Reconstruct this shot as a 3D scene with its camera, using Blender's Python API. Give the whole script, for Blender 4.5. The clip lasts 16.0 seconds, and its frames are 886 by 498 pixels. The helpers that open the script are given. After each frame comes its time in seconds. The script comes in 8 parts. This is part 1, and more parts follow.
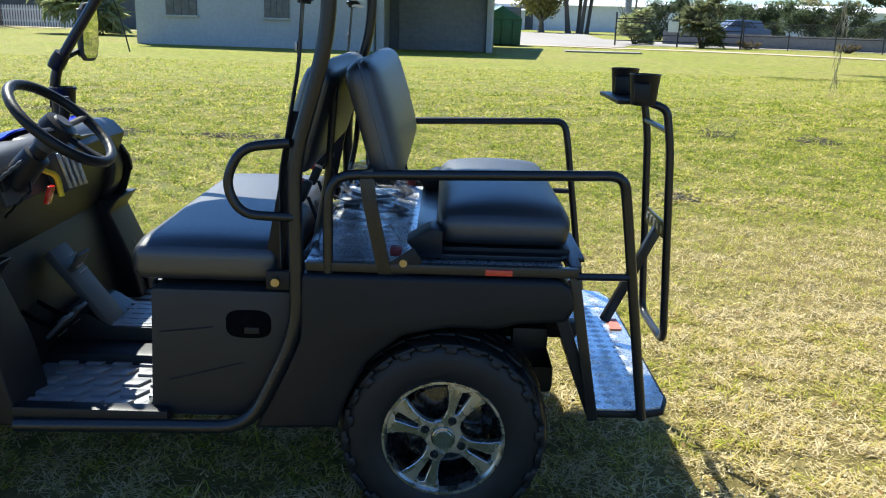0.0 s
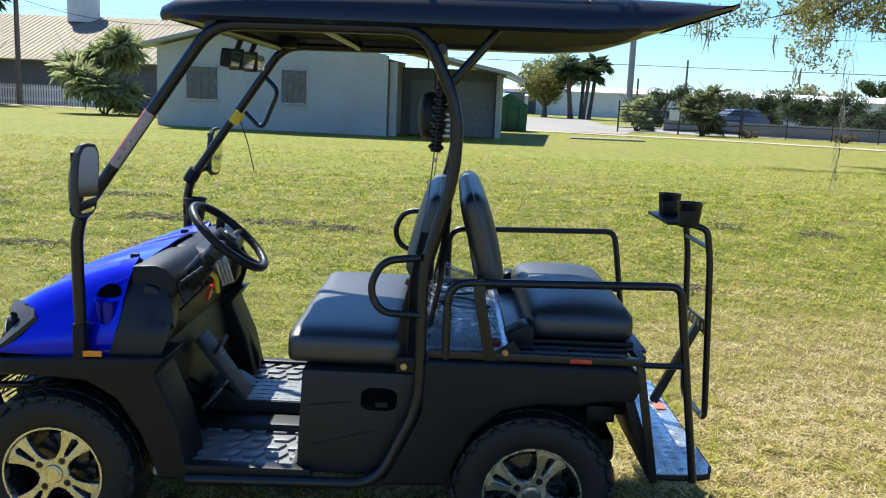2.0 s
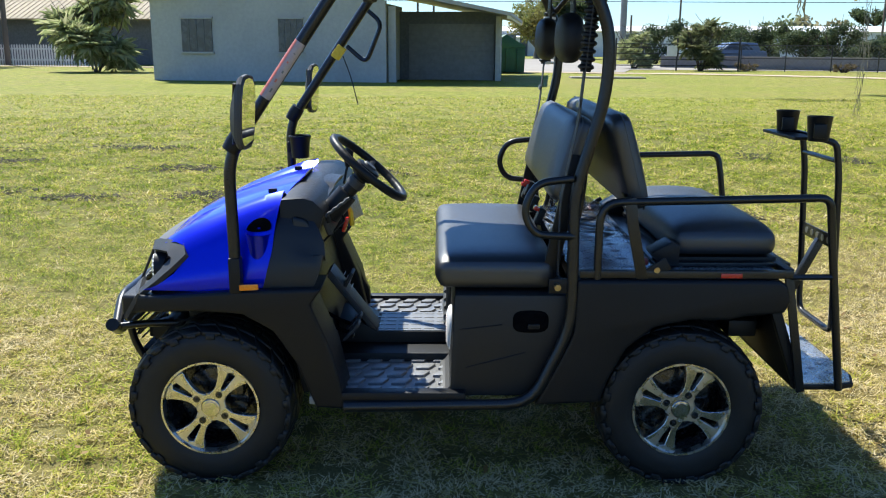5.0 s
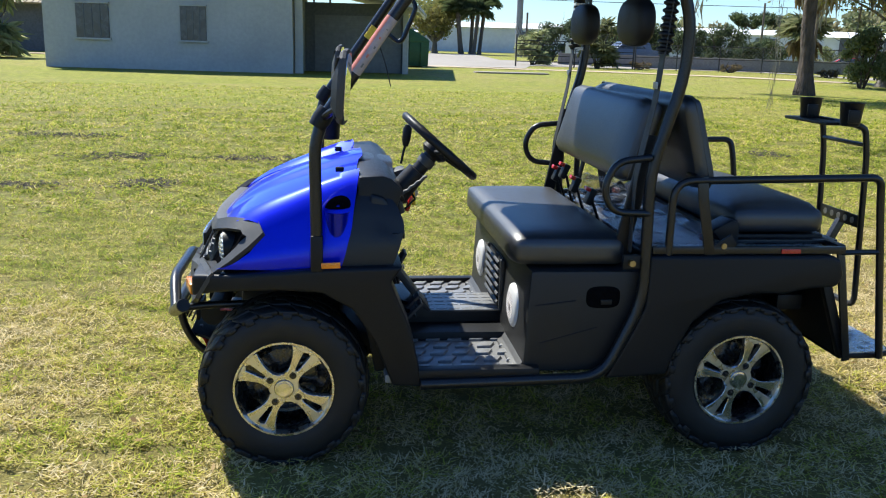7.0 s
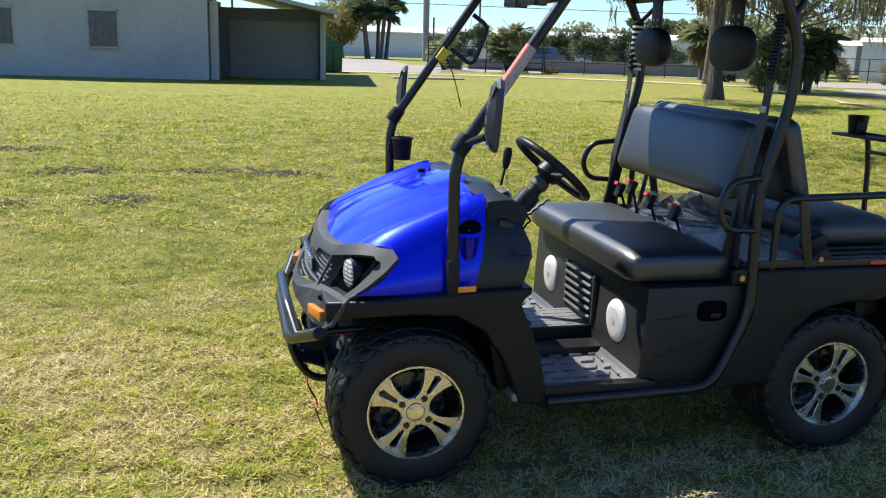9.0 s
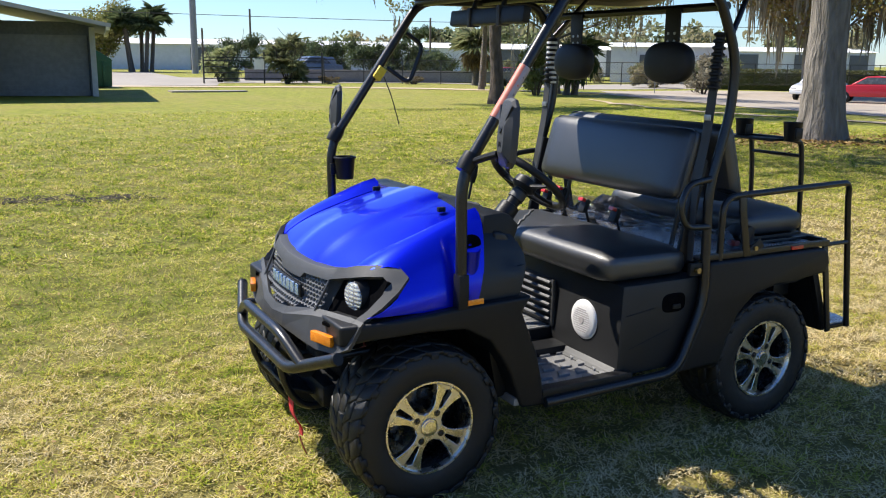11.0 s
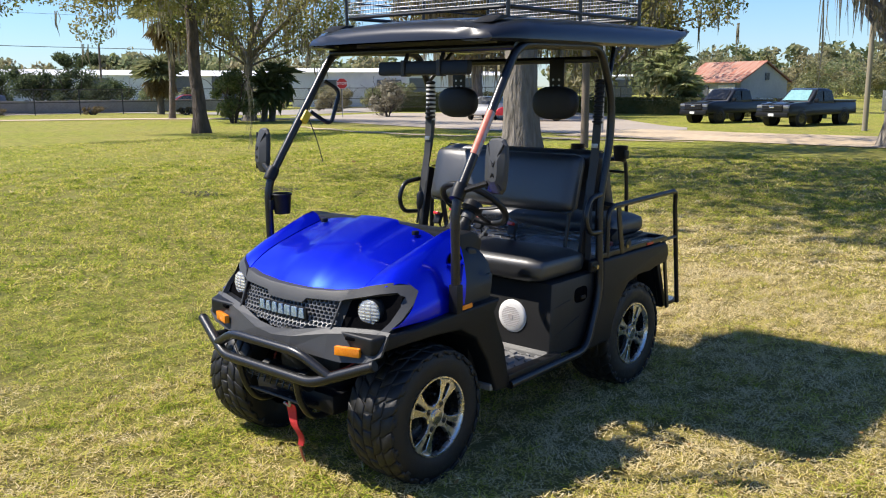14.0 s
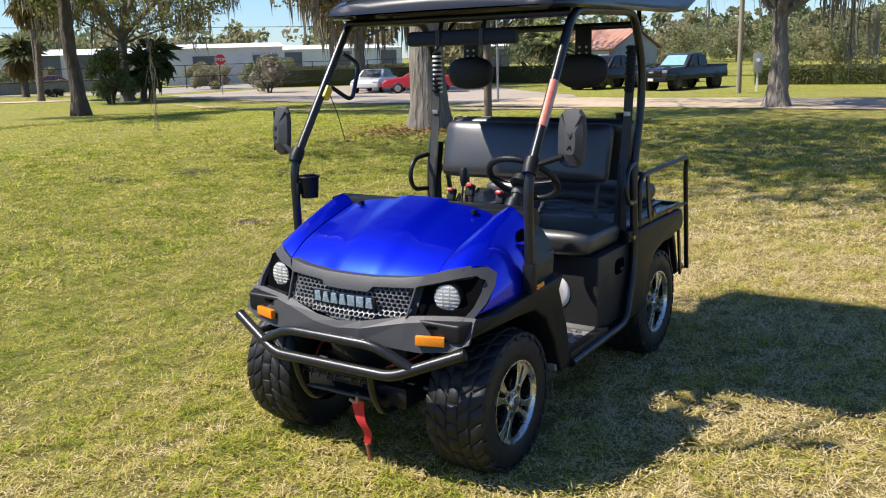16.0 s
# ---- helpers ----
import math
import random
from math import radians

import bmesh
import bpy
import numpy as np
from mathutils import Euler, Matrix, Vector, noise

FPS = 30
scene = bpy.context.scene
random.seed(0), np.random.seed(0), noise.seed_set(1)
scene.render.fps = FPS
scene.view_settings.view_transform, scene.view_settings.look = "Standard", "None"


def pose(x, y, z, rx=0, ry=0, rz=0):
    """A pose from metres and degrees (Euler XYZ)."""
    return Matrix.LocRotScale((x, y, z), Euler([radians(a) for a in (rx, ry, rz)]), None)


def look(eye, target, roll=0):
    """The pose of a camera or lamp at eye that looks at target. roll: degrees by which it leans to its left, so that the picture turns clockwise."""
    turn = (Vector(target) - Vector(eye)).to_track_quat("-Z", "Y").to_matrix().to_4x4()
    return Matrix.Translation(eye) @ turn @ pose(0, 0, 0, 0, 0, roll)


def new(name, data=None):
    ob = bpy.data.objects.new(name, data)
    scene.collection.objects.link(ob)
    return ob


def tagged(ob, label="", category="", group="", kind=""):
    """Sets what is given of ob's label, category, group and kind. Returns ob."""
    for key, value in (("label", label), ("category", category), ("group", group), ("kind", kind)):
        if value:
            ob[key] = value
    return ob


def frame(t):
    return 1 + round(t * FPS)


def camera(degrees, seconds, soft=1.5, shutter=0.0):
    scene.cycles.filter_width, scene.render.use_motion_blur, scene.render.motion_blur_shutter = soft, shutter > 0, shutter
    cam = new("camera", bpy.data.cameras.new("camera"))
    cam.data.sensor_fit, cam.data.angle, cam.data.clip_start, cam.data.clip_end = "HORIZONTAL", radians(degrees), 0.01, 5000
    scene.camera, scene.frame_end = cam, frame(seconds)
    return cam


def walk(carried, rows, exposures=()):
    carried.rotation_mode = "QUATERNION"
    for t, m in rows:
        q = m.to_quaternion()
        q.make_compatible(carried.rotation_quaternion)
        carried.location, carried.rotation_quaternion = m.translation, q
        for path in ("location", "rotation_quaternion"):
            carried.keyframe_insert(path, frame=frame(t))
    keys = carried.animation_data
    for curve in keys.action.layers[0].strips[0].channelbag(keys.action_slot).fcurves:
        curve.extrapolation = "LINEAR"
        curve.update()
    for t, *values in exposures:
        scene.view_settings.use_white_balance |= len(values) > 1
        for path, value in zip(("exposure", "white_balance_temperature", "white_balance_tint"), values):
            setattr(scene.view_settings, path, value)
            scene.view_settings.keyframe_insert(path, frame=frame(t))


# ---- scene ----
cam = camera(53.6, 16.0, 1.1)
METRES, EYE, TILT, LEAN, TURN = 5.906, 1.38, 0.0, 0.0, 0.0
ROWS = [
    (0.0, 0.0, 0.0, 0.0, 0.43, -14.87, -1.64),
    (0.5, -0.0001, -0.0242, 0.0169, 1.34, -11.87, -2.0),
    (1.0, -0.0103, -0.0472, 0.0216, 1.35, -10.6, -2.65),
    (1.5, -0.0382, -0.0772, 0.0267, -0.32, -9.32, -2.94),
    (2.0, -0.0518, -0.0986, 0.0318, 0.62, -9.75, -2.45),
    (2.5, -0.0586, -0.1029, 0.0315, 2.58, -10.76, -0.99),
    (3.0, -0.0665, -0.0849, 0.0285, 4.44, -11.88, 0.32),
    (3.5, -0.0737, -0.0631, 0.0239, 5.53, -13.04, 0.51),
    (6.0, -0.2003, -0.1269, 0.0155, -5.05, -13.11, -1.16),
    (6.5, -0.2278, -0.1259, 0.013, -6.14, -12.87, -1.47),
    (7.0, -0.2421, -0.1049, 0.0076, -7.08, -13.4, -1.64),
    (7.5, -0.2619, -0.0854, 0.0046, -8.35, -14.51, -1.69),
    (8.0, -0.2995, -0.0879, 0.0069, -10.23, -14.66, -2.14),
    (8.5, -0.3359, -0.093, 0.0137, -11.69, -13.46, -1.98),
    (11.0, -0.4892, -0.0546, 0.021, -28.26, -12.13, -0.62),
    (11.5, -0.5255, -0.0445, 0.024, -34.26, -11.58, -0.37),
    (12.0, -0.5675, -0.0324, 0.0266, -38.96, -11.03, -0.05),
    (12.5, -0.6025, -0.0397, 0.0295, -41.83, -10.35, -0.74),
    (13.0, -0.6382, -0.04, 0.0365, -43.07, -10.89, -0.62),
    (13.5, -0.6811, -0.0267, 0.0374, -45.82, -10.95, -0.19),
    (14.0, -0.6972, -0.0103, 0.0356, -49.14, -10.51, 0.26),
    (14.5, -0.6901, 0.0222, 0.0313, -53.07, -11.11, 1.28),
    (15.0, -0.7012, 0.0495, 0.0369, -55.56, -11.87, 1.51),
    (15.5, -0.7329, 0.079, 0.0382, -56.89, -12.22, 1.1),
    (16.0, -0.7477, 0.1088, 0.0362, -57.29, -12.38, 1.61),
]
walk(cam, [(t, pose(0, 0, EYE, TILT, LEAN, TURN) @ pose(METRES * x, METRES * y, METRES * z, 90 + pitch, roll, yaw)) for t, x, y, z, yaw, pitch, roll in ROWS],
     exposures=[(0.0, 1.26, 6150, 4), (0.6, 1.15, 6150, 4), (1.2, 1.09, 6150, 4), (2.5, 1.08, 6120, 4), (3.5, 1.12, 6120, 4), (6.0, 1.06, 6180, 5), (8.5, 1.04, 6300, 7), (11.0, 0.98, 6480, 10), (12.5, 0.95, 6520, 11), (16.0, 0.91, 6550, 11.5)])

# ---- daylight ----
SUN_DIR = Vector((-0.85, 1.2, 1.87)).normalized()
world = bpy.data.worlds.new("sky")
scene.world = world
world.use_nodes = True
wn = world.node_tree
sky = wn.nodes.new("ShaderNodeTexSky")
sky.sky_type = "NISHITA"
sky.sun_disc = False
sky.sun_elevation = math.asin(SUN_DIR.z)
sky.sun_rotation = math.atan2(SUN_DIR.x, SUN_DIR.y)
sky.air_density, sky.dust_density, sky.ozone_density = 1.5, 0.0, 4.0
sky.altitude = 1500
wn.nodes["Background"].inputs["Strength"].default_value = 0.092
tint = wn.nodes.new("ShaderNodeMix")
tint.data_type, tint.blend_type = "RGBA", "MULTIPLY"
tint.inputs[0].default_value = 1.0
tint.inputs[7].default_value = (0.53, 0.715, 1.04, 1)
wn.links.new(sky.outputs["Color"], tint.inputs[6])
wn.links.new(tint.outputs[2], wn.nodes["Background"].inputs["Color"])
sun = new("sun", bpy.data.lights.new("sun", "SUN"))
sun.data.energy, sun.data.angle, sun.data.color = 4.8, radians(0.55), (1.0, 0.94, 0.84)
sun.matrix_world = look(SUN_DIR * 60, (0, 0, 0))


# ---- mesh helpers ----
def finish(bm, smooth=None):
    """Flat faces where smooth is None, else soft ones with sharp edges past that angle in degrees."""
    bmesh.ops.recalc_face_normals(bm, faces=bm.faces)
    if smooth is not None:
        for f in bm.faces:
            f.smooth = True
        for e in bm.edges:
            if len(e.link_faces) == 2 and e.calc_face_angle(0) > radians(smooth):
                e.smooth = False


def mesh_of(name, bm, material, smooth=40):
    finish(bm, smooth)
    me = bpy.data.meshes.new(name)
    bm.to_mesh(me)
    bm.free()
    me.materials.append(material)
    return me


def thing(name, label, category, at=(0, 0, 0), turn=0, group="", kind=""):
    ob = new(name)
    ob.matrix_basis = pose(*at, 0, 0, turn)
    return tagged(ob, label, category, group, kind)


def solo(name, bm, material, label, category, at=(0, 0, 0), turn=0, group="", kind="", smooth=40):
    ob = new(name, mesh_of(name, bm, material, smooth))
    ob.matrix_basis = pose(*at, 0, 0, turn)
    return tagged(ob, label, category, group, kind)


def part(name, bm, material, parent, label="", smooth=40, at=None):
    ob = new(name, mesh_of(name, bm, material, smooth))
    ob.parent = parent
    if at is not None:
        ob.matrix_basis = at
    return tagged(ob, label)


def share(name, me, parent, m):
    ob = new(name, me)
    ob.parent = parent
    ob.matrix_basis = m
    return ob


def box(c, s, bevel=0.0, m=None, bm=None, seg=2):
    """A box at c with sides s and rounded edges; m: a turn about c."""
    bm = bm or bmesh.new()
    tmp = bmesh.new()
    bmesh.ops.create_cube(tmp, size=1)
    bmesh.ops.scale(tmp, vec=s, verts=tmp.verts)
    if bevel:
        bmesh.ops.bevel(tmp, geom=tmp.edges[:], offset=bevel, segments=seg, profile=0.6, affect="EDGES")
    return merge(bm, tmp, Matrix.Translation(c) @ (m or Matrix.Identity(4)))


def merge(bm, tmp, m=None):
    if m is not None:
        bmesh.ops.transform(tmp, matrix=m, verts=tmp.verts)
    vs = [bm.verts.new(v.co) for v in tmp.verts]
    tmp.verts.index_update()
    for f in tmp.faces:
        bm.faces.new([vs[v.index] for v in f.verts])
    tmp.free()
    return bm


def cyl(a, b, r, r2=None, seg=16, bm=None):
    """A capped cylinder or cone from a to b."""
    bm = bm or bmesh.new()
    return lathe([(0, r), (1, r if r2 is None else r2)], a, b, seg, bm)


def lathe(profile, a, b, seg=24, bm=None, caps=True):
    """Turns a profile of (part of the way from a to b, radius) about the line a-b."""
    bm = bm or bmesh.new()
    a, b = Vector(a), Vector(b)
    n = (b - a).normalized()
    u = n.orthogonal().normalized()
    w = n.cross(u)
    rings = []
    for k, r in profile:
        c = a + (b - a) * k
        rings.append([bm.verts.new(c + (u * math.cos(i * math.tau / seg) + w * math.sin(i * math.tau / seg)) * max(r, 1e-4)) for i in range(seg)])
    for p, q in zip(rings, rings[1:]):
        for i in range(seg):
            bm.faces.new((p[i], p[(i + 1) % seg], q[(i + 1) % seg], q[i]))
    if caps:
        bm.faces.new(rings[0][::-1])
        bm.faces.new(rings[-1])
    return bm


def rounded(pts, bend, n=5, closed=False):
    """A polyline with its corners rounded."""
    pts = [Vector(p) for p in pts]
    out = []
    count = len(pts)
    for i, p in enumerate(pts):
        if not closed and i in (0, count - 1):
            out.append(p)
            continue
        a, b = pts[i - 1], pts[(i + 1) % count]
        d = min(bend, (a - p).length * 0.48, (b - p).length * 0.48)
        s, e = p + (a - p).normalized() * d, p + (b - p).normalized() * d
        for k in range(n + 1):
            t = k / n
            out.append(s.lerp(p, t).lerp(p.lerp(e, t), t))
    return out


def pipe(pts, r, bend=0.05, seg=10, bm=None, closed=False, n=5):
    """A tube along a rounded polyline; r may be one radius or (width, height) radii."""
    bm = bm or bmesh.new()
    pts = rounded(pts, bend, n, closed)
    count = len(pts)
    rings, normal = [], None
    for i, p in enumerate(pts):
        if closed:
            d = (pts[(i + 1) % count] - pts[i - 1]).normalized()
        else:
            d = (pts[min(i + 1, count - 1)] - pts[max(i - 1, 0)]).normalized()
        if normal is None:
            up = Vector((0, 0, 1)) if abs(d.z) < 0.9 else Vector((1, 0, 0))
            normal = (up - d * up.dot(d)).normalized()
        else:
            normal = (normal - d * normal.dot(d)).normalized()
        w = d.cross(normal)
        rw, rh = (r, r) if not isinstance(r, tuple) else r
        rings.append([bm.verts.new(p + w * rw * math.cos(k * math.tau / seg) + normal * rh * math.sin(k * math.tau / seg)) for k in range(seg)])
    pairs = list(zip(rings, rings[1:])) + ([(rings[-1], rings[0])] if closed else [])
    for p, q in pairs:
        for k in range(seg):
            bm.faces.new((p[k], p[(k + 1) % seg], q[(k + 1) % seg], q[k]))
    if not closed:
        bm.faces.new(rings[0][::-1])
        bm.faces.new(rings[-1])
    return bm


def prism(outline, y0, y1, axis="y", bevel=0.0, bm=None, seg=2):
    """An outline in two axes pulled out along the third: for y the outline is (x, z), for x (y, z), for z (x, y)."""
    bm = bm or bmesh.new()
    tmp = bmesh.new()
    put = {"y": lambda p, k: (p[0], k, p[1]), "x": lambda p, k: (k, p[0], p[1]), "z": lambda p, k: (p[0], p[1], k)}[axis]
    lo = [tmp.verts.new(put(p, y0)) for p in outline]
    hi = [tmp.verts.new(put(p, y1)) for p in outline]
    tmp.faces.new(lo[::-1])
    tmp.faces.new(hi)
    n = len(outline)
    for i in range(n):
        tmp.faces.new((lo[i], lo[(i + 1) % n], hi[(i + 1) % n], hi[i]))
    bmesh.ops.recalc_face_normals(tmp, faces=tmp.faces)
    if bevel:
        bmesh.ops.bevel(tmp, geom=[e for e in tmp.edges if e.calc_face_angle(0) > 0.4], offset=bevel, segments=seg, profile=0.6, affect="EDGES")
    return merge(bm, tmp)


def skin(rows, thick=0.0, bm=None, closed=False):
    """A surface through rows of points, with a thickness along its normals."""
    bm = bm or bmesh.new()
    tmp = bmesh.new()
    grid = [[tmp.verts.new(p) for p in row] for row in rows]
    for a, b in zip(grid, grid[1:]):
        m = len(a)
        for i in range(m if closed else m - 1):
            j = (i + 1) % m
            tmp.faces.new((a[i], a[j], b[j], b[i]))
    bmesh.ops.recalc_face_normals(tmp, faces=tmp.faces)
    if thick:
        bmesh.ops.solidify(tmp, geom=tmp.faces[:], thickness=thick)
    return merge(bm, tmp)


def raw(name, verts, faces, material, smooth=False):
    """A mesh straight from arrays of corners and of faces with three or four corners each."""
    me = bpy.data.meshes.new(name)
    verts, faces = np.asarray(verts, dtype=np.float32), np.asarray(faces, dtype=np.int32)
    k = faces.shape[1]
    me.vertices.add(len(verts))
    me.vertices.foreach_set("co", verts.ravel())
    me.loops.add(faces.size)
    me.loops.foreach_set("vertex_index", faces.ravel())
    me.polygons.add(len(faces))
    me.polygons.foreach_set("loop_start", np.arange(0, faces.size, k, dtype=np.int32))
    me.polygons.foreach_set("use_smooth", np.full(len(faces), smooth))
    me.update(calc_edges=True)
    me.validate()
    me.materials.append(material)
    return me


# ---- materials ----
def shader(name):
    m = bpy.data.materials.new(name)
    m.use_nodes = True
    nt = m.node_tree
    return m, nt, nt.nodes["Principled BSDF"]


def mixed(nt, fac, a, b):
    n = nt.nodes.new("ShaderNodeMix")
    n.data_type = "RGBA"
    for sock, v in ((n.inputs[0], fac), (n.inputs[6], a), (n.inputs[7], b)):
        if isinstance(v, bpy.types.NodeSocket):
            nt.links.new(v, sock)
        elif isinstance(v, (int, float)):
            sock.default_value = v
        else:
            sock.default_value = (*v, 1)
    return n.outputs[2]


def place(nt, scale=(1, 1, 1), kind="Object"):
    co = nt.nodes.new("ShaderNodeTexCoord")
    mp = nt.nodes.new("ShaderNodeMapping")
    mp.inputs["Scale"].default_value = scale
    nt.links.new(co.outputs[kind], mp.inputs["Vector"])
    return mp.outputs["Vector"]


def noisy(nt, scale, lo=0.35, hi=0.65, detail=4, vec=None, rough=0.55):
    n = nt.nodes.new("ShaderNodeTexNoise")
    n.inputs["Scale"].default_value, n.inputs["Detail"].default_value, n.inputs["Roughness"].default_value = scale, detail, rough
    nt.links.new(vec or place(nt), n.inputs["Vector"])
    r = nt.nodes.new("ShaderNodeMapRange")
    r.inputs["From Min"].default_value, r.inputs["From Max"].default_value = lo, hi
    nt.links.new(n.outputs["Fac"], r.inputs["Value"])
    return r.outputs["Result"]


def bumped(nt, bsdf, height, strength=0.2, distance=0.002):
    b = nt.nodes.new("ShaderNodeBump")
    b.inputs["Strength"].default_value, b.inputs["Distance"].default_value = strength, distance
    nt.links.new(height, b.inputs["Height"])
    nt.links.new(b.outputs["Normal"], bsdf.inputs["Normal"])


def stuff_mat(name, a, b, rough=0.6, metal=0.0, scale=30, big=3.0, bump=0.15, dist=0.002, spec=0.5, coat=0.0, stain=0.25, lo=0.35, hi=0.65, stretch=(1, 1, 1)):
    """A surface of two tones with a fine grain, broad stains and relief."""
    m, nt, p = shader(name)
    vec = place(nt, stretch)
    fine = noisy(nt, scale, lo, hi, 5, vec)
    broad = noisy(nt, big, 0.35, 0.7, 3, vec)
    c = mixed(nt, fine, a, b)
    c = mixed(nt, broad, c, mixed(nt, stain, c, tuple(0.55 * v for v in a)))
    nt.links.new(c, p.inputs["Base Color"])
    r = nt.nodes.new("ShaderNodeMapRange")
    r.inputs["To Min"].default_value, r.inputs["To Max"].default_value = max(0.02, rough - 0.08), min(1, rough + 0.1)
    nt.links.new(fine, r.inputs["Value"])
    nt.links.new(r.outputs["Result"], p.inputs["Roughness"])
    p.inputs["Metallic"].default_value = metal
    p.inputs["Specular IOR Level"].default_value = spec
    p.inputs["Coat Weight"].default_value = coat
    p.inputs["Coat Roughness"].default_value = 0.06
    if bump:
        bumped(nt, p, fine, bump, dist)
    return m


def glass(name, colour, rough=0.02, alpha=0.25):
    m, nt, p = shader(name)
    p.inputs["Base Color"].default_value = (*colour, 1)
    p.inputs["Roughness"].default_value = rough
    p.inputs["Transmission Weight"].default_value = 1 - alpha
    p.inputs["IOR"].default_value = 1.45
    return m


def dryness(nt, vec):
    """1 on the dry strip of lawn round the cart, 0 on the green field behind; cut down where tree shade looks greener.
    """
    sep = nt.nodes.new("ShaderNodeSeparateXYZ")
    nt.links.new(vec, sep.inputs[0])
    wob = nt.nodes.new("ShaderNodeMath")
    wob.operation = "MULTIPLY_ADD"
    wob.inputs[1].default_value = 4.0
    nt.links.new(noisy(nt, 0.35, 0.3, 0.7, 3, vec), wob.inputs[0])
    slant = nt.nodes.new("ShaderNodeMath")
    slant.operation = "MULTIPLY_ADD"
    slant.inputs[1].default_value = -0.75
    far = nt.nodes.new("ShaderNodeMath")
    far.operation = "MINIMUM"
    far.inputs[1].default_value = 3.0
    nt.links.new(sep.outputs["X"], far.inputs[0])
    near = nt.nodes.new("ShaderNodeMath")
    near.operation = "MAXIMUM"
    near.inputs[1].default_value = -1.4
    nt.links.new(far.outputs[0], near.inputs[0])
    nt.links.new(near.outputs[0], slant.inputs[0])
    nt.links.new(sep.outputs["Y"], slant.inputs[2])
    nt.links.new(slant.outputs[0], wob.inputs[2])
    r = nt.nodes.new("ShaderNodeMapRange")
    r.interpolation_type = "SMOOTHSTEP"
    r.inputs["From Min"].default_value, r.inputs["From Max"].default_value = 4.0, 8.5
    r.inputs["To Min"].default_value, r.inputs["To Max"].default_value = 1.0, 0.0
    nt.links.new(wob.outputs[0], r.inputs["Value"])
    # Past x = 4 the tree-shaded lawn's greener tone is put into the colour.
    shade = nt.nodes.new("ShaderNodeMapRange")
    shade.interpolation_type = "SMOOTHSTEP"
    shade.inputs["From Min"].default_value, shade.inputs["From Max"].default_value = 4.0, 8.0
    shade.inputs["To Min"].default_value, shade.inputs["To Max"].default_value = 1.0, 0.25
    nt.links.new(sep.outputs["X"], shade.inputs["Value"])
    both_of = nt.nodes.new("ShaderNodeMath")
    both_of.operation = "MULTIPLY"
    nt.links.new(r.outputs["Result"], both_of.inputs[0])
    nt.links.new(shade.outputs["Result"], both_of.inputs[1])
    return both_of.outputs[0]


def leafy(name, a, b, c, trans=0.35, rough=0.55, drift=None, span=0.12):
    """Leaves that vary from one to the next and let some light through."""
    m, nt, p = shader(name)
    g = nt.nodes.new("ShaderNodeNewGeometry")
    ramp = nt.nodes.new("ShaderNodeValToRGB")
    ramp.color_ramp.elements[0].color, ramp.color_ramp.elements[1].color = (*a, 1), (*c, 1)
    e = ramp.color_ramp.elements.new(0.5)
    e.color = (*b, 1)
    nt.links.new(g.outputs["Random Per Island"], ramp.inputs["Fac"])
    tone = ramp.outputs["Color"]
    if drift:
        tone = mixed(nt, noisy(nt, span, 0.42, 0.60, 2, g.outputs["Position"]), tone, mixed(nt, 0.75, tone, drift))
    nt.links.new(tone, p.inputs["Base Color"])
    p.inputs["Roughness"].default_value = rough
    p.inputs["Specular IOR Level"].default_value = 0.15
    t = nt.nodes.new("ShaderNodeBsdfTranslucent")
    nt.links.new(tone, t.inputs["Color"])
    mx = nt.nodes.new("ShaderNodeMixShader")
    mx.inputs[0].default_value = trans
    out = nt.nodes["Material Output"]
    nt.links.new(p.outputs[0], mx.inputs[1])
    nt.links.new(t.outputs[0], mx.inputs[2])
    nt.links.new(mx.outputs[0], out.inputs["Surface"])
    return m


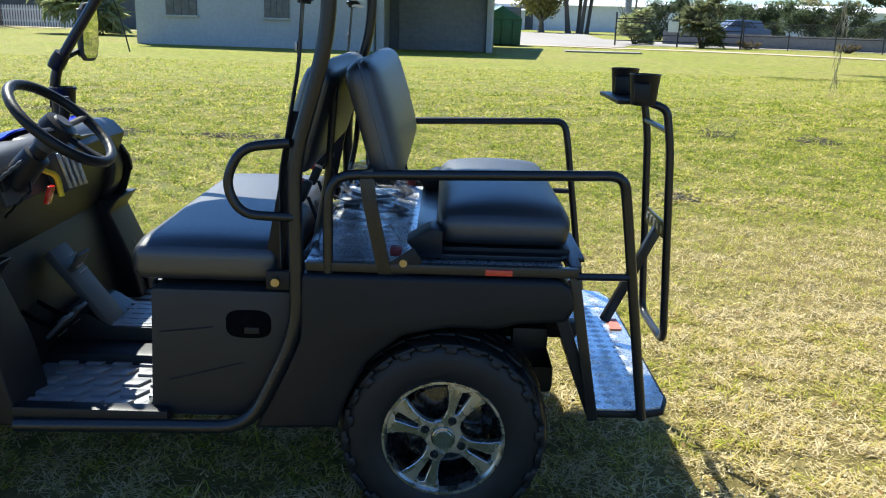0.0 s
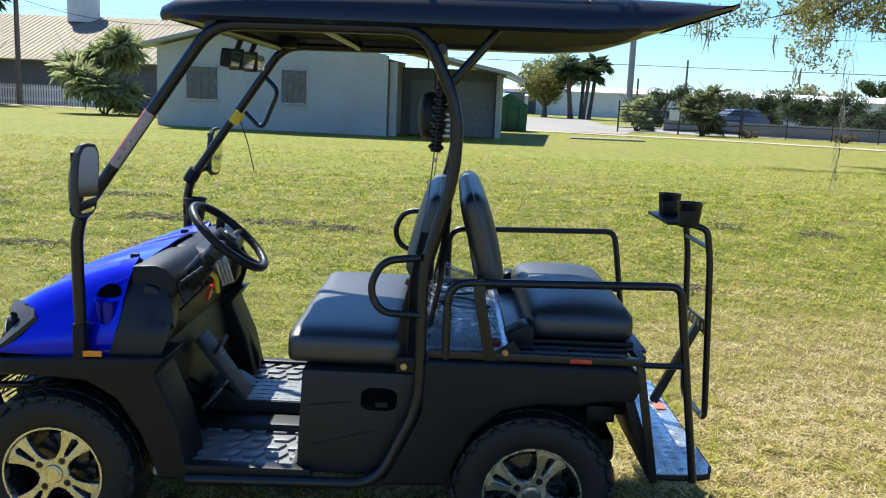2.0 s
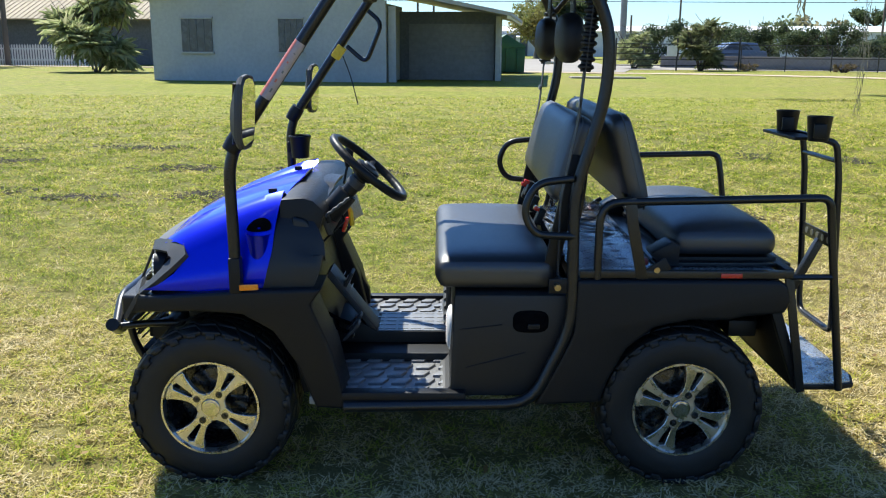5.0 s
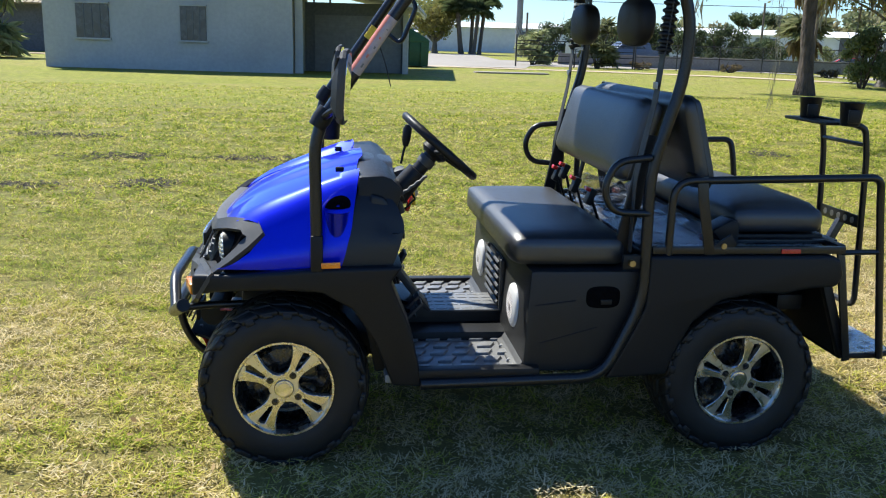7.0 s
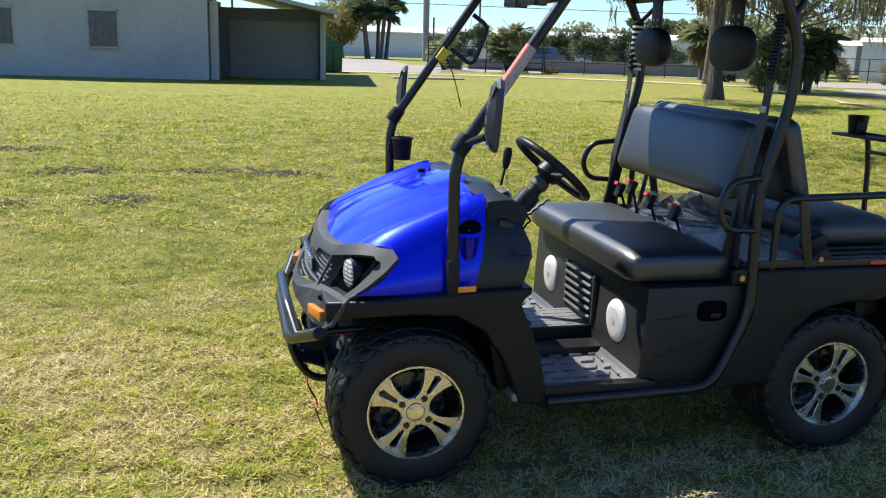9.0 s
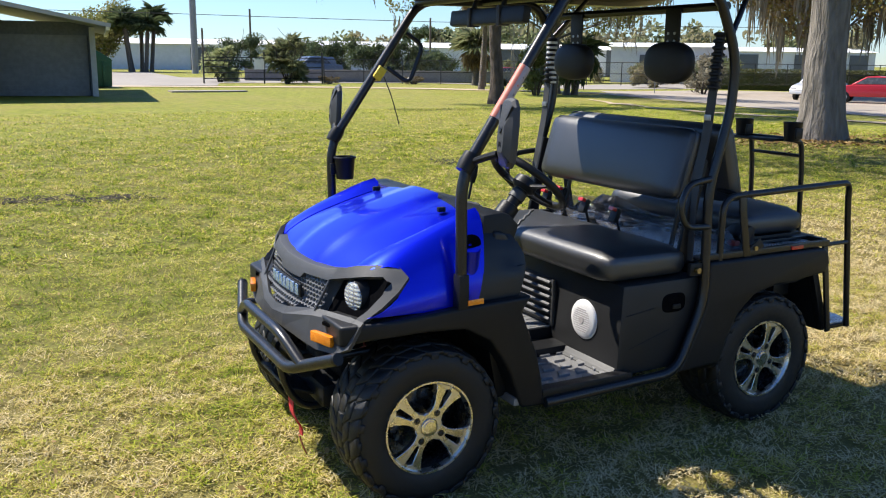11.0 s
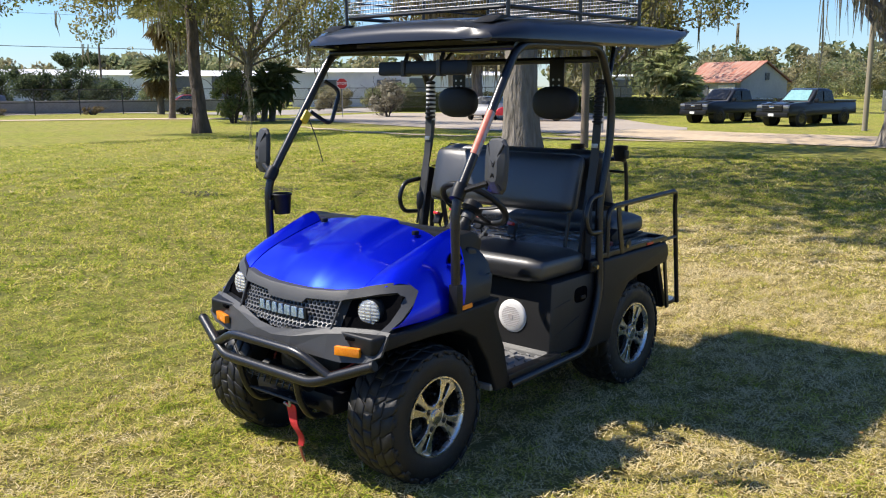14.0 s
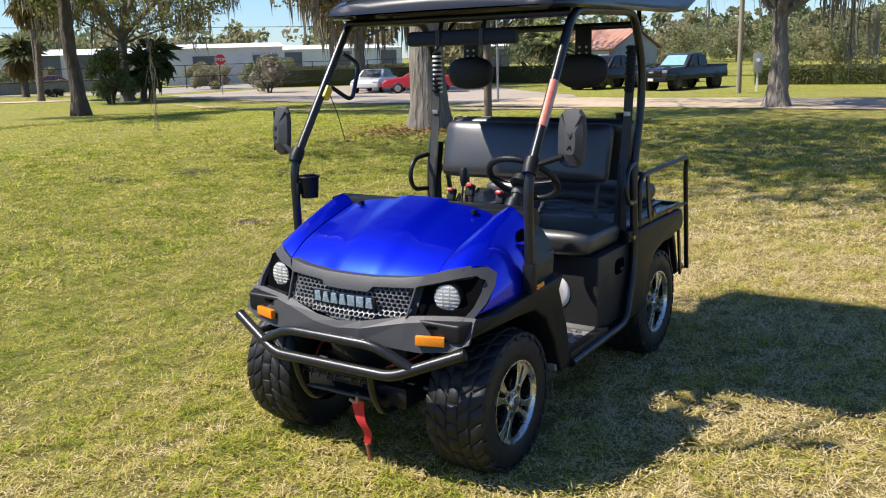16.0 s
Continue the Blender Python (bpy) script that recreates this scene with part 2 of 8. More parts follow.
def lawn_mat(name):
    m, nt, p = shader(name)
    vec = place(nt)
    blade = noisy(nt, 60, 0.3, 0.7, 6, vec, 0.7)
    patch = noisy(nt, 1.1, 0.40, 0.62, 6, vec, 0.7)
    field = noisy(nt, 0.16, 0.40, 0.62, 3, vec)
    tuft = noisy(nt, 7, 0.35, 0.65, 4, vec)
    clump = noisy(nt, 4.5, 0.40, 0.60, 6, place(nt, (0.7, 1.6, 1)), 0.75)
    green = mixed(nt, clump, (0.15, 0.20, 0.014), (0.52, 0.54, 0.07))
    straw = mixed(nt, tuft, (0.36, 0.27, 0.09), (0.62, 0.48, 0.20))
    f = nt.nodes.new("ShaderNodeMath")
    f.operation = "MULTIPLY_ADD"
    f.inputs[1].default_value = 0.36
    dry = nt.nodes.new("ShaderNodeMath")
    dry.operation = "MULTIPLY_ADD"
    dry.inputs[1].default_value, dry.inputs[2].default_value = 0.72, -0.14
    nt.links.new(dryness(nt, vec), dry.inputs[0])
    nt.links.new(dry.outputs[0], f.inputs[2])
    add = nt.nodes.new("ShaderNodeMath")
    add.operation = "ADD"
    nt.links.new(patch, add.inputs[0])
    nt.links.new(field, add.inputs[1])
    nt.links.new(add.outputs[0], f.inputs[0])
    c = mixed(nt, f.outputs[0], green, straw)
    c = mixed(nt, noisy(nt, 2.6, 0.52, 0.66, 6, vec, 0.75), c, mixed(nt, 0.4, c, (0.36, 0.24, 0.08)))
    c = mixed(nt, blade, mixed(nt, 0.6, c, (0.05, 0.04, 0.016)), c)
    c = mixed(nt, noisy(nt, 240, 0.34, 0.58, 3, vec, 0.6), mixed(nt, 0.5, c, (0.05, 0.04, 0.018)), c)
    bare = noisy(nt, 0.55, 0.66, 0.74, 4, place(nt, (0.45, 1.3, 1)), 0.55)
    c = mixed(nt, bare, c, (0.13, 0.105, 0.07))
    sep = nt.nodes.new("ShaderNodeVectorMath")
    sep.operation = "DISTANCE"
    sep.inputs[1].default_value = (0.5, 3.0, 0.0)
    nt.links.new(vec, sep.inputs[0])
    thin = nt.nodes.new("ShaderNodeMapRange")
    thin.interpolation_type = "SMOOTHSTEP"
    thin.inputs["From Min"].default_value, thin.inputs["From Max"].default_value = 9.0, 21.0
    nt.links.new(sep.outputs["Value"], thin.inputs["Value"])
    c = mixed(nt, thin.outputs["Result"], mixed(nt, 0.5, c, (0.12, 0.10, 0.035)), c)
    nt.links.new(c, p.inputs["Base Color"])
    p.inputs["Roughness"].default_value = 0.85
    p.inputs["Specular IOR Level"].default_value = 0.15
    hump = nt.nodes.new("ShaderNodeMath")
    hump.operation = "MULTIPLY_ADD"
    hump.inputs[1].default_value = 0.35
    nt.links.new(blade, hump.inputs[0])
    nt.links.new(noisy(nt, 11, 0.32, 0.68, 5, vec, 0.7), hump.inputs[2])
    bumped(nt, p, hump.outputs[0], 0.6, 0.05)
    return m


M = {}
M["lawn"] = lawn_mat("lawn")


def blade_mat(name):
    """Grass blades, green or dry by patches and from blade to blade."""
    m, nt, p = shader(name)
    g = nt.nodes.new("ShaderNodeNewGeometry")
    vec = g.outputs["Position"]
    add = nt.nodes.new("ShaderNodeMath")
    add.operation = "MULTIPLY_ADD"
    add.inputs[1].default_value = 0.60
    nt.links.new(g.outputs["Random Per Island"], add.inputs[0])
    sm = nt.nodes.new("ShaderNodeMath")
    sm.operation = "MULTIPLY_ADD"
    sm.inputs[1].default_value = 0.40
    clump = nt.nodes.new("ShaderNodeMath")
    clump.operation = "MULTIPLY_ADD"
    clump.inputs[1].default_value = 0.44
    dry = nt.nodes.new("ShaderNodeMath")
    dry.operation = "MULTIPLY_ADD"
    dry.inputs[1].default_value, dry.inputs[2].default_value = 0.44, -0.305
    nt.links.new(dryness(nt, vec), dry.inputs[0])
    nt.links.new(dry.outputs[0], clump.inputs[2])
    nt.links.new(noisy(nt, 9.0, 0.38, 0.62, 5, vec, 0.7), clump.inputs[0])
    nt.links.new(noisy(nt, 1.8, 0.41, 0.59, 5, vec, 0.7), sm.inputs[0])
    nt.links.new(clump.outputs[0], sm.inputs[2])
    nt.links.new(sm.outputs[0], add.inputs[2])
    ramp = nt.nodes.new("ShaderNodeValToRGB")
    ramp.color_ramp.elements[0].color, ramp.color_ramp.elements[1].color = (0.08, 0.13, 0.010, 1), (0.92, 0.78, 0.48, 1)
    for k, c in ((0.20, (0.20, 0.29, 0.022)), (0.36, (0.40, 0.48, 0.045)), (0.50, (0.64, 0.63, 0.10)), (0.66, (0.66, 0.55, 0.17)), (0.84, (0.78, 0.63, 0.29))):
        e = ramp.color_ramp.elements.new(k)
        e.color = (*c, 1)
    nt.links.new(add.outputs[0], ramp.inputs["Fac"])
    hashed = nt.nodes.new("ShaderNodeMath")
    hashed.operation = "MULTIPLY"
    hashed.inputs[1].default_value = 37.0
    nt.links.new(g.outputs["Random Per Island"], hashed.inputs[0])
    part_of = nt.nodes.new("ShaderNodeMath")
    part_of.operation = "FRACT"
    nt.links.new(hashed.outputs[0], part_of.inputs[0])
    tone = mixed(nt, part_of.outputs[0], mixed(nt, 0.42, ramp.outputs["Color"], (0.06, 0.06, 0.012)), ramp.outputs["Color"])
    nt.links.new(tone, p.inputs["Base Color"])
    p.inputs["Roughness"].default_value = 0.75
    p.inputs["Specular IOR Level"].default_value = 0.08
    t = nt.nodes.new("ShaderNodeBsdfTranslucent")
    nt.links.new(tone, t.inputs["Color"])
    mx = nt.nodes.new("ShaderNodeMixShader")
    mx.inputs[0].default_value = 0.5
    nt.links.new(p.outputs[0], mx.inputs[1])
    nt.links.new(t.outputs[0], mx.inputs[2])
    nt.links.new(mx.outputs[0], nt.nodes["Material Output"].inputs["Surface"])
    return m


M["blades"] = blade_mat("grass_blades")
M["soil"] = stuff_mat("dark_soil", (0.06, 0.052, 0.038), (0.16, 0.14, 0.105), 1.0, spec=0.1, scale=25, big=3, bump=0.8, dist=0.02)
M["dead"] = leafy("dead_leaves", (0.14, 0.08, 0.025), (0.24, 0.15, 0.055), (0.34, 0.24, 0.10), 0.15, 0.7)
M["plastic"] = stuff_mat("black_plastic", (0.006, 0.0063, 0.0072), (0.011, 0.0113, 0.0125), 0.44, spec=0.25, scale=350, bump=0.25, dist=0.0006, stain=0.2)
M["cowl"] = stuff_mat("black_cowl_plastic", (0.007, 0.0072, 0.008), (0.012, 0.0122, 0.013), 0.40, scale=420, bump=0.2, dist=0.0005, stain=0.2, spec=0.4)
M["box_plastic"] = stuff_mat("seat_base_plastic", (0.011, 0.0112, 0.012), (0.018, 0.0182, 0.019), 0.5, spec=0.4, scale=380, bump=0.3, dist=0.0006, stain=0.3)
M["slot_grey"] = stuff_mat("speaker_slots", (0.38, 0.35, 0.35), (0.44, 0.41, 0.41), 0.6, scale=200, bump=0)
M["film"], _nt, _p = shader("clear_plastic_film")
_p.inputs["Base Color"].default_value, _p.inputs["Roughness"].default_value, _p.inputs["Specular IOR Level"].default_value = (0.12, 0.12, 0.13, 1), 0.05, 1.0
_t, _x = _nt.nodes.new("ShaderNodeBsdfTransparent"), _nt.nodes.new("ShaderNodeMixShader")
_x.inputs[0].default_value = 0.38
_nt.links.new(_t.outputs[0], _x.inputs[1])
_nt.links.new(_p.outputs[0], _x.inputs[2])
_nt.links.new(_x.outputs[0], _nt.nodes["Material Output"].inputs["Surface"])
# Glossless near-black: shade painted into openings; also colours pedal arms, lamp ribs.
M["hollow"] = stuff_mat("hollow_shade_black", (0.003, 0.003, 0.0035), (0.005, 0.005, 0.0055), 0.9, scale=80, bump=0, spec=0.0)
M["grey_plastic"] = stuff_mat("grey_textured_plastic", (0.028, 0.0285, 0.0295), (0.043, 0.0435, 0.045), 0.55, spec=0.5, scale=420, bump=0.3, dist=0.0006, stain=0.2)
M["tube"] = stuff_mat("black_powder_coat", (0.007, 0.007, 0.0078), (0.011, 0.011, 0.0118), 0.33, scale=500, bump=0.12, dist=0.0005, coat=0.12, spec=0.4)
M["liner"] = stuff_mat("black_roof_liner", (0.006, 0.006, 0.0066), (0.010, 0.010, 0.0106), 0.75, scale=90, bump=0.2, spec=0.15)
M["vinyl"] = stuff_mat("black_vinyl", (0.010, 0.0105, 0.012), (0.017, 0.0175, 0.019), 0.44, scale=260, bump=0.25, dist=0.0006, stain=0.1, spec=0.95)
M["headrest_vinyl"] = stuff_mat("headrest_vinyl", (0.010, 0.010, 0.011), (0.016, 0.016, 0.017), 0.55, scale=300, big=8, bump=0.15, dist=0.0006, spec=0.3)
M["rubber"] = stuff_mat("tyre_rubber", (0.0045, 0.0045, 0.005), (0.010, 0.0098, 0.0095), 0.55, spec=0.4, scale=60, bump=0.25, dist=0.001, big=9)
M["alloy"] = stuff_mat("machined_alloy", (0.64, 0.62, 0.58), (0.70, 0.68, 0.64), 0.27, 1.0, scale=25, bump=0, stain=0.1)
M["rim_black"] = stuff_mat("gloss_black_rim", (0.008, 0.008, 0.009), (0.014, 0.014, 0.015), 0.25, scale=80, bump=0, coat=0.5)
M["chrome"] = stuff_mat("chrome", (0.65, 0.65, 0.66), (0.72, 0.72, 0.73), 0.12, 1.0, scale=60, bump=0, stain=0.05)
M["steel"] = stuff_mat("dull_steel", (0.30, 0.30, 0.31), (0.42, 0.42, 0.43), 0.4, 0.9, scale=60, bump=0.1, stain=0.3)
M["brass"] = stuff_mat("yellow_zinc", (0.34, 0.25, 0.11), (0.42, 0.32, 0.15), 0.35, 0.9, scale=60, bump=0)
M["white_plastic"] = stuff_mat("white_plastic", (0.60, 0.60, 0.60), (0.68, 0.68, 0.68), 0.4, scale=200, bump=0.1, stain=0.08)
M["amber"] = stuff_mat("amber_lens", (0.80, 0.20, 0.006), (0.90, 0.30, 0.012), 0.14, scale=160, bump=0.4, coat=0.5)
M["dull_red"] = stuff_mat("dull_red_plastic", (0.16, 0.015, 0.015), (0.22, 0.025, 0.02), 0.5, scale=160, bump=0)
M["red_lens"] = stuff_mat("red_lens", (0.45, 0.015, 0.012), (0.6, 0.03, 0.02), 0.2, scale=160, bump=0.3, coat=0.5)
M["red_strap"] = stuff_mat("red_webbing", (0.45, 0.015, 0.015), (0.6, 0.03, 0.03), 0.8, scale=300, bump=0.4)
M["rust_strap"] = stuff_mat("faded_webbing", (0.30, 0.06, 0.03), (0.40, 0.12, 0.05), 0.8, scale=200, bump=0.3)
M["yellow"] = stuff_mat("yellow_tag", (0.75, 0.52, 0.02), (0.85, 0.62, 0.04), 0.5, scale=80, bump=0)
M["label"] = stuff_mat("paper_label", (0.34, 0.28, 0.27), (0.42, 0.36, 0.35), 0.5, scale=60, bump=0)
M["label_red"] = stuff_mat("label_red", (0.50, 0.13, 0.08), (0.58, 0.18, 0.12), 0.5, scale=60, bump=0)
# Plain black for straps and plates, and for shade painted into recesses.
M["matt_black"] = stuff_mat("matt_black", (0.02, 0.02, 0.02), (0.03, 0.03, 0.03), 0.6, bump=0)
M["cable"] = stuff_mat("yellow_cable", (0.5, 0.4, 0.02), (0.6, 0.5, 0.04), 0.5, bump=0)
M["badge"] = stuff_mat("badge_blue_silver", (0.30, 0.42, 0.60), (0.42, 0.53, 0.68), 0.25, 0.6, scale=60, bump=0)
M["grille_grey"] = stuff_mat("grille_grey", (0.12, 0.122, 0.125), (0.17, 0.172, 0.175), 0.45, scale=300, bump=0.1, dist=0.0004)
M["lamp_silver"] = stuff_mat("lamp_silver", (0.52, 0.54, 0.50), (0.66, 0.68, 0.63), 0.28, 0.6, scale=120, bump=0.3, dist=0.001)
M["lamp_glass"] = glass("lamp_glass", (0.95, 0.97, 1.0))


def paint(name, a, b, flake=600, metal=0.2, coat=0.9, spec=0.4, sharp=0.03):
    m, nt, p = shader(name)
    vec = place(nt)
    c = mixed(nt, noisy(nt, flake, 0.3, 0.7, 2, vec), a, b)
    nt.links.new(c, p.inputs["Base Color"])
    p.inputs["Metallic"].default_value = metal
    p.inputs["Specular IOR Level"].default_value = spec
    p.inputs["Roughness"].default_value = 0.36
    p.inputs["Coat Weight"].default_value = coat
    p.inputs["Coat IOR"].default_value = 1.38
    p.inputs["Coat Roughness"].default_value = sharp
    bumped(nt, p, noisy(nt, 9, 0.3, 0.7, 2, vec), 0.04, 0.003)
    return m


M["blue"] = paint("blue_metallic_paint", (0.0002, 0.007, 0.47), (0.0004, 0.012, 0.66), 600, 0.74, 0.8, 0.1, 0.03)
M["roof"] = paint("black_gloss_roof", (0.008, 0.009, 0.012), (0.014, 0.015, 0.019), coat=0.6, metal=0.0, spec=0.25)
M["mirror"], _nt, _p = shader("mirror_glass")
_p.inputs["Base Color"].default_value, _p.inputs["Metallic"].default_value, _p.inputs["Roughness"].default_value = (0.85, 0.87, 0.88, 1), 1.0, 0.02
# Same glass with a much darker base colour, for the centre mirror.
M["dark_mirror"], _nt, _p = shader("dark_mirror_glass")
_p.inputs["Base Color"].default_value, _p.inputs["Metallic"].default_value, _p.inputs["Roughness"].default_value = (0.16, 0.18, 0.22, 1), 1.0, 0.03
M["chequer"] = stuff_mat("bright_chequer_plate", (0.66, 0.67, 0.68), (0.78, 0.79, 0.80), 0.30, 0.9, scale=120, bump=0.1, dist=0.0004, stain=0.2)
M["foot_mat"] = stuff_mat("dusty_floor_mat", (0.14, 0.14, 0.143), (0.21, 0.208, 0.205), 0.42, scale=160, bump=0.2, dist=0.0006, big=6, spec=0.9)
# place
M["stucco"] = stuff_mat("white_block_wall", (0.37, 0.38, 0.375), (0.43, 0.44, 0.43), 0.9, scale=7, big=0.5, bump=0.06, dist=0.01, stain=0.35)
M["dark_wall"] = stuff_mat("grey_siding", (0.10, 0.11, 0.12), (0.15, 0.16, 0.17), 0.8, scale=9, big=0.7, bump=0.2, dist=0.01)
M["grey_tin"] = stuff_mat("grey_metal_roof", (0.30, 0.30, 0.29), (0.38, 0.38, 0.37), 0.6, 0.2, scale=3, big=0.4, bump=0.1, dist=0.01, stain=0.3)
M["tin"] = stuff_mat("tan_metal_roof", (0.27, 0.205, 0.12), (0.35, 0.28, 0.175), 0.8, 0.0, scale=3, big=0.3, bump=0.1, dist=0.01, stain=0.35)
M["bay_door"] = stuff_mat("grey_bay_door", (0.16, 0.165, 0.17), (0.21, 0.215, 0.22), 0.6, scale=6, big=0.6, bump=0.1, dist=0.005)
M["rust_tin"] = stuff_mat("rusty_metal_roof", (0.30, 0.085, 0.04), (0.36, 0.25, 0.19), 0.7, scale=1.6, stretch=(0.5, 3, 0.5), big=0.5, bump=0.2, dist=0.01, stain=0.3)
M["warehouse"] = stuff_mat("white_warehouse", (0.66, 0.67, 0.67), (0.74, 0.75, 0.75), 0.7, scale=2, big=0.2, bump=0, stain=0.3)
M["pane"] = stuff_mat("dark_window", (0.06, 0.065, 0.07), (0.09, 0.095, 0.10), 0.25, scale=4, bump=0, stain=0.2)
M["car_glass"] = stuff_mat("dark_car_glass", (0.006, 0.007, 0.008), (0.010, 0.011, 0.012), 0.2, scale=4, bump=0, stain=0.2, spec=0.3)
M["wall_grey"] = stuff_mat("grey_block_wall", (0.17, 0.165, 0.16), (0.23, 0.225, 0.22), 0.9, scale=5, big=0.6, bump=0.2, dist=0.01)
M["white_wood"] = stuff_mat("white_wood", (0.66, 0.65, 0.62), (0.74, 0.73, 0.70), 0.7, scale=20, bump=0.2, dist=0.004)
M["dumpster"] = stuff_mat("green_dumpster_paint", (0.015, 0.09, 0.045), (0.03, 0.13, 0.07), 0.5, scale=12, big=2, bump=0.1, stain=0.4)
M["bark"] = stuff_mat("grey_bark", (0.13, 0.112, 0.09), (0.25, 0.22, 0.185), 0.95, scale=9, big=1.2, bump=1.0, dist=0.05, stretch=(1, 1, 0.18))
M["pine_bark"] = stuff_mat("brown_bark", (0.05, 0.038, 0.03), (0.12, 0.09, 0.07), 0.95, scale=9, big=1.2, bump=1.0, dist=0.05, stretch=(1, 1, 0.3))
M["palm_bark"] = stuff_mat("palm_bark", (0.12, 0.10, 0.08), (0.2, 0.17, 0.14), 0.95, scale=8, bump=0.8, dist=0.05, stretch=(1, 1, 3))
M["moss"] = leafy("grey_moss", (0.16, 0.145, 0.10), (0.24, 0.22, 0.16), (0.30, 0.27, 0.19), 0.3, 0.9)
M["oak"] = leafy("oak_leaves", (0.07, 0.095, 0.03), (0.12, 0.14, 0.045), (0.19, 0.19, 0.08), 0.35)
M["spring"] = leafy("spring_leaves", (0.11, 0.14, 0.035), (0.18, 0.20, 0.055), (0.26, 0.24, 0.10), 0.45, drift=(0.30, 0.26, 0.09), span=0.5)
M["palm"] = leafy("palm_leaves", (0.13, 0.15, 0.07), (0.19, 0.21, 0.10), (0.28, 0.27, 0.14), 0.5, 0.45)
M["sabal"] = leafy("sabal_leaves", (0.22, 0.26, 0.11), (0.34, 0.37, 0.17), (0.46, 0.45, 0.26), 0.6, 0.4)
M["shrub"] = leafy("shrub_leaves", (0.08, 0.105, 0.045), (0.12, 0.145, 0.065), (0.18, 0.19, 0.10), 0.45)
M["far_leaf"] = leafy("far_leaves", (0.15, 0.18, 0.08), (0.20, 0.23, 0.105), (0.26, 0.275, 0.14), 0.55, drift=(0.31, 0.26, 0.155))
M["dark_leaf"] = leafy("dark_leaves", (0.05, 0.075, 0.035), (0.08, 0.105, 0.05), (0.12, 0.14, 0.07), 0.4, drift=(0.10, 0.13, 0.05), span=0.3)
M["skirt"] = leafy("dead_palm_fronds", (0.17, 0.12, 0.06), (0.24, 0.18, 0.10), (0.30, 0.25, 0.14), 0.25, 0.7)
M["yucca"] = leafy("yucca_leaves", (0.08, 0.11, 0.04), (0.14, 0.17, 0.065), (0.22, 0.23, 0.11), 0.4, 0.45)
M["hedge"] = leafy("hedge_leaves", (0.05, 0.065, 0.02), (0.09, 0.10, 0.03), (0.15, 0.13, 0.06), 0.25)
M["autumn"] = leafy("brown_leaves", (0.16, 0.11, 0.04), (0.23, 0.17, 0.07), (0.2, 0.2, 0.05), 0.3)
M["pavement"] = stuff_mat("pale_concrete", (0.25, 0.22, 0.18), (0.32, 0.285, 0.24), 0.9, scale=3, big=0.25, bump=0.2, dist=0.01, stain=0.3)
M["asphalt"] = stuff_mat("worn_asphalt", (0.29, 0.24, 0.185), (0.37, 0.315, 0.25), 0.9, scale=5, big=0.3, bump=0.2, dist=0.01, stain=0.3)
M["dirt"] = stuff_mat("sandy_track", (0.39, 0.295, 0.19), (0.51, 0.40, 0.265), 0.95, scale=4, big=0.4, bump=0.3, dist=0.02, stain=0.3)
M["pole_wood"] = stuff_mat("weathered_pole", (0.13, 0.10, 0.075), (0.21, 0.17, 0.13), 0.9, scale=6, bump=0.4, dist=0.01, stretch=(1, 1, 0.1))
M["pole_light"] = stuff_mat("bleached_pole", (0.20, 0.17, 0.12), (0.30, 0.26, 0.19), 0.9, scale=6, bump=0.4, dist=0.01, stretch=(1, 1, 0.1))
M["pole_grey"] = stuff_mat("grey_concrete_pole", (0.25, 0.25, 0.25), (0.32, 0.32, 0.32), 0.8, scale=6, bump=0.1)
M["fence_metal"] = stuff_mat("black_fence_metal", (0.02, 0.02, 0.02), (0.035, 0.035, 0.035), 0.5, scale=30, bump=0)
M["galv"] = stuff_mat("galvanised_wire", (0.28, 0.28, 0.28), (0.36, 0.36, 0.36), 0.5, 0.6, scale=30, bump=0)
M["wire"] = stuff_mat("black_wire", (0.02, 0.02, 0.022), (0.03, 0.03, 0.03), 0.6, bump=0)
M["truck_black"] = paint("dark_truck_paint", (0.006, 0.0065, 0.008), (0.010, 0.011, 0.013), coat=0.5)
M["truck_grey"] = paint("charcoal_truck_paint", (0.010, 0.0105, 0.0115), (0.015, 0.016, 0.017), coat=0.5)
M["car_red"] = paint("red_car_paint", (0.42, 0.012, 0.02), (0.5, 0.02, 0.03))
M["car_white"] = paint("white_car_paint", (0.62, 0.62, 0.62), (0.68, 0.68, 0.68))
M["car_blue"] = paint("grey_blue_car_paint", (0.10, 0.13, 0.18), (0.14, 0.17, 0.22))
M["sunshade"] = stuff_mat("silver_sunshade", (0.10, 0.26, 0.27), (0.18, 0.36, 0.37), 0.6, 0.0, scale=12, bump=0.2)
M["sign_red"] = stuff_mat("red_sign", (0.42, 0.02, 0.02), (0.48, 0.03, 0.03), 0.4, bump=0)
M["sign_white"] = stuff_mat("white_sign", (0.72, 0.72, 0.72), (0.78, 0.78, 0.78), 0.4, bump=0)


# ---- ground and roads ----
def ground_z(x, y=0.0):
    """The lawn is level; past the track the land lies half a metre lower."""
    k = min(1.0, max(0.0, (x - 23) / 17))
    return -0.5 * k * k * (3 - 2 * k)


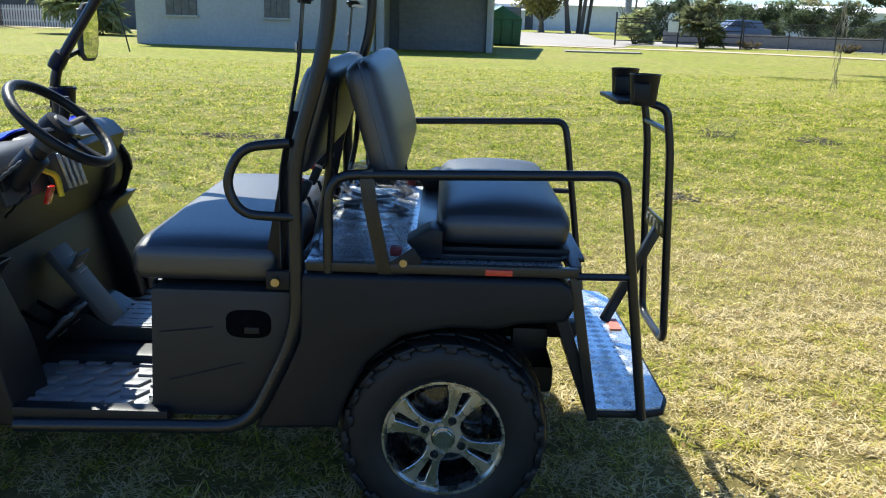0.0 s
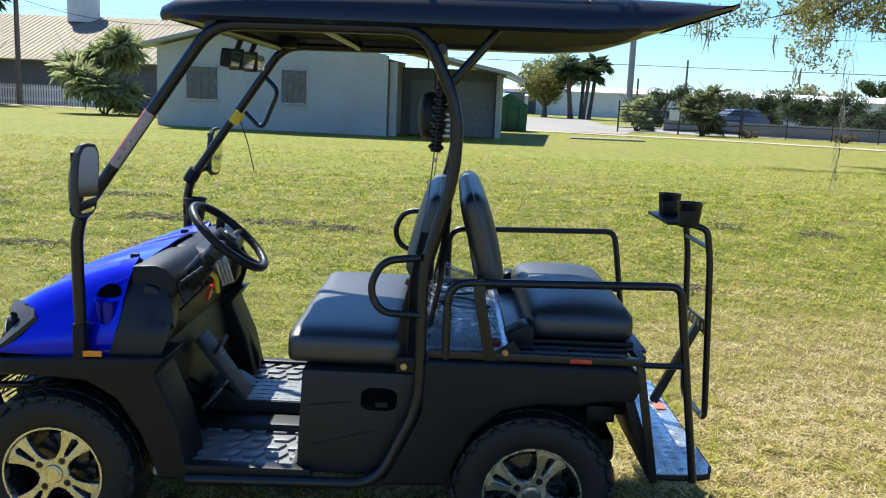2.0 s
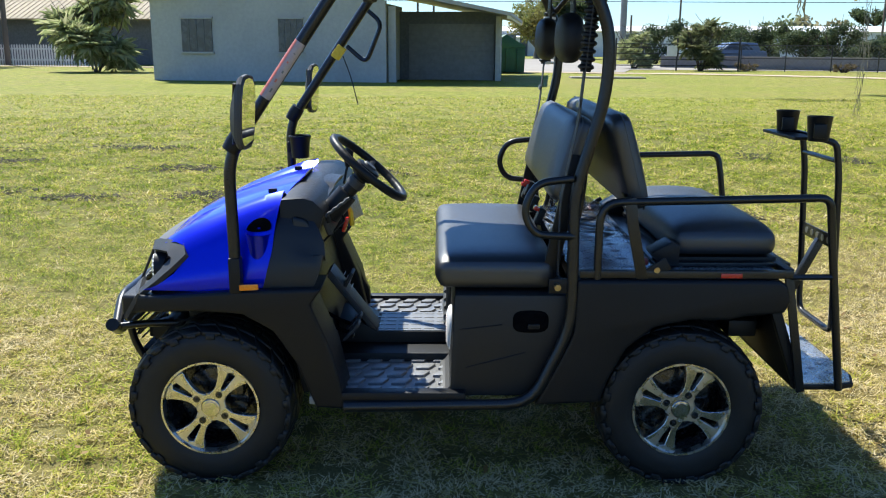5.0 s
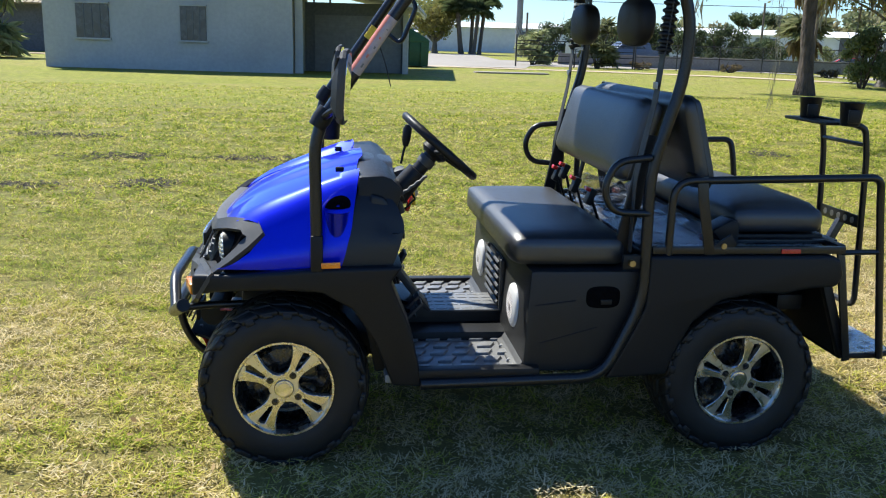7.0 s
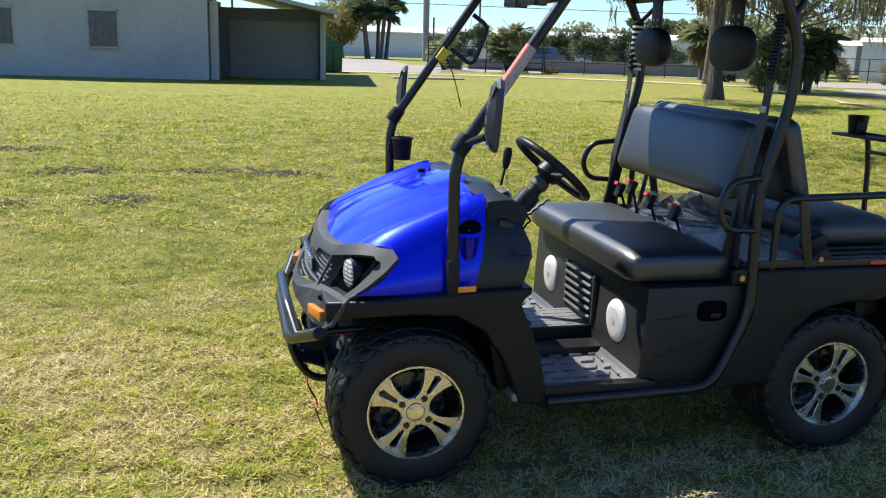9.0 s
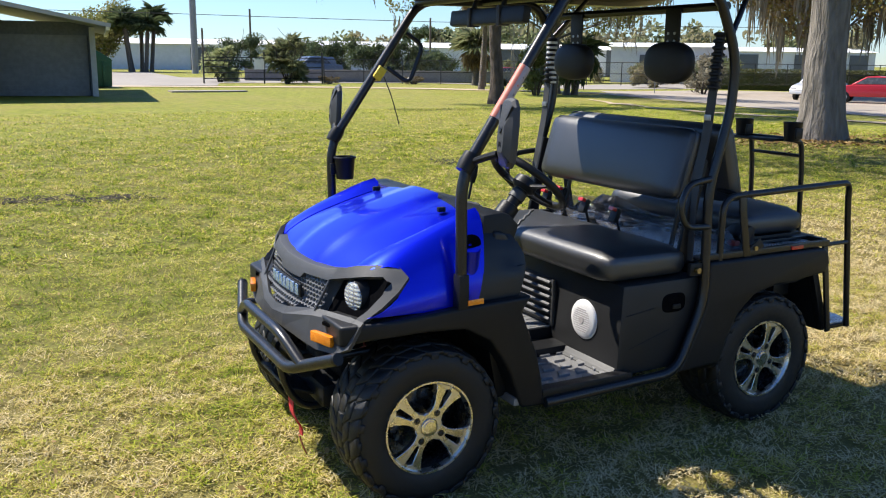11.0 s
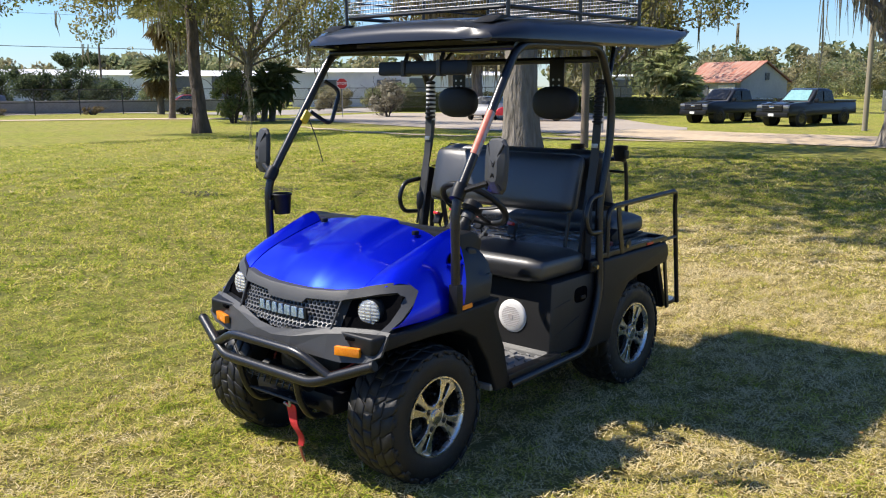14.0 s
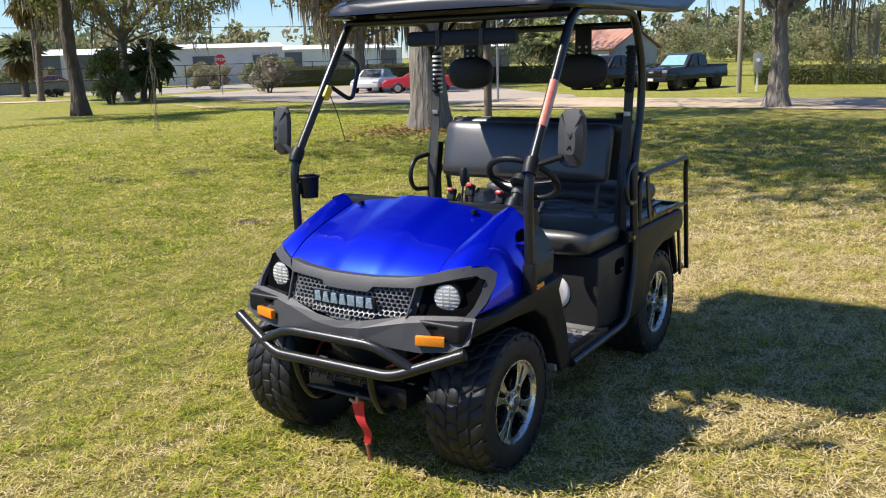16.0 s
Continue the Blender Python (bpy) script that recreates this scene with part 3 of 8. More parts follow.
def strip(line, width, z, bm=None, step=1.2, edge=0.25, seed=0):
    """A ribbon along a line with slightly wandering edges."""
    bm = bm or bmesh.new()
    pts = rounded([(x, y, 0) for x, y in line], 5.0, 6)
    fine = [pts[0]]
    for p, q in zip(pts, pts[1:]):
        n = max(1, int((q - p).length / step))
        fine += [p.lerp(q, (k + 1) / n) for k in range(n)]
    rng = random.Random(seed)
    left, right = [], []
    for i, p in enumerate(fine):
        d = (fine[min(i + 1, len(fine) - 1)] - fine[max(i - 1, 0)]).normalized()
        s = Vector((-d.y, d.x, 0))
        left.append(bm.verts.new((p + s * (width / 2 + rng.uniform(-edge, edge))) + Vector((0, 0, z + ground_z(p.x)))))
        right.append(bm.verts.new((p - s * (width / 2 + rng.uniform(-edge, edge))) + Vector((0, 0, z + ground_z(p.x)))))
    for i in range(len(fine) - 1):
        bm.faces.new((right[i], right[i + 1], left[i + 1], left[i]))
    return bm


def flat(outline, z):
    bm = bmesh.new()
    bm.faces.new([bm.verts.new((x, y, 0)) for x, y in outline])
    for x in range(22, 44):
        bmesh.ops.bisect_plane(bm, geom=bm.verts[:] + bm.edges[:] + bm.faces[:], plane_co=(x, 0, 0), plane_no=(1, 0, 0))
    for v in bm.verts:
        v.co.z = z + ground_z(v.co.x)
    return bm


def ground_mesh():
    xs = np.concatenate([[-900, -300, -120, -60], np.linspace(-35, 45, 81), [60, 120, 300, 900]])
    ys = np.concatenate([[-900, -300, -120, -60], np.linspace(-35, 75, 111), [90, 150, 300, 900]])
    verts = []
    for y in ys:
        for x in xs:
            near = max(0.0, 1 - math.hypot(x + 0.8, y - 2) / 9)
            z = 0.008 * noise.noise(Vector((x * 0.35, y * 0.35, 0))) * (1 - near)
            verts.append((x, y, z - 0.012 + ground_z(x)))
    w = len(xs)
    faces = [(j * w + i, j * w + i + 1, (j + 1) * w + i + 1, (j + 1) * w + i) for j in range(len(ys) - 1) for i in range(w - 1)]
    return raw("ground", verts, faces, M["lawn"], True)


tagged(new("ground", ground_mesh()), "mown lawn, green with dry straw patches", "lawn", kind="structure")
solo("road", flat([(21.3, 14.5), (27.5, 15.0), (36, 19), (45, 27.6), (55.5, 36.5), (55, 42), (47, 50), (35.7, 48.7), (24, 33), (21.5, 22)], 0.006), M["asphalt"],
     "worn grey asphalt road with sandy edges", "road", kind="structure", smooth=None)
solo("track", strip([(22.8, -60), (22.4, -10), (22.4, 6), (22.8, 16)], 5.2, 0.010, seed=2), M["dirt"], "pale sandy track beside the lawn", "track", kind="structure", smooth=None)
solo("path", strip([(26, 34), (20.5, 42), (14, 46.3), (8, 47.6), (2.6, 49.4), (-4, 52), (-60, 62)], 1.8, 0.014, seed=3), M["dirt"], "narrow pale sandy path across the lawn", "path", kind="structure", smooth=None)
solo("worn_track", strip([(19.7, 29), (18.2, 25), (17.6, 20), (18.6, 15), (19.6, 11)], 0.5, 0.010, seed=4), M["dirt"], "thin sandy line worn into the grass", "path", kind="structure", smooth=None)
solo("parking", flat([(2.5, 50.2), (9.5, 49.2), (11, 54.5), (60, 52), (130, 62), (130, 74), (40, 64), (12, 70), (14, 95), (0, 95), (1, 62)], 0.008), M["pavement"],
     "pale concrete yard behind the lawn", "pavement", kind="structure", smooth=None)
solo("slab", box((6.9, 40.4, 0.02), (3.4, 0.9, 0.07), 0.01), M["pavement"], "flat pale concrete slab in the grass", "slab", kind="structure")


# ---- trees and bushes ----
def leaf_cards(centres, normals, size, rng, aspect=0.5, droop=0.0):
    """Pointed leaves, four corners each, at the centres."""
    n = len(centres)
    c = np.asarray(centres)
    d = rng.normal(size=(n, 3))
    d[:, 2] -= droop
    d /= np.linalg.norm(d, axis=1)[:, None]
    e = np.cross(d, rng.normal(size=(n, 3)))
    e /= np.linalg.norm(e, axis=1)[:, None]
    s = (size * rng.uniform(0.6, 1.3, n))[:, None]
    verts = np.stack([c - d * s, c + e * s * aspect, c + d * s, c - e * s * aspect], 1).reshape(-1, 3)
    return verts, np.arange(4 * n).reshape(n, 4)


def hearts(blobs, rng, k, seg=7, rings=5):
    """Rough dark bodies inside leaf clumps, as arrays of quads."""
    V, F = [], []
    for c, r in blobs:
        off = len(V)
        for i in range(rings):
            th = math.pi * (i + 0.5) / rings
            for j in range(seg):
                ph = j * math.tau / seg + 0.4 * i
                q = r * k * rng.uniform(0.75, 1.1)
                V.append((c[0] + q * math.sin(th) * math.cos(ph), c[1] + q * math.sin(th) * math.sin(ph), c[2] + 0.85 * q * math.cos(th)))
        for i in range(rings - 1):
            for j in range(seg):
                F.append((off + i * seg + j, off + i * seg + (j + 1) % seg, off + (i + 1) * seg + (j + 1) % seg, off + (i + 1) * seg + j))
    return np.array(V), np.array(F)


def crown_points(blobs, count, rng):
    """Points in clumps on and in a set of balls (centre, radius)."""
    vol = np.array([r ** 2 for _, r in blobs])
    pick = rng.choice(len(blobs), count, p=vol / vol.sum())
    c = np.array([b[0] for b in blobs])[pick]
    r = np.array([b[1] for b in blobs])[pick]
    v = rng.normal(size=(count, 3))
    v /= np.linalg.norm(v, axis=1)[:, None]
    return c + v * (r * rng.uniform(0.35, 1.08, count) ** 0.6)[:, None] * np.array([1, 1, 0.8])


def limbs(bm, base, tip, r, rng, depth, spread=0.6, tips=None, seg=7):
    """A bent tapering limb that forks."""
    a, b = Vector(base), Vector(tip)
    n = 4
    rings = []
    pts = []
    for i in range(n + 1):
        k = i / n
        wob = Vector((rng.uniform(-1, 1), rng.uniform(-1, 1), rng.uniform(-0.4, 0.6))) * (b - a).length * 0.06 * (0 < i < n)
        pts.append(a.lerp(b, k) + wob)
    d = (b - a).normalized()
    u = d.orthogonal().normalized()
    w = d.cross(u)
    for i, p in enumerate(pts):
        rr = r * (1 - 0.55 * i / n)
        rings.append([bm.verts.new(p + (u * math.cos(t * math.tau / seg) + w * math.sin(t * math.tau / seg)) * rr) for t in range(seg)])
    for p, q in zip(rings, rings[1:]):
        for t in range(seg):
            bm.faces.new((p[t], p[(t + 1) % seg], q[(t + 1) % seg], q[t]))
    if tips is not None:
        tips.append(pts[-1])
        if depth < 3:
            tips.append(pts[2])
    if depth:
        for _ in range(3 if depth > 1 else 2):
            s = pts[rng.choice((2, 3, 4))]
            off = Vector((rng.uniform(-1, 1), rng.uniform(-1, 1), rng.uniform(-0.25, 0.9))).normalized()
            end = s + (d * (1 - spread) + off * spread).normalized() * (b - a).length * rng.uniform(0.5, 0.8)
            limbs(bm, s, end, r * 0.42, rng, depth - 1, spread, tips, max(4, seg - 1))


def trunk_rows(h, r, flare, lean, rng, seg=18):
    rows = []
    for i in range(13):
        k = i / 12
        rr = r * (1 - 0.35 * k) + flare * math.exp(-k * h / 0.35)
        c = Vector((lean[0] * k + 0.04 * rng.uniform(-1, 1), lean[1] * k + 0.04 * rng.uniform(-1, 1), h * k - 0.05))
        rows.append([c + Vector((math.cos(t * math.tau / seg), math.sin(t * math.tau / seg), 0)) * rr * (1 + 0.10 * math.sin(5 * t * math.tau / seg + i * 0.1) * (flare > 0) * math.exp(-k * h / 0.6) + rng.uniform(-0.025, 0.025)) for t in range(seg)])
    return rows


def tree(name, label, at, h, r, crown, leaf, bark, seed, lean=(0, 0), flare=0.1, fork=0.45, spread=0.6, leaves=6000, size=0.12, reach=3.0, moss=0, moss_len=1.5, bare=1.0, far=(), thin=0.5, wisp=0.026, low=0.0, twig=2):
    """A tree with a flared trunk, forking limbs, leaves in clumps and hanging moss."""
    rng, nr = random.Random(seed), np.random.default_rng(seed)
    ob = thing(name, label, "tree", (*at, ground_z(*at)))
    top = h * fork
    bm = skin(trunk_rows(top, r, flare, (lean[0] * fork, lean[1] * fork), rng), closed=True)
    tips = []
    head = Vector((lean[0] * fork, lean[1] * fork, top - 0.15))
    for k in range(6):
        a = k * math.tau / 6 + rng.uniform(-0.4, 0.4)
        up = rng.uniform(0.35, 1.0)
        end = head + Vector((math.cos(a) * reach * rng.uniform(0.6, 1.0), math.sin(a) * reach * rng.uniform(0.6, 1.0), (h - top) * up * 0.8))
        limbs(bm, head - Vector((0, 0, rng.uniform(0, 0.3) * top * 0.3)), end, r * thin, rng, 2, spread, tips)
    for end in far:
        limbs(bm, head - Vector((0, 0, 0.6)), head + Vector((end[0], end[1], end[2] - head.z)), r * thin * 0.45, rng, twig, 0.5, tips)
    part("trunk", bm, M[bark], ob, smooth=60)
    tips = [t for t in tips if t.z > low]
    blobs = [(t + Vector((0, 0, 0.2)), crown * rng.uniform(0.5, 1.0)) for t in tips if rng.random() < bare]
    pts = crown_points(blobs, leaves, nr)
    v, f = leaf_cards(pts, None, size, nr)
    me = raw("crown", v, f, M[leaf])
    tagged(share("crown", me, ob, Matrix.Identity(4)), kind="stuff")
    if moss:
        starts = np.array([list(rng.choice(tips)) for _ in range(moss)]) + nr.normal(size=(moss, 3)) * 0.45
        vs, fs = [], []
        for s in starts:
            length = moss_len * rng.uniform(0.4, 1.2)
            for _ in range(6):
                p = s + np.array([rng.gauss(0, 0.10), rng.gauss(0, 0.10), 0])
                ln = length * rng.uniform(0.5, 1.0)
                a = rng.uniform(0, math.pi)
                w = np.array([math.cos(a), math.sin(a), 0]) * wisp
                i = len(vs)
                mid = p + np.array([rng.gauss(0, 0.04), rng.gauss(0, 0.04), -ln * 0.5])
                end = p + np.array([rng.gauss(0, 0.07), rng.gauss(0, 0.07), -ln])
                vs += [p - w * 0.6, p + w * 0.6, mid + w, mid - w, end + w * 0.15, end - w * 0.15]
                fs += [(i, i + 1, i + 2, i + 3), (i + 3, i + 2, i + 4, i + 5)]
        tagged(share("moss", raw("moss", vs, fs, M["moss"]), ob, Matrix.Identity(4)), "grey hanging moss", kind="stuff")
    return ob


def frond(nr, length, droop, leaflets):
    """One fan leaf along +x: a stalk and narrow blades spread from its end, as arrays of triangles."""
    hub = np.array([length * 0.45, 0.0, length * 0.16])
    vs, fs = [(0, -0.012, 0), (0, 0.012, 0), tuple(hub)], [(0, 1, 2)]
    for i in range(leaflets):
        a = math.radians(-125 + 250 * (i + nr.uniform(-0.2, 0.2)) / (leaflets - 1))
        ll = length * 0.62 * (0.72 + 0.28 * math.cos(a)) * nr.uniform(0.85, 1.1)
        d = np.array([math.cos(a), math.sin(a), 0.12])
        e = np.array([-math.sin(a), math.cos(a), 0.0]) * ll * 0.075
        mid = hub + d * ll * 0.5
        tip = hub + d * ll - np.array([0, 0, droop * ll * nr.uniform(0.5, 1.1)])
        b = len(vs)
        vs += [tuple(hub), tuple(mid + e), tuple(tip), tuple(mid - e)]
        fs += [(b, b + 1, b + 2), (b, b + 2, b + 3)]
    return np.array(vs), np.array(fs)


def fronds(count, length, droop, leaflets, nr, up=(-0.3, 1.1)):
    V, F, off = [], [], 0
    for k in range(count):
        v, f = frond(nr, length * nr.uniform(0.75, 1.1), droop * nr.uniform(0.6, 1.3), leaflets)
        m = (Matrix.Rotation(k * 2.4 + nr.uniform(-0.3, 0.3), 3, "Z") @ Matrix.Rotation(-nr.uniform(*up), 3, "Y"))
        V.append(v @ np.array(m).T)
        F.append(f + off)
        off += len(v)
    return np.concatenate(V), np.concatenate(F)


def palm(name, label, at, h, seed, length=1.6, count=34, r=0.17, stems=1, spread=0.0, mat="palm", skirt=0, flat=(-0.3, 1.1)):
    nr = np.random.default_rng(seed)
    rng = random.Random(seed)
    ob = thing(name, label, "palm", (*at, ground_z(*at)))
    for s in range(stems):
        a = s * math.tau / max(1, stems)
        base = Vector((math.cos(a), math.sin(a), 0)) * spread * (stems > 1)
        hh = h * (1 if s == 0 else rng.uniform(0.7, 1.0))
        top = base * 1.6 + Vector((rng.uniform(-0.2, 0.2), rng.uniform(-0.2, 0.2), hh))
        if hh > 0.6:
            bm = bmesh.new()
            lathe([(0, r * 1.3), (0.1, r), (0.5, r * 0.9), (0.9, r * 1.05), (1, r * 0.7)], base - Vector((0, 0, 0.05)), top, 10, bm)
            part("trunk", bm, M["palm_bark"], ob)
        v, f = fronds(count, length, 0.55, 13, nr, flat)
        tagged(share("crown", raw("crown", v + np.array(top), f, M[mat]), ob, Matrix.Identity(4)), kind="stuff")
        if skirt:
            v, f = fronds(skirt, length * 0.8, 0.5, 9, nr, (-1.5, -0.5))
            tagged(share("skirt", raw("skirt", v + np.array(top) - np.array([0, 0, 0.1]), f, M["skirt"]), ob, Matrix.Identity(4)), "brown dead fronds", kind="stuff")
    return ob


def bush(name, label, at, size, seed, leaf="shrub", leaves=2500, leaf_size=0.10, spiky=False, category="bush", heads=15):
    rng, nr = random.Random(seed), np.random.default_rng(seed)
    ob = thing(name, label, category, (*at, ground_z(*at)))
    bm = bmesh.new()
    for k in range(5):
        a = k * math.tau / 5
        limbs(bm, (0.1 * math.cos(a), 0.1 * math.sin(a), -0.03), (size[0] * 0.3 * math.cos(a), size[1] * 0.3 * math.sin(a), size[2] * 0.6), 0.05, rng, 1)
    part("stem", bm, M["pine_bark"], ob)
    if spiky:
        V, F, off = [], [], 0
        for k in range(heads):
            z = 0.10 + 0.62 * ((k * 0.618) % 1.0)
            a, r = k * 2.4, 0.36 * math.sqrt(rng.uniform(0.15, 1.0) * max(0.05, 1 - ((z - 0.36) / 0.42) ** 2))
            c = np.array([math.cos(a) * r * size[0], math.sin(a) * r * size[1], size[2] * z])
            v, f = fronds(17, 0.27 * size[2], 0.5, 10, nr, (-0.9, 1.4))
            V.append(v + c)
            F.append(f + off)
            off += len(v)
        v = np.concatenate(V)
        v[:, 2] = np.maximum(v[:, 2], 0.02)
        me = raw("leaves", v, np.concatenate(F), M[leaf])
    else:
        blobs = [(np.array([rng.uniform(-0.34, 0.34) * size[0], rng.uniform(-0.34, 0.34) * size[1], size[2] * rng.uniform(0.12, 0.78)]), 0.22 * min(size) * rng.uniform(0.7, 1.4)) for _ in range(16)]
        v, f = leaf_cards(crown_points(blobs, leaves, nr), None, leaf_size, nr)
        hv, hf = hearts(blobs, nr, 0.5)
        v, f = np.concatenate([v, hv]), np.concatenate([f, hf + len(v)])
        v[:, 2] = np.maximum(v[:, 2], 0.02)
        me = raw("leaves", v, f, M[leaf])
    share("leaves", me, ob, Matrix.Identity(4))
    return ob


# The far limbs, overhead and unseen, are added to cast shade on the lawn.
big_oak = tree("oak_tree", "big grey-barked oak with a ridged flared trunk", (12.35, 11.85), 13, 0.42, 1.9, "oak", "bark", 11, thin=0.20, flare=0.14, fork=0.5, leaves=24000, size=0.13, reach=5.5, moss=110, moss_len=1.6, far=((-7.5, -3.2, 8.2), (-5.5, -5.5, 8.0), (-7, -1.0, 8.6), (-10, 2.5, 8.4), (-3, -4.5, 9), (1.5, -5, 9), (-6, 3, 9)))


def moss_strand(tree_ob, x, y, top, low, seed):
    """One long moss strand that hangs from a drooping twig and thins out towards its tip."""
    nr = np.random.default_rng(seed)
    part("branch", pipe([(x + 0.35, y - 0.9, top + 2.6), (x + 0.1, y - 0.3, top + 1.2), (x, y, top - 0.1)], 0.008, 0.3, 5), M["bark"], tree_ob)
    vs, fs = [], []
    for _ in range(150):
        k = nr.random() ** 1.3
        z = top - (top - low) * k
        spread = 0.10 * (1 - k) ** 1.2 + 0.014
        p = np.array([x, y, z]) + np.append(nr.normal(size=2) * spread, 0)
        end = p + np.array([*(nr.normal(size=2) * 0.03), -min(nr.uniform(0.12, 0.40), max(0.06, z - low))])
        a = nr.uniform(0, math.pi)
        w = np.array([math.cos(a), math.sin(a), 0]) * 0.0045
        n = len(vs)
        vs += [p - w, p + w, end + w * 0.3, end - w * 0.3]
        fs.append((n, n + 1, n + 2, n + 3))
    tagged(share("moss", raw("moss", vs, fs, M["moss"]), tree_ob, Matrix.Identity(4)), "long grey moss strand", kind="stuff")
    blobs = [(np.array([x + nr.normal() * 0.25 - 0.15, y + nr.normal() * 0.25, nr.uniform(2.0, top)]), nr.uniform(0.10, 0.24)) for _ in range(14)]
    v, f = leaf_cards(crown_points(blobs, 700, nr), None, 0.032, nr)
    tagged(share("leaves", raw("leaves", v, f, M["spring"]), tree_ob, Matrix.Identity(4)), kind="stuff")


moss_strand(big_oak, -6.78, 1.03, 4.4, 0.38, 77)
tree("pine_tree", "dark-barked leaning tree with thin moss-hung crown", (14.1, 27.06), 15, 0.235, 0.8, "spring", "pine_bark", 12, lean=(-0.4, 0.75), flare=0.13, fork=0.55, leaves=46000, size=0.065, reach=3.0, moss=70, moss_len=1.1, thin=0.42, low=3.0, twig=1, far=((-3.9, -0.5, 4.6), (-3.4, -0.8, 4.3), (-2.9, -0.3, 4.5), (-2.3, -0.9, 4.2), (-1.5, -0.5, 4.3), (-3.0, -0.6, 5.2), (1.2, -0.8, 4.6), (-2.4, 0.8, 5.2), (1.4, 0.8, 5.8)))
tree("oak_tree", "pale-barked moss-hung oak beside the sandy track", (20.9, 6.1), 11, 0.265, 1.1, "oak", "bark", 13, flare=0.15, fork=0.25, leaves=9000, size=0.08, reach=4.5, moss=320, moss_len=2.4, thin=0.6)
tree("oak_tree", "spreading oak hung with long grey moss", (22.3, 35.2), 11, 0.27, 1.2, "spring", "bark", 14, lean=(0.4, 0.3), flare=0.15, fork=0.30, leaves=30000, size=0.085, reach=5, moss=230, moss_len=1.5, wisp=0.032, low=2.6, far=((-2.5, -1.5, 4.0), (2.6, -2, 3.7), (-3.5, 1, 4.8), (3.8, 1, 4.4), (0, -3, 4.6), (1.5, 2, 4.2)))
tree("oak_tree", "moss-hung oak across the road", (46.2, 40.2), 14, 0.45, 1.8, "autumn", "bark", 16, fork=0.3, leaves=32000, size=0.16, reach=6.5, moss=520, moss_len=3.0, wisp=0.06, far=((-4, -2, 5.4), (4, -2, 5.6), (0, 3, 5.8), (5, 2, 7.0), (-5, 1, 6.8)))
tree("oak_tree", "spreading dark-limbed oak behind the hedge", (65.3, 41.2), 15.5, 0.48, 2.2, "spring", "bark", 17, fork=0.18, leaves=34000, size=0.19, reach=8, moss=520, moss_len=2.6, wisp=0.06, far=((-4.5, -2, 5.0), (4.5, -2, 5.4), (0, 3, 5.2), (-3, 3, 6.4), (3, 3, 6.6), (-6, 0, 7.0), (6, 1, 7.2)))
tree("oak_tree", "moss-hung oak behind the clipped hedge", (49, 1.2), 14, 0.4, 1.8, "oak", "bark", 18, fork=0.3, leaves=24000, size=0.11, reach=5.5, moss=460, moss_len=3.0, wisp=0.05)
tree("oak_tree", "moss-hung oak behind the clipped hedge", (54, -12), 14, 0.4, 1.8, "spring", "bark", 19, fork=0.3, leaves=22000, size=0.11, reach=5.5, moss=420, moss_len=2.8, wisp=0.05)
tree("oak_tree", "round-crowned yellow-green oak beyond the yard", (10.0, 99), 6.2, 0.35, 1.25, "spring", "bark", 20, fork=0.22, leaves=11000, size=0.17, reach=2.7)
tree("pine_tree", "tall round-topped pine far behind the warehouse", (64.0, 134), 6.6, 0.3, 0.8, "dark_leaf", "pine_bark", 201, fork=0.8, spread=0.35, leaves=3600, size=0.2, reach=2.0)
tree("pine_tree", "tall round-topped pine far behind the warehouse", (68.6, 132), 6.1, 0.3, 0.7, "dark_leaf", "pine_bark", 202, fork=0.8, spread=0.35, leaves=2800, size=0.2, reach=1.8)
palm("cabbage_palm", "clump of dark cabbage palms beyond the yard", (13.6, 97), 5.2, 21, 2.0, 40, 0.22, stems=5, spread=1.1, mat="dark_leaf")
palm("palm", "low dark palm clump under the mossy oak", (22.2, 33.7), 1.9, 22, 1.25, 36, 0.16, stems=2, spread=0.22, mat="dark_leaf", flat=(-1.2, 1.2))
palm("cabbage_palm", "tall cabbage palm with a brown skirt of dead fronds", (21.5, 40.7), 5.0, 15, 2.1, 46, 0.16, skirt=60, flat=(0.1, 0.2))
palm("cabbage_palm", "cabbage palm with a brown skirt behind the low wall", (26.3, 49.6), 2.3, 29, 1.7, 46, 0.2, skirt=70)
palm("palm", "slender palm far behind the dumpster", (-3.5, 110), 12.5, 24, 1.8, 26, 0.15)
palm("palm", "slender palm far behind the dumpster", (-1.5, 112), 12.0, 25, 1.8, 26, 0.15)
bush("fan_palm", "bushy fan palm with leaves down to the ground", (57.3, 30.2), (5.4, 5.0, 6.0), 23, "sabal", spiky=True, category="palm")
bush("fan_palm", "dense fan palm bush beside the white building", (-18.6, 46.0), (5.4, 4.6, 4.9), 31, "sabal", spiky=True, category="palm", heads=26)
bush("fan_palm", "dark fan palm bush beside a pole", (-31, 54.5), (5, 5, 4.3), 32, "palm", spiky=True, category="palm")
bush("fan_palm", "shaggy brown-green fan palm at the gate", (14.9, 53.2), (3.6, 3.0, 3.5), 36, "palm", spiky=True, category="palm")
bush("fan_palm", "light green fan palm behind the gate", (11.8, 57.5), (3.0, 2.6, 2.6), 37, "sabal", spiky=True, category="palm")
palm("cabbage_palm", "dark cabbage palms by the picket fence", (-33, 56), 6.5, 33, 2.4, 44, 0.22, stems=4, spread=1.4, mat="dark_leaf")
bush("bush", "brown-green bush in front of the oak", (20.2, 33.6), (1.9, 1.7, 2.7), 34, "yucca", 5200, 0.07)
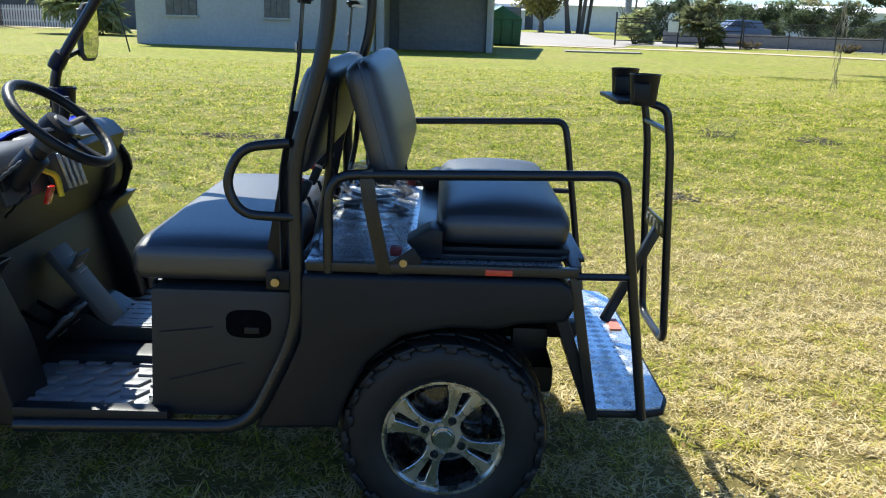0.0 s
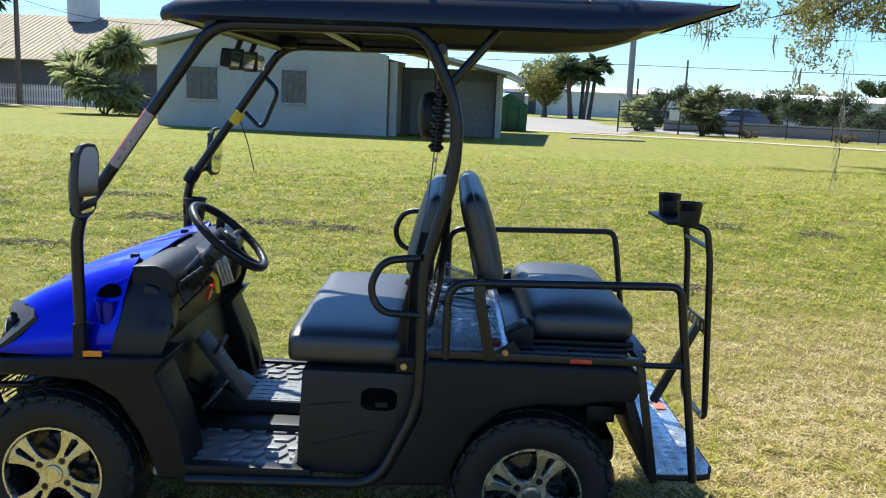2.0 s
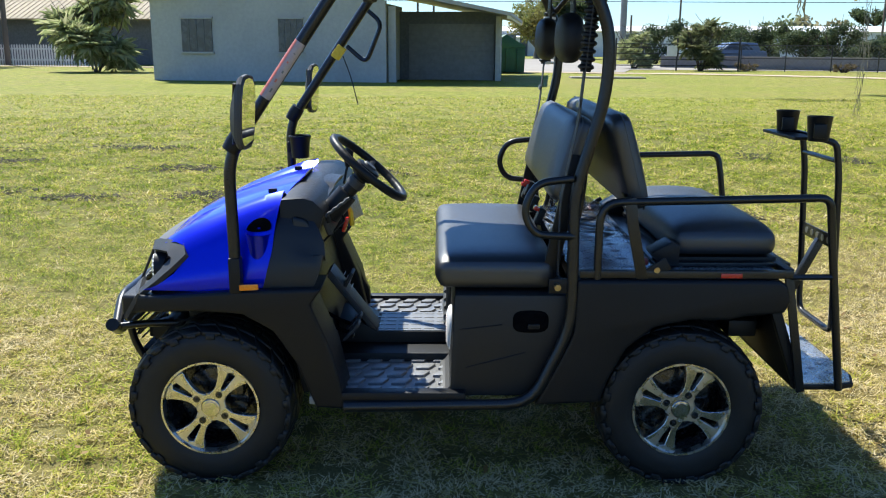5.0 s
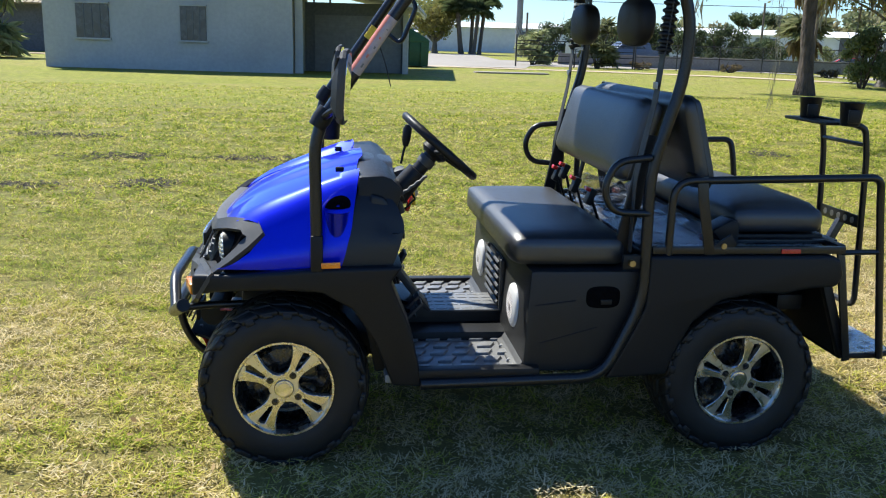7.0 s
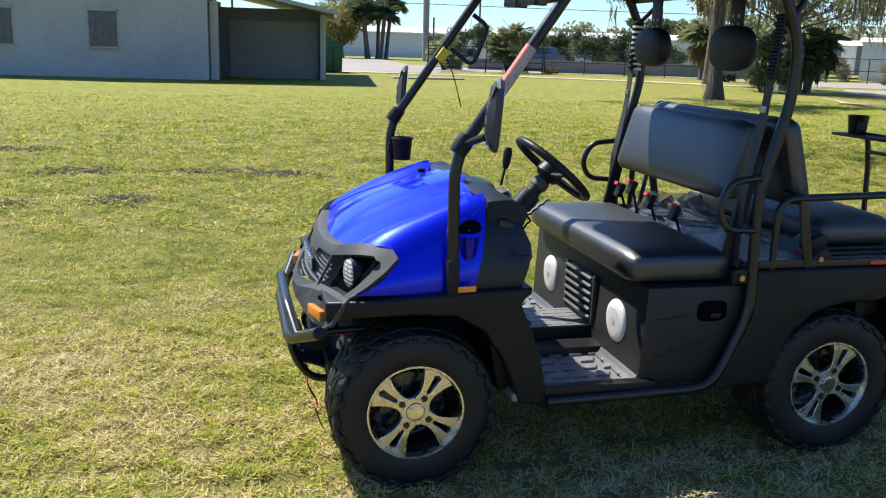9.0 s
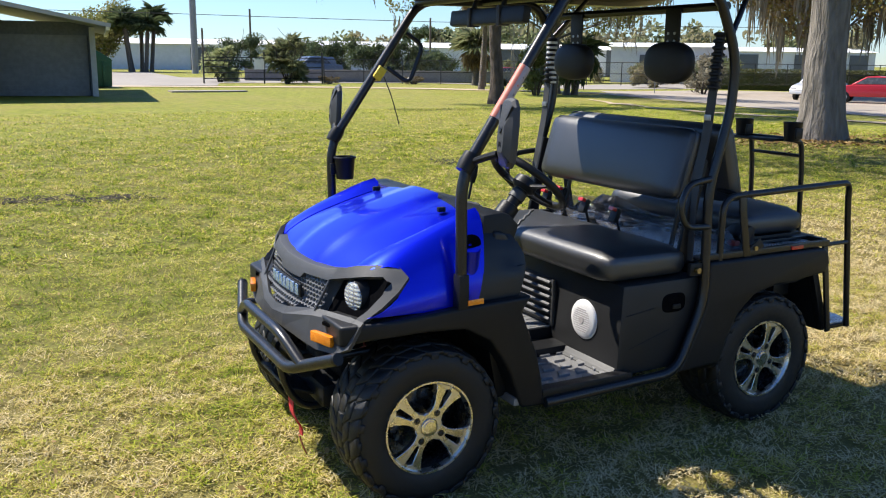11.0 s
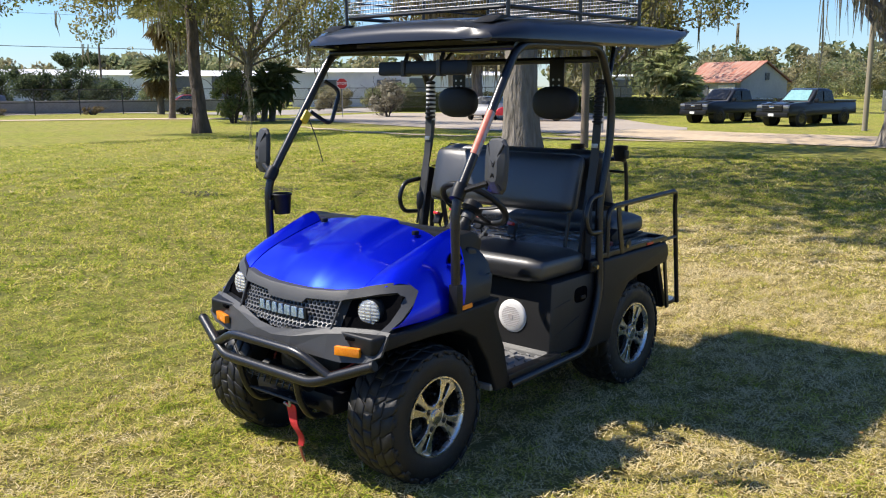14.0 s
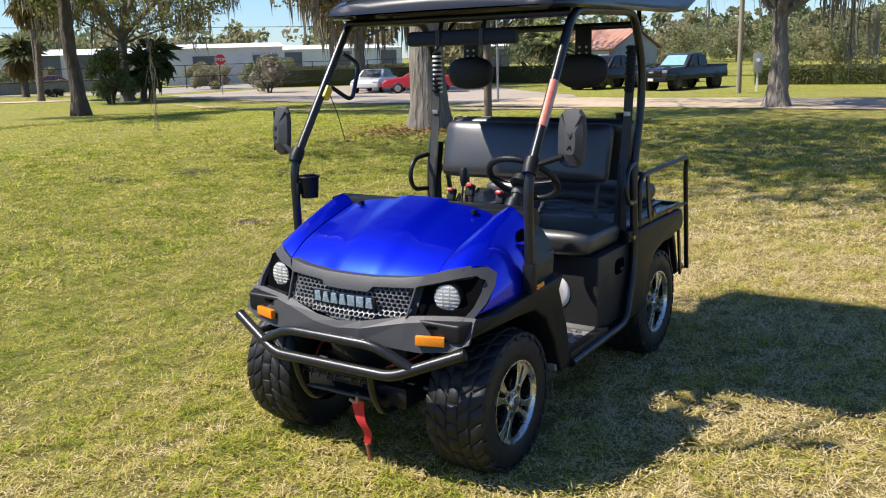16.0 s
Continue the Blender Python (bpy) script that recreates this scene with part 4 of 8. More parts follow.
for k, (x, y, sx, sz) in enumerate(((16.8, 72.5, 6, 3.9), (21.3, 68.1, 4.6, 3.2), (23.7, 67.3, 3.4, 3.4), (25.0, 63.7, 3.4, 3.5), (27.2, 62.8, 4.2, 3.6), (20.4, 66.0, 4, 3.0), (31, 66, 3.4, 2.3), (35, 70, 5, 3.0))):
    bush("bush", "dark green bush behind the black fence", (x, y), (sx, 3, sz), 40 + k, "dark_leaf", 5200, 0.085)
for k, (x, y, sx, sz) in enumerate(((29, 84, 7, 2.6), (36, 80, 8, 2.4), (43, 76, 8, 2.6), (50, 70, 7, 2.4), (55, 66, 6, 2.4), (60, 62, 6, 2.6), (47, 56, 4, 2.0), (52, 55, 5, 2.4))):
    bush("bush", "grey-green bush in front of the white warehouse", (x, y), (sx * 0.8, 4, sz), 140 + k, "far_leaf", 4200, 0.09)
for k, (x, y, sx) in enumerate(((17.6, 53.0, 1.6), (22.6, 51.0, 2.2), (27.5, 48.6, 1.8))):
    bush("bush", "low dry scrub along the fence", (x, y), (sx, 0.9, 0.55), 170 + k, "skirt", 900, 0.06)
bush("bush", "thin grey shrub by the stop sign", (40.3, 43.5), (2.6, 2.6, 2.8), 55, "moss", 1600, 0.09)
bush("bush", "small leafy bush by the hedge", (50.6, 23.5), (3, 3, 1.9), 56, "shrub", 2400, 0.09)


def woods(seed, count, inner, outer, low, high, arc, cards=700, size=0.04, fall=True):
    """A belt of far trees as one mesh of leaves."""
    nr = np.random.default_rng(seed)
    V, F, off = [], [], 0
    for _ in range(count):
        a, d = nr.uniform(*arc), nr.uniform(inner, outer)
        h = nr.uniform(low, high) * (float(np.interp(math.degrees(a), [58, 66, 73], [1.0, 0.74, 0.52])) if fall else 1.0)
        c = np.array([math.cos(a) * d, math.sin(a) * d, 0])
        blobs = [(c + np.array([nr.normal() * h * 0.22, nr.normal() * h * 0.22, h * nr.uniform(0.10, 0.85)]), h * 0.2) for _ in range(7)]
        v, f = leaf_cards(crown_points(blobs, cards, nr), None, size * h, nr, 0.6)
        V.append(v)
        F.append(f + off)
        off += len(v)
    return np.concatenate(V), np.concatenate(F)


v, f = woods(71, 420, 138, 180, 6.0, 9.5, (radians(-25), radians(150)), 230, 0.068)
tagged(new("far_woods", raw("far_woods", v, f, M["far_leaf"])), "far belt of mixed green trees", "woods", kind="stuff")
v, f = woods(73, 52, 66, 92, 3.1, 5.0, (radians(-32), radians(15)), 1100, 0.030)
tagged(new("wood_edge", raw("wood_edge", v, f, M["far_leaf"])), "grey-green bushes and trees behind the clipped hedge", "woods", kind="stuff")
v, f = woods(72, 76, 100, 132, 3.8, 6.2, (radians(-30), radians(34)), 800, 0.036)
tagged(new("wood_edge", raw("wood_edge", v, f, M["far_leaf"])), "spring-green trees behind the hedge and house", "woods", kind="stuff")


def hedge(label, a, b, h, w, seed, leaves=9000):
    nr = np.random.default_rng(seed)
    a, b = np.array(a), np.array(b)
    d = (b - a) / np.linalg.norm(b - a)
    n = np.array([-d[1], d[0]])
    k, s, z = nr.uniform(0, 1, leaves), nr.uniform(-1, 1, leaves), nr.uniform(0.02, 1, leaves)
    edge = nr.random(leaves) < 0.75
    side = nr.random(leaves) < 0.55
    s = np.where(edge & side, np.sign(s) * nr.uniform(0.85, 1.05, leaves), s)
    z = np.where(edge & ~side, nr.uniform(0.88, 1.06, leaves), z)
    p = a + np.outer(k, b - a) + n * (s * w / 2)[:, None]
    v, f = leaf_cards(np.column_stack([p, z * h]), None, 0.065, nr)
    v[:, 2] = np.maximum(v[:, 2], 0.01)
    core = []
    for q, r in ((a - n * w * 0.4, b - n * w * 0.4), (a + n * w * 0.4, b + n * w * 0.4), (a - n * w * 0.4, a + n * w * 0.4), (b - n * w * 0.4, b + n * w * 0.4)):
        core += [(*q, 0), (*r, 0), (*r, h * 0.86), (*q, h * 0.86)]
    core += [(*(a - n * w * 0.4), h * 0.86), (*(b - n * w * 0.4), h * 0.86), (*(b + n * w * 0.4), h * 0.86), (*(a + n * w * 0.4), h * 0.86)]
    f = np.concatenate([f, np.arange(20).reshape(5, 4) + len(v)])
    v = np.concatenate([v, np.array(core)])
    v[:, 2] += ground_z(a[0])
    tagged(new("hedge", raw("hedge", v, f, M["hedge"])), label, "hedge", "hedges", kind="stuff")


hedge("clipped hedge along the far side of the track", (49.5, 13.4), (46.6, -18.6), 1.0, 1.6, 61, 26000)
hedge("clipped hedge along the road", (57.2, 40.5), (54, 18.5), 1.15, 1.6, 62, 18000)
hedge("rough hedge behind the stop sign", (49.5, 53.5), (57.0, 42.0), 1.55, 1.6, 63, 11000)


# ---- buildings ----
def gable_house():
    """White block building with its gable end to the lawn and a recessed dark bay under the long roof slope."""
    ob = thing("white_building", "white block building with low gable roof and dark recessed bay", "building", (-7.6, 34.9, 0), -7.2)
    pk, el, er = 4.35, 3.15, 2.55
    bm = prism([(-4.75, 0), (4.75, 0), (4.75, 3.1), (0, pk), (-4.75, el)], 0, 0.25)
    part("front_wall", bm, M["stucco"], ob, smooth=None)
    part("side_wall", box((-4.63, 6, 1.58), (0.24, 11.6, 3.15)), M["stucco"], ob, smooth=None)
    part("bay_side_wall", box((4.62, 2.1, 1.5), (0.24, 3.6, 3.0)), M["stucco"], ob, smooth=None)
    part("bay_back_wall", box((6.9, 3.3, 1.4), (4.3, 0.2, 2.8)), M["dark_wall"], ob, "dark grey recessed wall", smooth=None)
    part("bay_end_wall", box((8.95, 3.0, 1.3), (0.2, 1.0, 2.6)), M["stucco"], ob, smooth=None)
    door = part("roller_door", box((6.95, 3.16, 1.15), (3.6, 0.06, 2.3), 0.01), M["bay_door"], ob, "grey ribbed roller door in the bay", smooth=None)
    for k in range(11):
        part("door_slat", box((6.95, 3.12, 0.12 + 0.2 * k), (3.5, 0.03, 0.14), 0.008), M["bay_door"], door, smooth=None)
    part("post", box((4.95, 0.35, 1.45), (0.3, 0.2, 2.9), 0.01), M["stucco"], ob, smooth=None)
    for sgn, run, drop in ((-1, 5.2, pk - el), (1, 9.6, pk - er)):
        bm = prism([(0, pk + 0.02), (sgn * run, pk - drop * 1.02), (sgn * run, pk - drop * 1.02 + 0.14), (0, pk + 0.18)], -0.5, 12)
        part("roof", bm, M["grey_tin"], ob, "pale grey metal roof slope", smooth=None)
    part("fascia", box((9.5, 5.8, er - 0.02), (0.12, 12.4, 0.22)), M["white_wood"], ob, smooth=None)
    for x, w in ((-2.85, 1.25), (0.98, 0.98)):
        win = part("window", box((x, -0.02, 1.77), (w, 0.08, 1.28), 0.01), M["pane"], ob, "dark barred window", smooth=None)
        part("sill", box((x, -0.06, 1.1), (w + 0.14, 0.12, 0.07), 0.01), M["stucco"], win, smooth=None)
        for k in (-1, 0, 1):
            part("bar", box((x + k * w / 4, -0.065, 1.77), (0.022, 0.02, 1.28)), M["dark_wall"], win, smooth=None)
        part("lintel", box((x, -0.05, 2.44), (w + 0.1, 0.1, 0.07), 0.01), M["stucco"], win, smooth=None)


def long_shed():
    ob = thing("long_shed", "long low shed with tan ribbed metal roof", "building", (-34, 60, 0), -6)
    part("front_wall", box((0, 2, 1.65), (46, 0.3, 3.3)), M["dark_wall"], ob, smooth=None)
    ribs = []
    for k in range(120):
        x = -24 + k * 0.4
        ribs.append(x)
    bm = box((0, 5.0, 4.75), (48, 9.6, 0.1), 0, Matrix.Rotation(radians(22), 4, "X"))
    roof = part("roof", bm, M["tin"], ob, "tan ribbed metal roof", smooth=None)
    me = mesh_of("roof_rib", box((0, 5.0, 4.80), (0.06, 9.6, 0.07), 0, Matrix.Rotation(radians(22), 4, "X")), M["tin"], None)
    for x in ribs:
        share("roof_rib", me, roof, pose(x, 0, 0))
    cup = part("cupola", lathe([(0, 1.2), (0.7, 1.2), (0.72, 1.35), (1, 0.3)], (4.2, 9.0, 6.1), (4.2, 9.0, 9.4), 14), M["white_wood"], ob, "round white cupola")


def picket_fence():
    ob = thing("picket_fence", "white wooden picket fence", "fence", (-30, 57.6, 0), -6)
    for z in (0.35, 1.05):
        part("rail", box((0, 0.03, z), (15, 0.05, 0.09)), M["white_wood"], ob, smooth=None)
    me = mesh_of("picket", prism([(-0.05, 0), (0.05, 0), (0.05, 1.25), (0, 1.35), (-0.05, 1.25)], -0.02, 0.0), M["white_wood"], None)
    for k in range(84):
        share("picket", me, ob, pose(-7.5 + k * 0.18, -0.005, 0))


def dumpster():
    ob = thing("dumpster", "dark green steel dumpster with peaked lid", "dumpster", (2.6, 47.6, 0), 8)
    part("body", prism([(-1.0, 0.05), (1.0, 0.05), (1.05, 1.3), (-1.05, 1.3)], -0.8, 0.8, bevel=0.02), M["dumpster"], ob)
    part("lid", prism([(-1.08, 1.3), (1.08, 1.3), (1.0, 1.42), (0, 2.0), (-1.0, 1.42)], -0.84, 0.84, bevel=0.02), M["dumpster"], ob)
    for x in (-0.6, 0, 0.6):
        part("rib", box((x, -0.83, 0.65), (0.08, 0.07, 1.2), 0.01), M["dumpster"], ob)
    part("pocket", box((-1.08, 0, 0.9), (0.12, 1.2, 0.2), 0.02), M["dumpster"], ob)


def warehouse(label, at, size, turn, mat="warehouse", doors=6):
    ob = thing("warehouse", label, "building", at, turn, "far warehouses")
    L, W, H = size
    part("wall", box((0, 0, H / 2), (L, W, H)), M[mat], ob, smooth=None)
    part("roof", prism([(-W / 2 - 0.3, H), (W / 2 + 0.3, H), (0, H + 0.05 * W)], -L / 2 - 0.3, L / 2 + 0.3, "x"), M["warehouse"], ob, smooth=None)
    me = mesh_of("door", box((0, 0, 1.4), (2.6, 0.1, 2.8)), M["dark_wall"], None)
    for k in range(doors):
        share("door", me, ob, pose(-L / 2 + (k + 0.7) * L / doors, -W / 2 - 0.06, 0))


def rusty_house():
    ob = thing("small_house", "small white house with rusty orange tin roof", "house", (83.8, 36.6, -0.5), -22)
    part("wall", prism([(-3.1, 0), (3.1, 0), (3.1, 2.5), (0, 4.25), (-3.1, 2.5)], -3.6, 4.2), M["stucco"], ob, smooth=None)
    for s in (-1, 1):
        part("roof", prism([(0, 4.28), (s * 3.5, 2.30), (s * 3.5, 2.42), (0, 4.42)], -3.9, 4.6), M["rust_tin"], ob, "rusty orange tin roof slope", smooth=None)
    win = part("window", box((0.3, -3.64, 2.9), (0.5, 0.1, 0.7)), M["pane"], ob, smooth=None)
    part("window", box((-3.14, 1.2, 1.5), (0.1, 1.0, 1.0)), M["pane"], ob, smooth=None)
    part("garage_door", box((-3.14, -1.8, 1.1), (0.1, 2.2, 2.1)), M["white_wood"], ob, smooth=None)


gable_house()
long_shed()
picket_fence()
dumpster()
warehouse("long white warehouse far beyond the fence", (45, 118, 0), (90, 16, 3.2), -14)
warehouse("white warehouse far beyond the fence", (92, 98, 0), (46, 14, 3.2), -28)
warehouse("grey-white shed behind the stop sign", (64, 73, -0.5), (12, 10, 3.6), -40, doors=2)
warehouse("white shed behind the trees", (57, 84, 0), (16, 8, 2.8), -35, doors=4)
warehouse("far white shed behind the yard", (-2, 122, 0), (24, 10, 2.4), -4, doors=4)
rusty_house()
warehouse("pale house among the trees", (95, 57, -0.5), (3.6, 5, 3.2), -60, doors=1)


# ---- fences, poles, signs ----
def yard_gate():
    ob = thing("yard_gate", "black metal yard gate with a white sign", "gate", (9.85, 53.6, 0), -8)
    part("post", pipe([(0, 0, 0), (0, 0, 1.9)], 0.05), M["fence_metal"], ob)
    part("post", pipe([(3.6, 0, 0), (3.6, 0, 1.9)], 0.05), M["fence_metal"], ob)
    for z in (0.3, 0.65, 1.0, 1.35, 1.55):
        part("rail", pipe([(0, 0, z), (7.2, 0, z)], 0.03, seg=6), M["fence_metal"], ob)
    part("post", pipe([(7.2, 0, 0), (7.2, 0, 1.9)], 0.05), M["fence_metal"], ob)
    part("sign", box((3.3, -0.06, 1.15), (0.6, 0.03, 0.6)), M["sign_white"], ob, "small white sign")


def wire_fence(label, a, b, h, n):
    ob = thing("wire_fence", label, "fence")
    a, b = Vector((*a, 0)), Vector((*b, 0))
    me = mesh_of("post", cyl((0, 0, 0), (0, 0, h), 0.035, seg=6), M["fence_metal"])
    for k in range(n + 1):
        share("post", me, ob, Matrix.Translation(a.lerp(b, k / n)))
    for z in (0.12, 0.5 * h, h):
        part("rail", pipe([a + Vector((0, 0, z)), b + Vector((0, 0, z))], 0.022, seg=5), M["fence_metal"], ob)
    d = (b - a)
    L = d.length
    bm = bmesh.new()
    s = 0.22
    m = int(L / s)
    up = int(h / s) + 1
    u = d.normalized()
    side = Vector((0, 0, 1))
    for k in range(-up, m):
        for sgn in (1, -1):
            x0, x1 = (k * s, k * s + h) if sgn > 0 else (k * s + h, k * s)
            if min(x0, x1) < 0 or max(x0, x1) > L:
                continue
            p, q = a + u * x0, a + u * x1 + side * h
            w = u * 0.006
            bm.faces.new([bm.verts.new(p - w), bm.verts.new(p + w), bm.verts.new(q + w), bm.verts.new(q - w)])
    part("mesh", bm, M["galv"], ob, "wire netting", smooth=None)


def pole(name, label, at, h, r, mat, r2=None, arms=0):
    ob = thing(name, label, "pole", (*at, ground_z(*at)))
    part("shaft", cyl((0, 0, -0.05), (0, 0, h), r, r2 or r * 0.75, 14), M[mat], ob)
    for k in range(arms):
        part("crossarm", box((0, 0, h - 0.6 - 0.9 * k), (2.2, 0.1, 0.12), 0.01, Matrix.Rotation(0.5, 4, "Z")), M["pole_wood"], ob)
    return ob


def wire(label, a, b, sag=1.0, r=0.02):
    pts = [Vector(a).lerp(Vector(b), k / 14) - Vector((0, 0, sag * 4 * (k / 14) * (1 - k / 14))) for k in range(15)]
    solo("power_line", pipe(pts, r, 0.0, 5, n=1), M["wire"], label, "cable", group="power lines")


def stop_sign():
    ob = thing("stop_sign", "red octagonal stop sign on a thin post", "sign", (36.6, 44.1, -0.45), -42)
    part("post", box((0, 0.03, 1.1), (0.05, 0.04, 2.2)), M["galv"], ob, smooth=None)
    oct8 = [(0.38 * math.cos(radians(22.5 + 45 * k)), 2.25 + 0.38 * math.sin(radians(22.5 + 45 * k))) for k in range(8)]
    part("plate", prism(oct8, -0.01, 0.004), M["sign_red"], ob, smooth=None)
    inner = [(x * 0.94, 2.25 + (z - 2.25) * 0.94) for x, z in oct8]
    bm = bmesh.new()
    o = [bm.verts.new((x, -0.014, z)) for x, z in oct8]
    i = [bm.verts.new((x, -0.014, z)) for x, z in inner]
    for k in range(8):
        bm.faces.new((o[k], o[(k + 1) % 8], i[(k + 1) % 8], i[k]))
    part("border", bm, M["sign_white"], ob, smooth=None)
    cu = bpy.data.curves.new("letters", "FONT")
    cu.body, cu.size, cu.align_x, cu.align_y, cu.extrude = "STOP", 0.27, "CENTER", "CENTER", 0.002
    txt = new("letters", cu)
    cu.materials.append(M["sign_white"])
    txt.parent = ob
    txt.matrix_basis = pose(0, -0.016, 2.25, 90)


yard_gate()
wire_fence("black-posted wire fence along the yard", (17.1, 52.6), (46, 44.5), 1.5, 12)
wire_fence("wire fence in front of the far yard", (46, 44.5), (70, 40), 1.5, 9)
pole("utility_pole", "weathered wooden pole at the lawn's edge", (15.6, 12.15), 9.5, 0.105, "pole_wood")
pole("utility_pole", "tall grey concrete utility pole", (17.3, 88.5), 26, 0.33, "pole_grey", 0.27)
pole("utility_pole", "dark wooden pole by the spiky bushes", (-28.6, 57.3), 10, 0.18, "pole_wood")
pole("utility_pole", "wooden pole behind the pale-barked oak", (39, 11.8), 11, 0.125, "pole_light")
pole("utility_pole", "thin far utility pole", (22.3, 86.4), 6.2, 0.12, "pole_wood")
pole("utility_pole", "thin far utility pole", (38.5, 79.4), 6.1, 0.12, "pole_wood")
pole("utility_pole", "short thin far pole", (17.8, 87.2), 4.3, 0.12, "pole_wood")
pole("utility_pole", "thin dark wooden pole behind the lawn", (25.5, 47.0), 7.5, 0.09, "pole_wood")
pole("sign_post", "thin pale post at the road's edge", (22.3, 15.6), 3.0, 0.04, "galv", 0.04)
for z, s, r in ((5.7, 0.4, 0.03), (8.8, 0.5, 0.014)):
    wire("black power line across the sky", (-60, 112, z + 2), (17.5, 90, z), s, r)
    wire("black power line across the sky", (17.5, 90, z), (95, 62, z), s, r)
wire("thin cable to the shed", (-28.6, 57.3, 6.8), (-12, 48, 5.2), 0.8)
stop_sign()
ob = thing("meter_box", "grey electric meter box on a post", "box", (40.4, 11.3, -0.5), -70)
part("post", box((0, 0, 0.6), (0.09, 0.09, 1.2)), M["white_wood"], ob, smooth=None)
part("case", box((0, -0.06, 1.35), (0.42, 0.16, 0.95), 0.02), M["galv"], ob)
part("dial", cyl((0, -0.14, 1.5), (0, -0.2, 1.5), 0.09), M["white_plastic"], ob)


# ---- parked vehicles ----
def vehicle_wheel(r, w, dark=False):
    t = lathe([(0, r * 0.62), (0.02, r * 0.9), (0.15, r), (0.85, r), (0.98, r * 0.9), (1, r * 0.62)], (0, -w / 2, 0), (0, w / 2, 0), 24)
    h = lathe([(0, r * 0.6), (0.5, r * 0.5), (0.6, 0.05)], (0, -w / 2 - 0.004, 0), (0, w / 2, 0), 20)
    return mesh_of("tyre", t, M["rubber"]), mesh_of("rim", h, M["rim_black"] if dark else M["steel"])


def slab_body(prof, w, tuck, bevel=0.05):
    """A body from a side outline, narrowing to the top by tuck."""
    bm = prism(prof, -w / 2, w / 2, bevel=bevel, seg=3)
    zs = [p[1] for p in prof]
    lo, hi = min(zs), max(zs)
    for v in bm.verts:
        k = (v.co.z - lo) / (hi - lo)
        v.co.y *= 1 - tuck * k * k
    return bm


def pickup(label, at, turn, mat, shade=False):
    ob = thing("pickup_truck", label, "truck", (*at, ground_z(*at)), turn, "parked trucks")
    W = 2.0
    part("body", slab_body([(-2.86, 0.52), (2.88, 0.55), (2.92, 0.8), (2.90, 1.22), (1.05, 1.24), (0.95, 1.18), (-1.15, 1.22), (-2.0, 1.20), (-2.55, 1.15), (-2.78, 1.08), (-2.88, 0.95), (-2.92, 0.75)], W, 0.08, 0.09), M[mat], ob)
    cab = part("cab", slab_body([(-1.25, 1.12), (1.02, 1.12), (0.92, 1.50), (0.78, 1.80), (0.6, 1.88), (0.2, 1.91), (-0.2, 1.9), (-0.45, 1.84), (-0.7, 1.62)], W * 0.93, 0.17, 0.09), M[mat], ob)
    part("bed_rail", box((1.95, 0, 1.24), (1.9, W * 0.95, 0.1), 0.03), M[mat], ob)
    bm = skin([[(-1.06, -0.74, 1.27), (-1.08, 0, 1.27), (-1.06, 0.74, 1.27)], [(-0.50, -0.62, 1.79), (-0.53, 0, 1.80), (-0.50, 0.62, 1.79)]], 0.012)
    bmesh.ops.translate(bm, vec=(-0.05, 0, 0.025), verts=bm.verts)
    part("windscreen", bm, M["sunshade"] if shade else M["car_glass"], cab, "windscreen with silver-green sunshade" if shade else "", smooth=None)
    for s in (-1, 1):
        for x0, x1, t0, t1 in ((-0.9, -0.05, -0.42, -0.05), (0.03, 0.86, 0.03, 0.72)):
            pts = [[(x0, s * 0.938, 1.26), (x1, s * 0.938, 1.26)], [(t0, s * 0.872, 1.78), (t1, s * 0.872, 1.78)]]
            part("side_window", skin(pts, 0.02), M["car_glass"], cab, smooth=None)
        part("side_mirror", box((-0.85, s * 1.1, 1.28), (0.12, 0.22, 0.2), 0.03), M["plastic"], cab)
        part("headlight", box((-2.86, s * 0.78, 0.99), (0.1, 0.34, 0.15), 0.03), M["steel"], ob, "clear headlight")
    part("grille", box((-2.90, 0, 0.92), (0.08, 1.25, 0.36), 0.05), M["plastic"], ob)
    for k in range(4):
        part("grille_bar", box((-2.945, 0, 0.80 + 0.08 * k), (0.02, 1.15, 0.022), 0.005), M["steel"] if k == 3 else M["rim_black"], ob)
    for s in (-1, 1):
        part("bonnet_ridge", box((-1.95, s * 0.52, 1.205), (1.3, 0.16, 0.05), 0.022, Matrix.Rotation(0.05, 4, "Y")), M[mat], ob)
    part("badge_plate", box((-2.955, 0, 0.96), (0.02, 0.3, 0.08), 0.008), M["chrome"], ob)
    part("bumper", box((-2.9, 0, 0.58), (0.18, 1.9, 0.24), 0.05), M["plastic"], ob)
    part("number_plate", box((-3.0, 0, 0.58), (0.02, 0.32, 0.14)), M["white_plastic"], ob, smooth=None)
    ty, ri = vehicle_wheel(0.43, 0.3, True)
    for x in (-1.85, 1.8):
        for s in (-1, 1):
            wh = share("wheel", mesh_of("wheel", cyl((0, -0.1, 0), (0, 0.1, 0), 0.2), M["plastic"]), ob, pose(x, s * 0.86, 0.4, 0, 0, 0 if s < 0 else 180))
            share("tyre", ty, wh, Matrix.Identity(4))
            share("rim", ri, wh, Matrix.Identity(4))
            part("wheel_arch", lathe([(0, 0.43), (0.02, 0.5), (1, 0.5)], (x, s * 0.99, 0.42), (x, s * 0.6, 0.42), 20, caps=False), M["plastic"], ob)


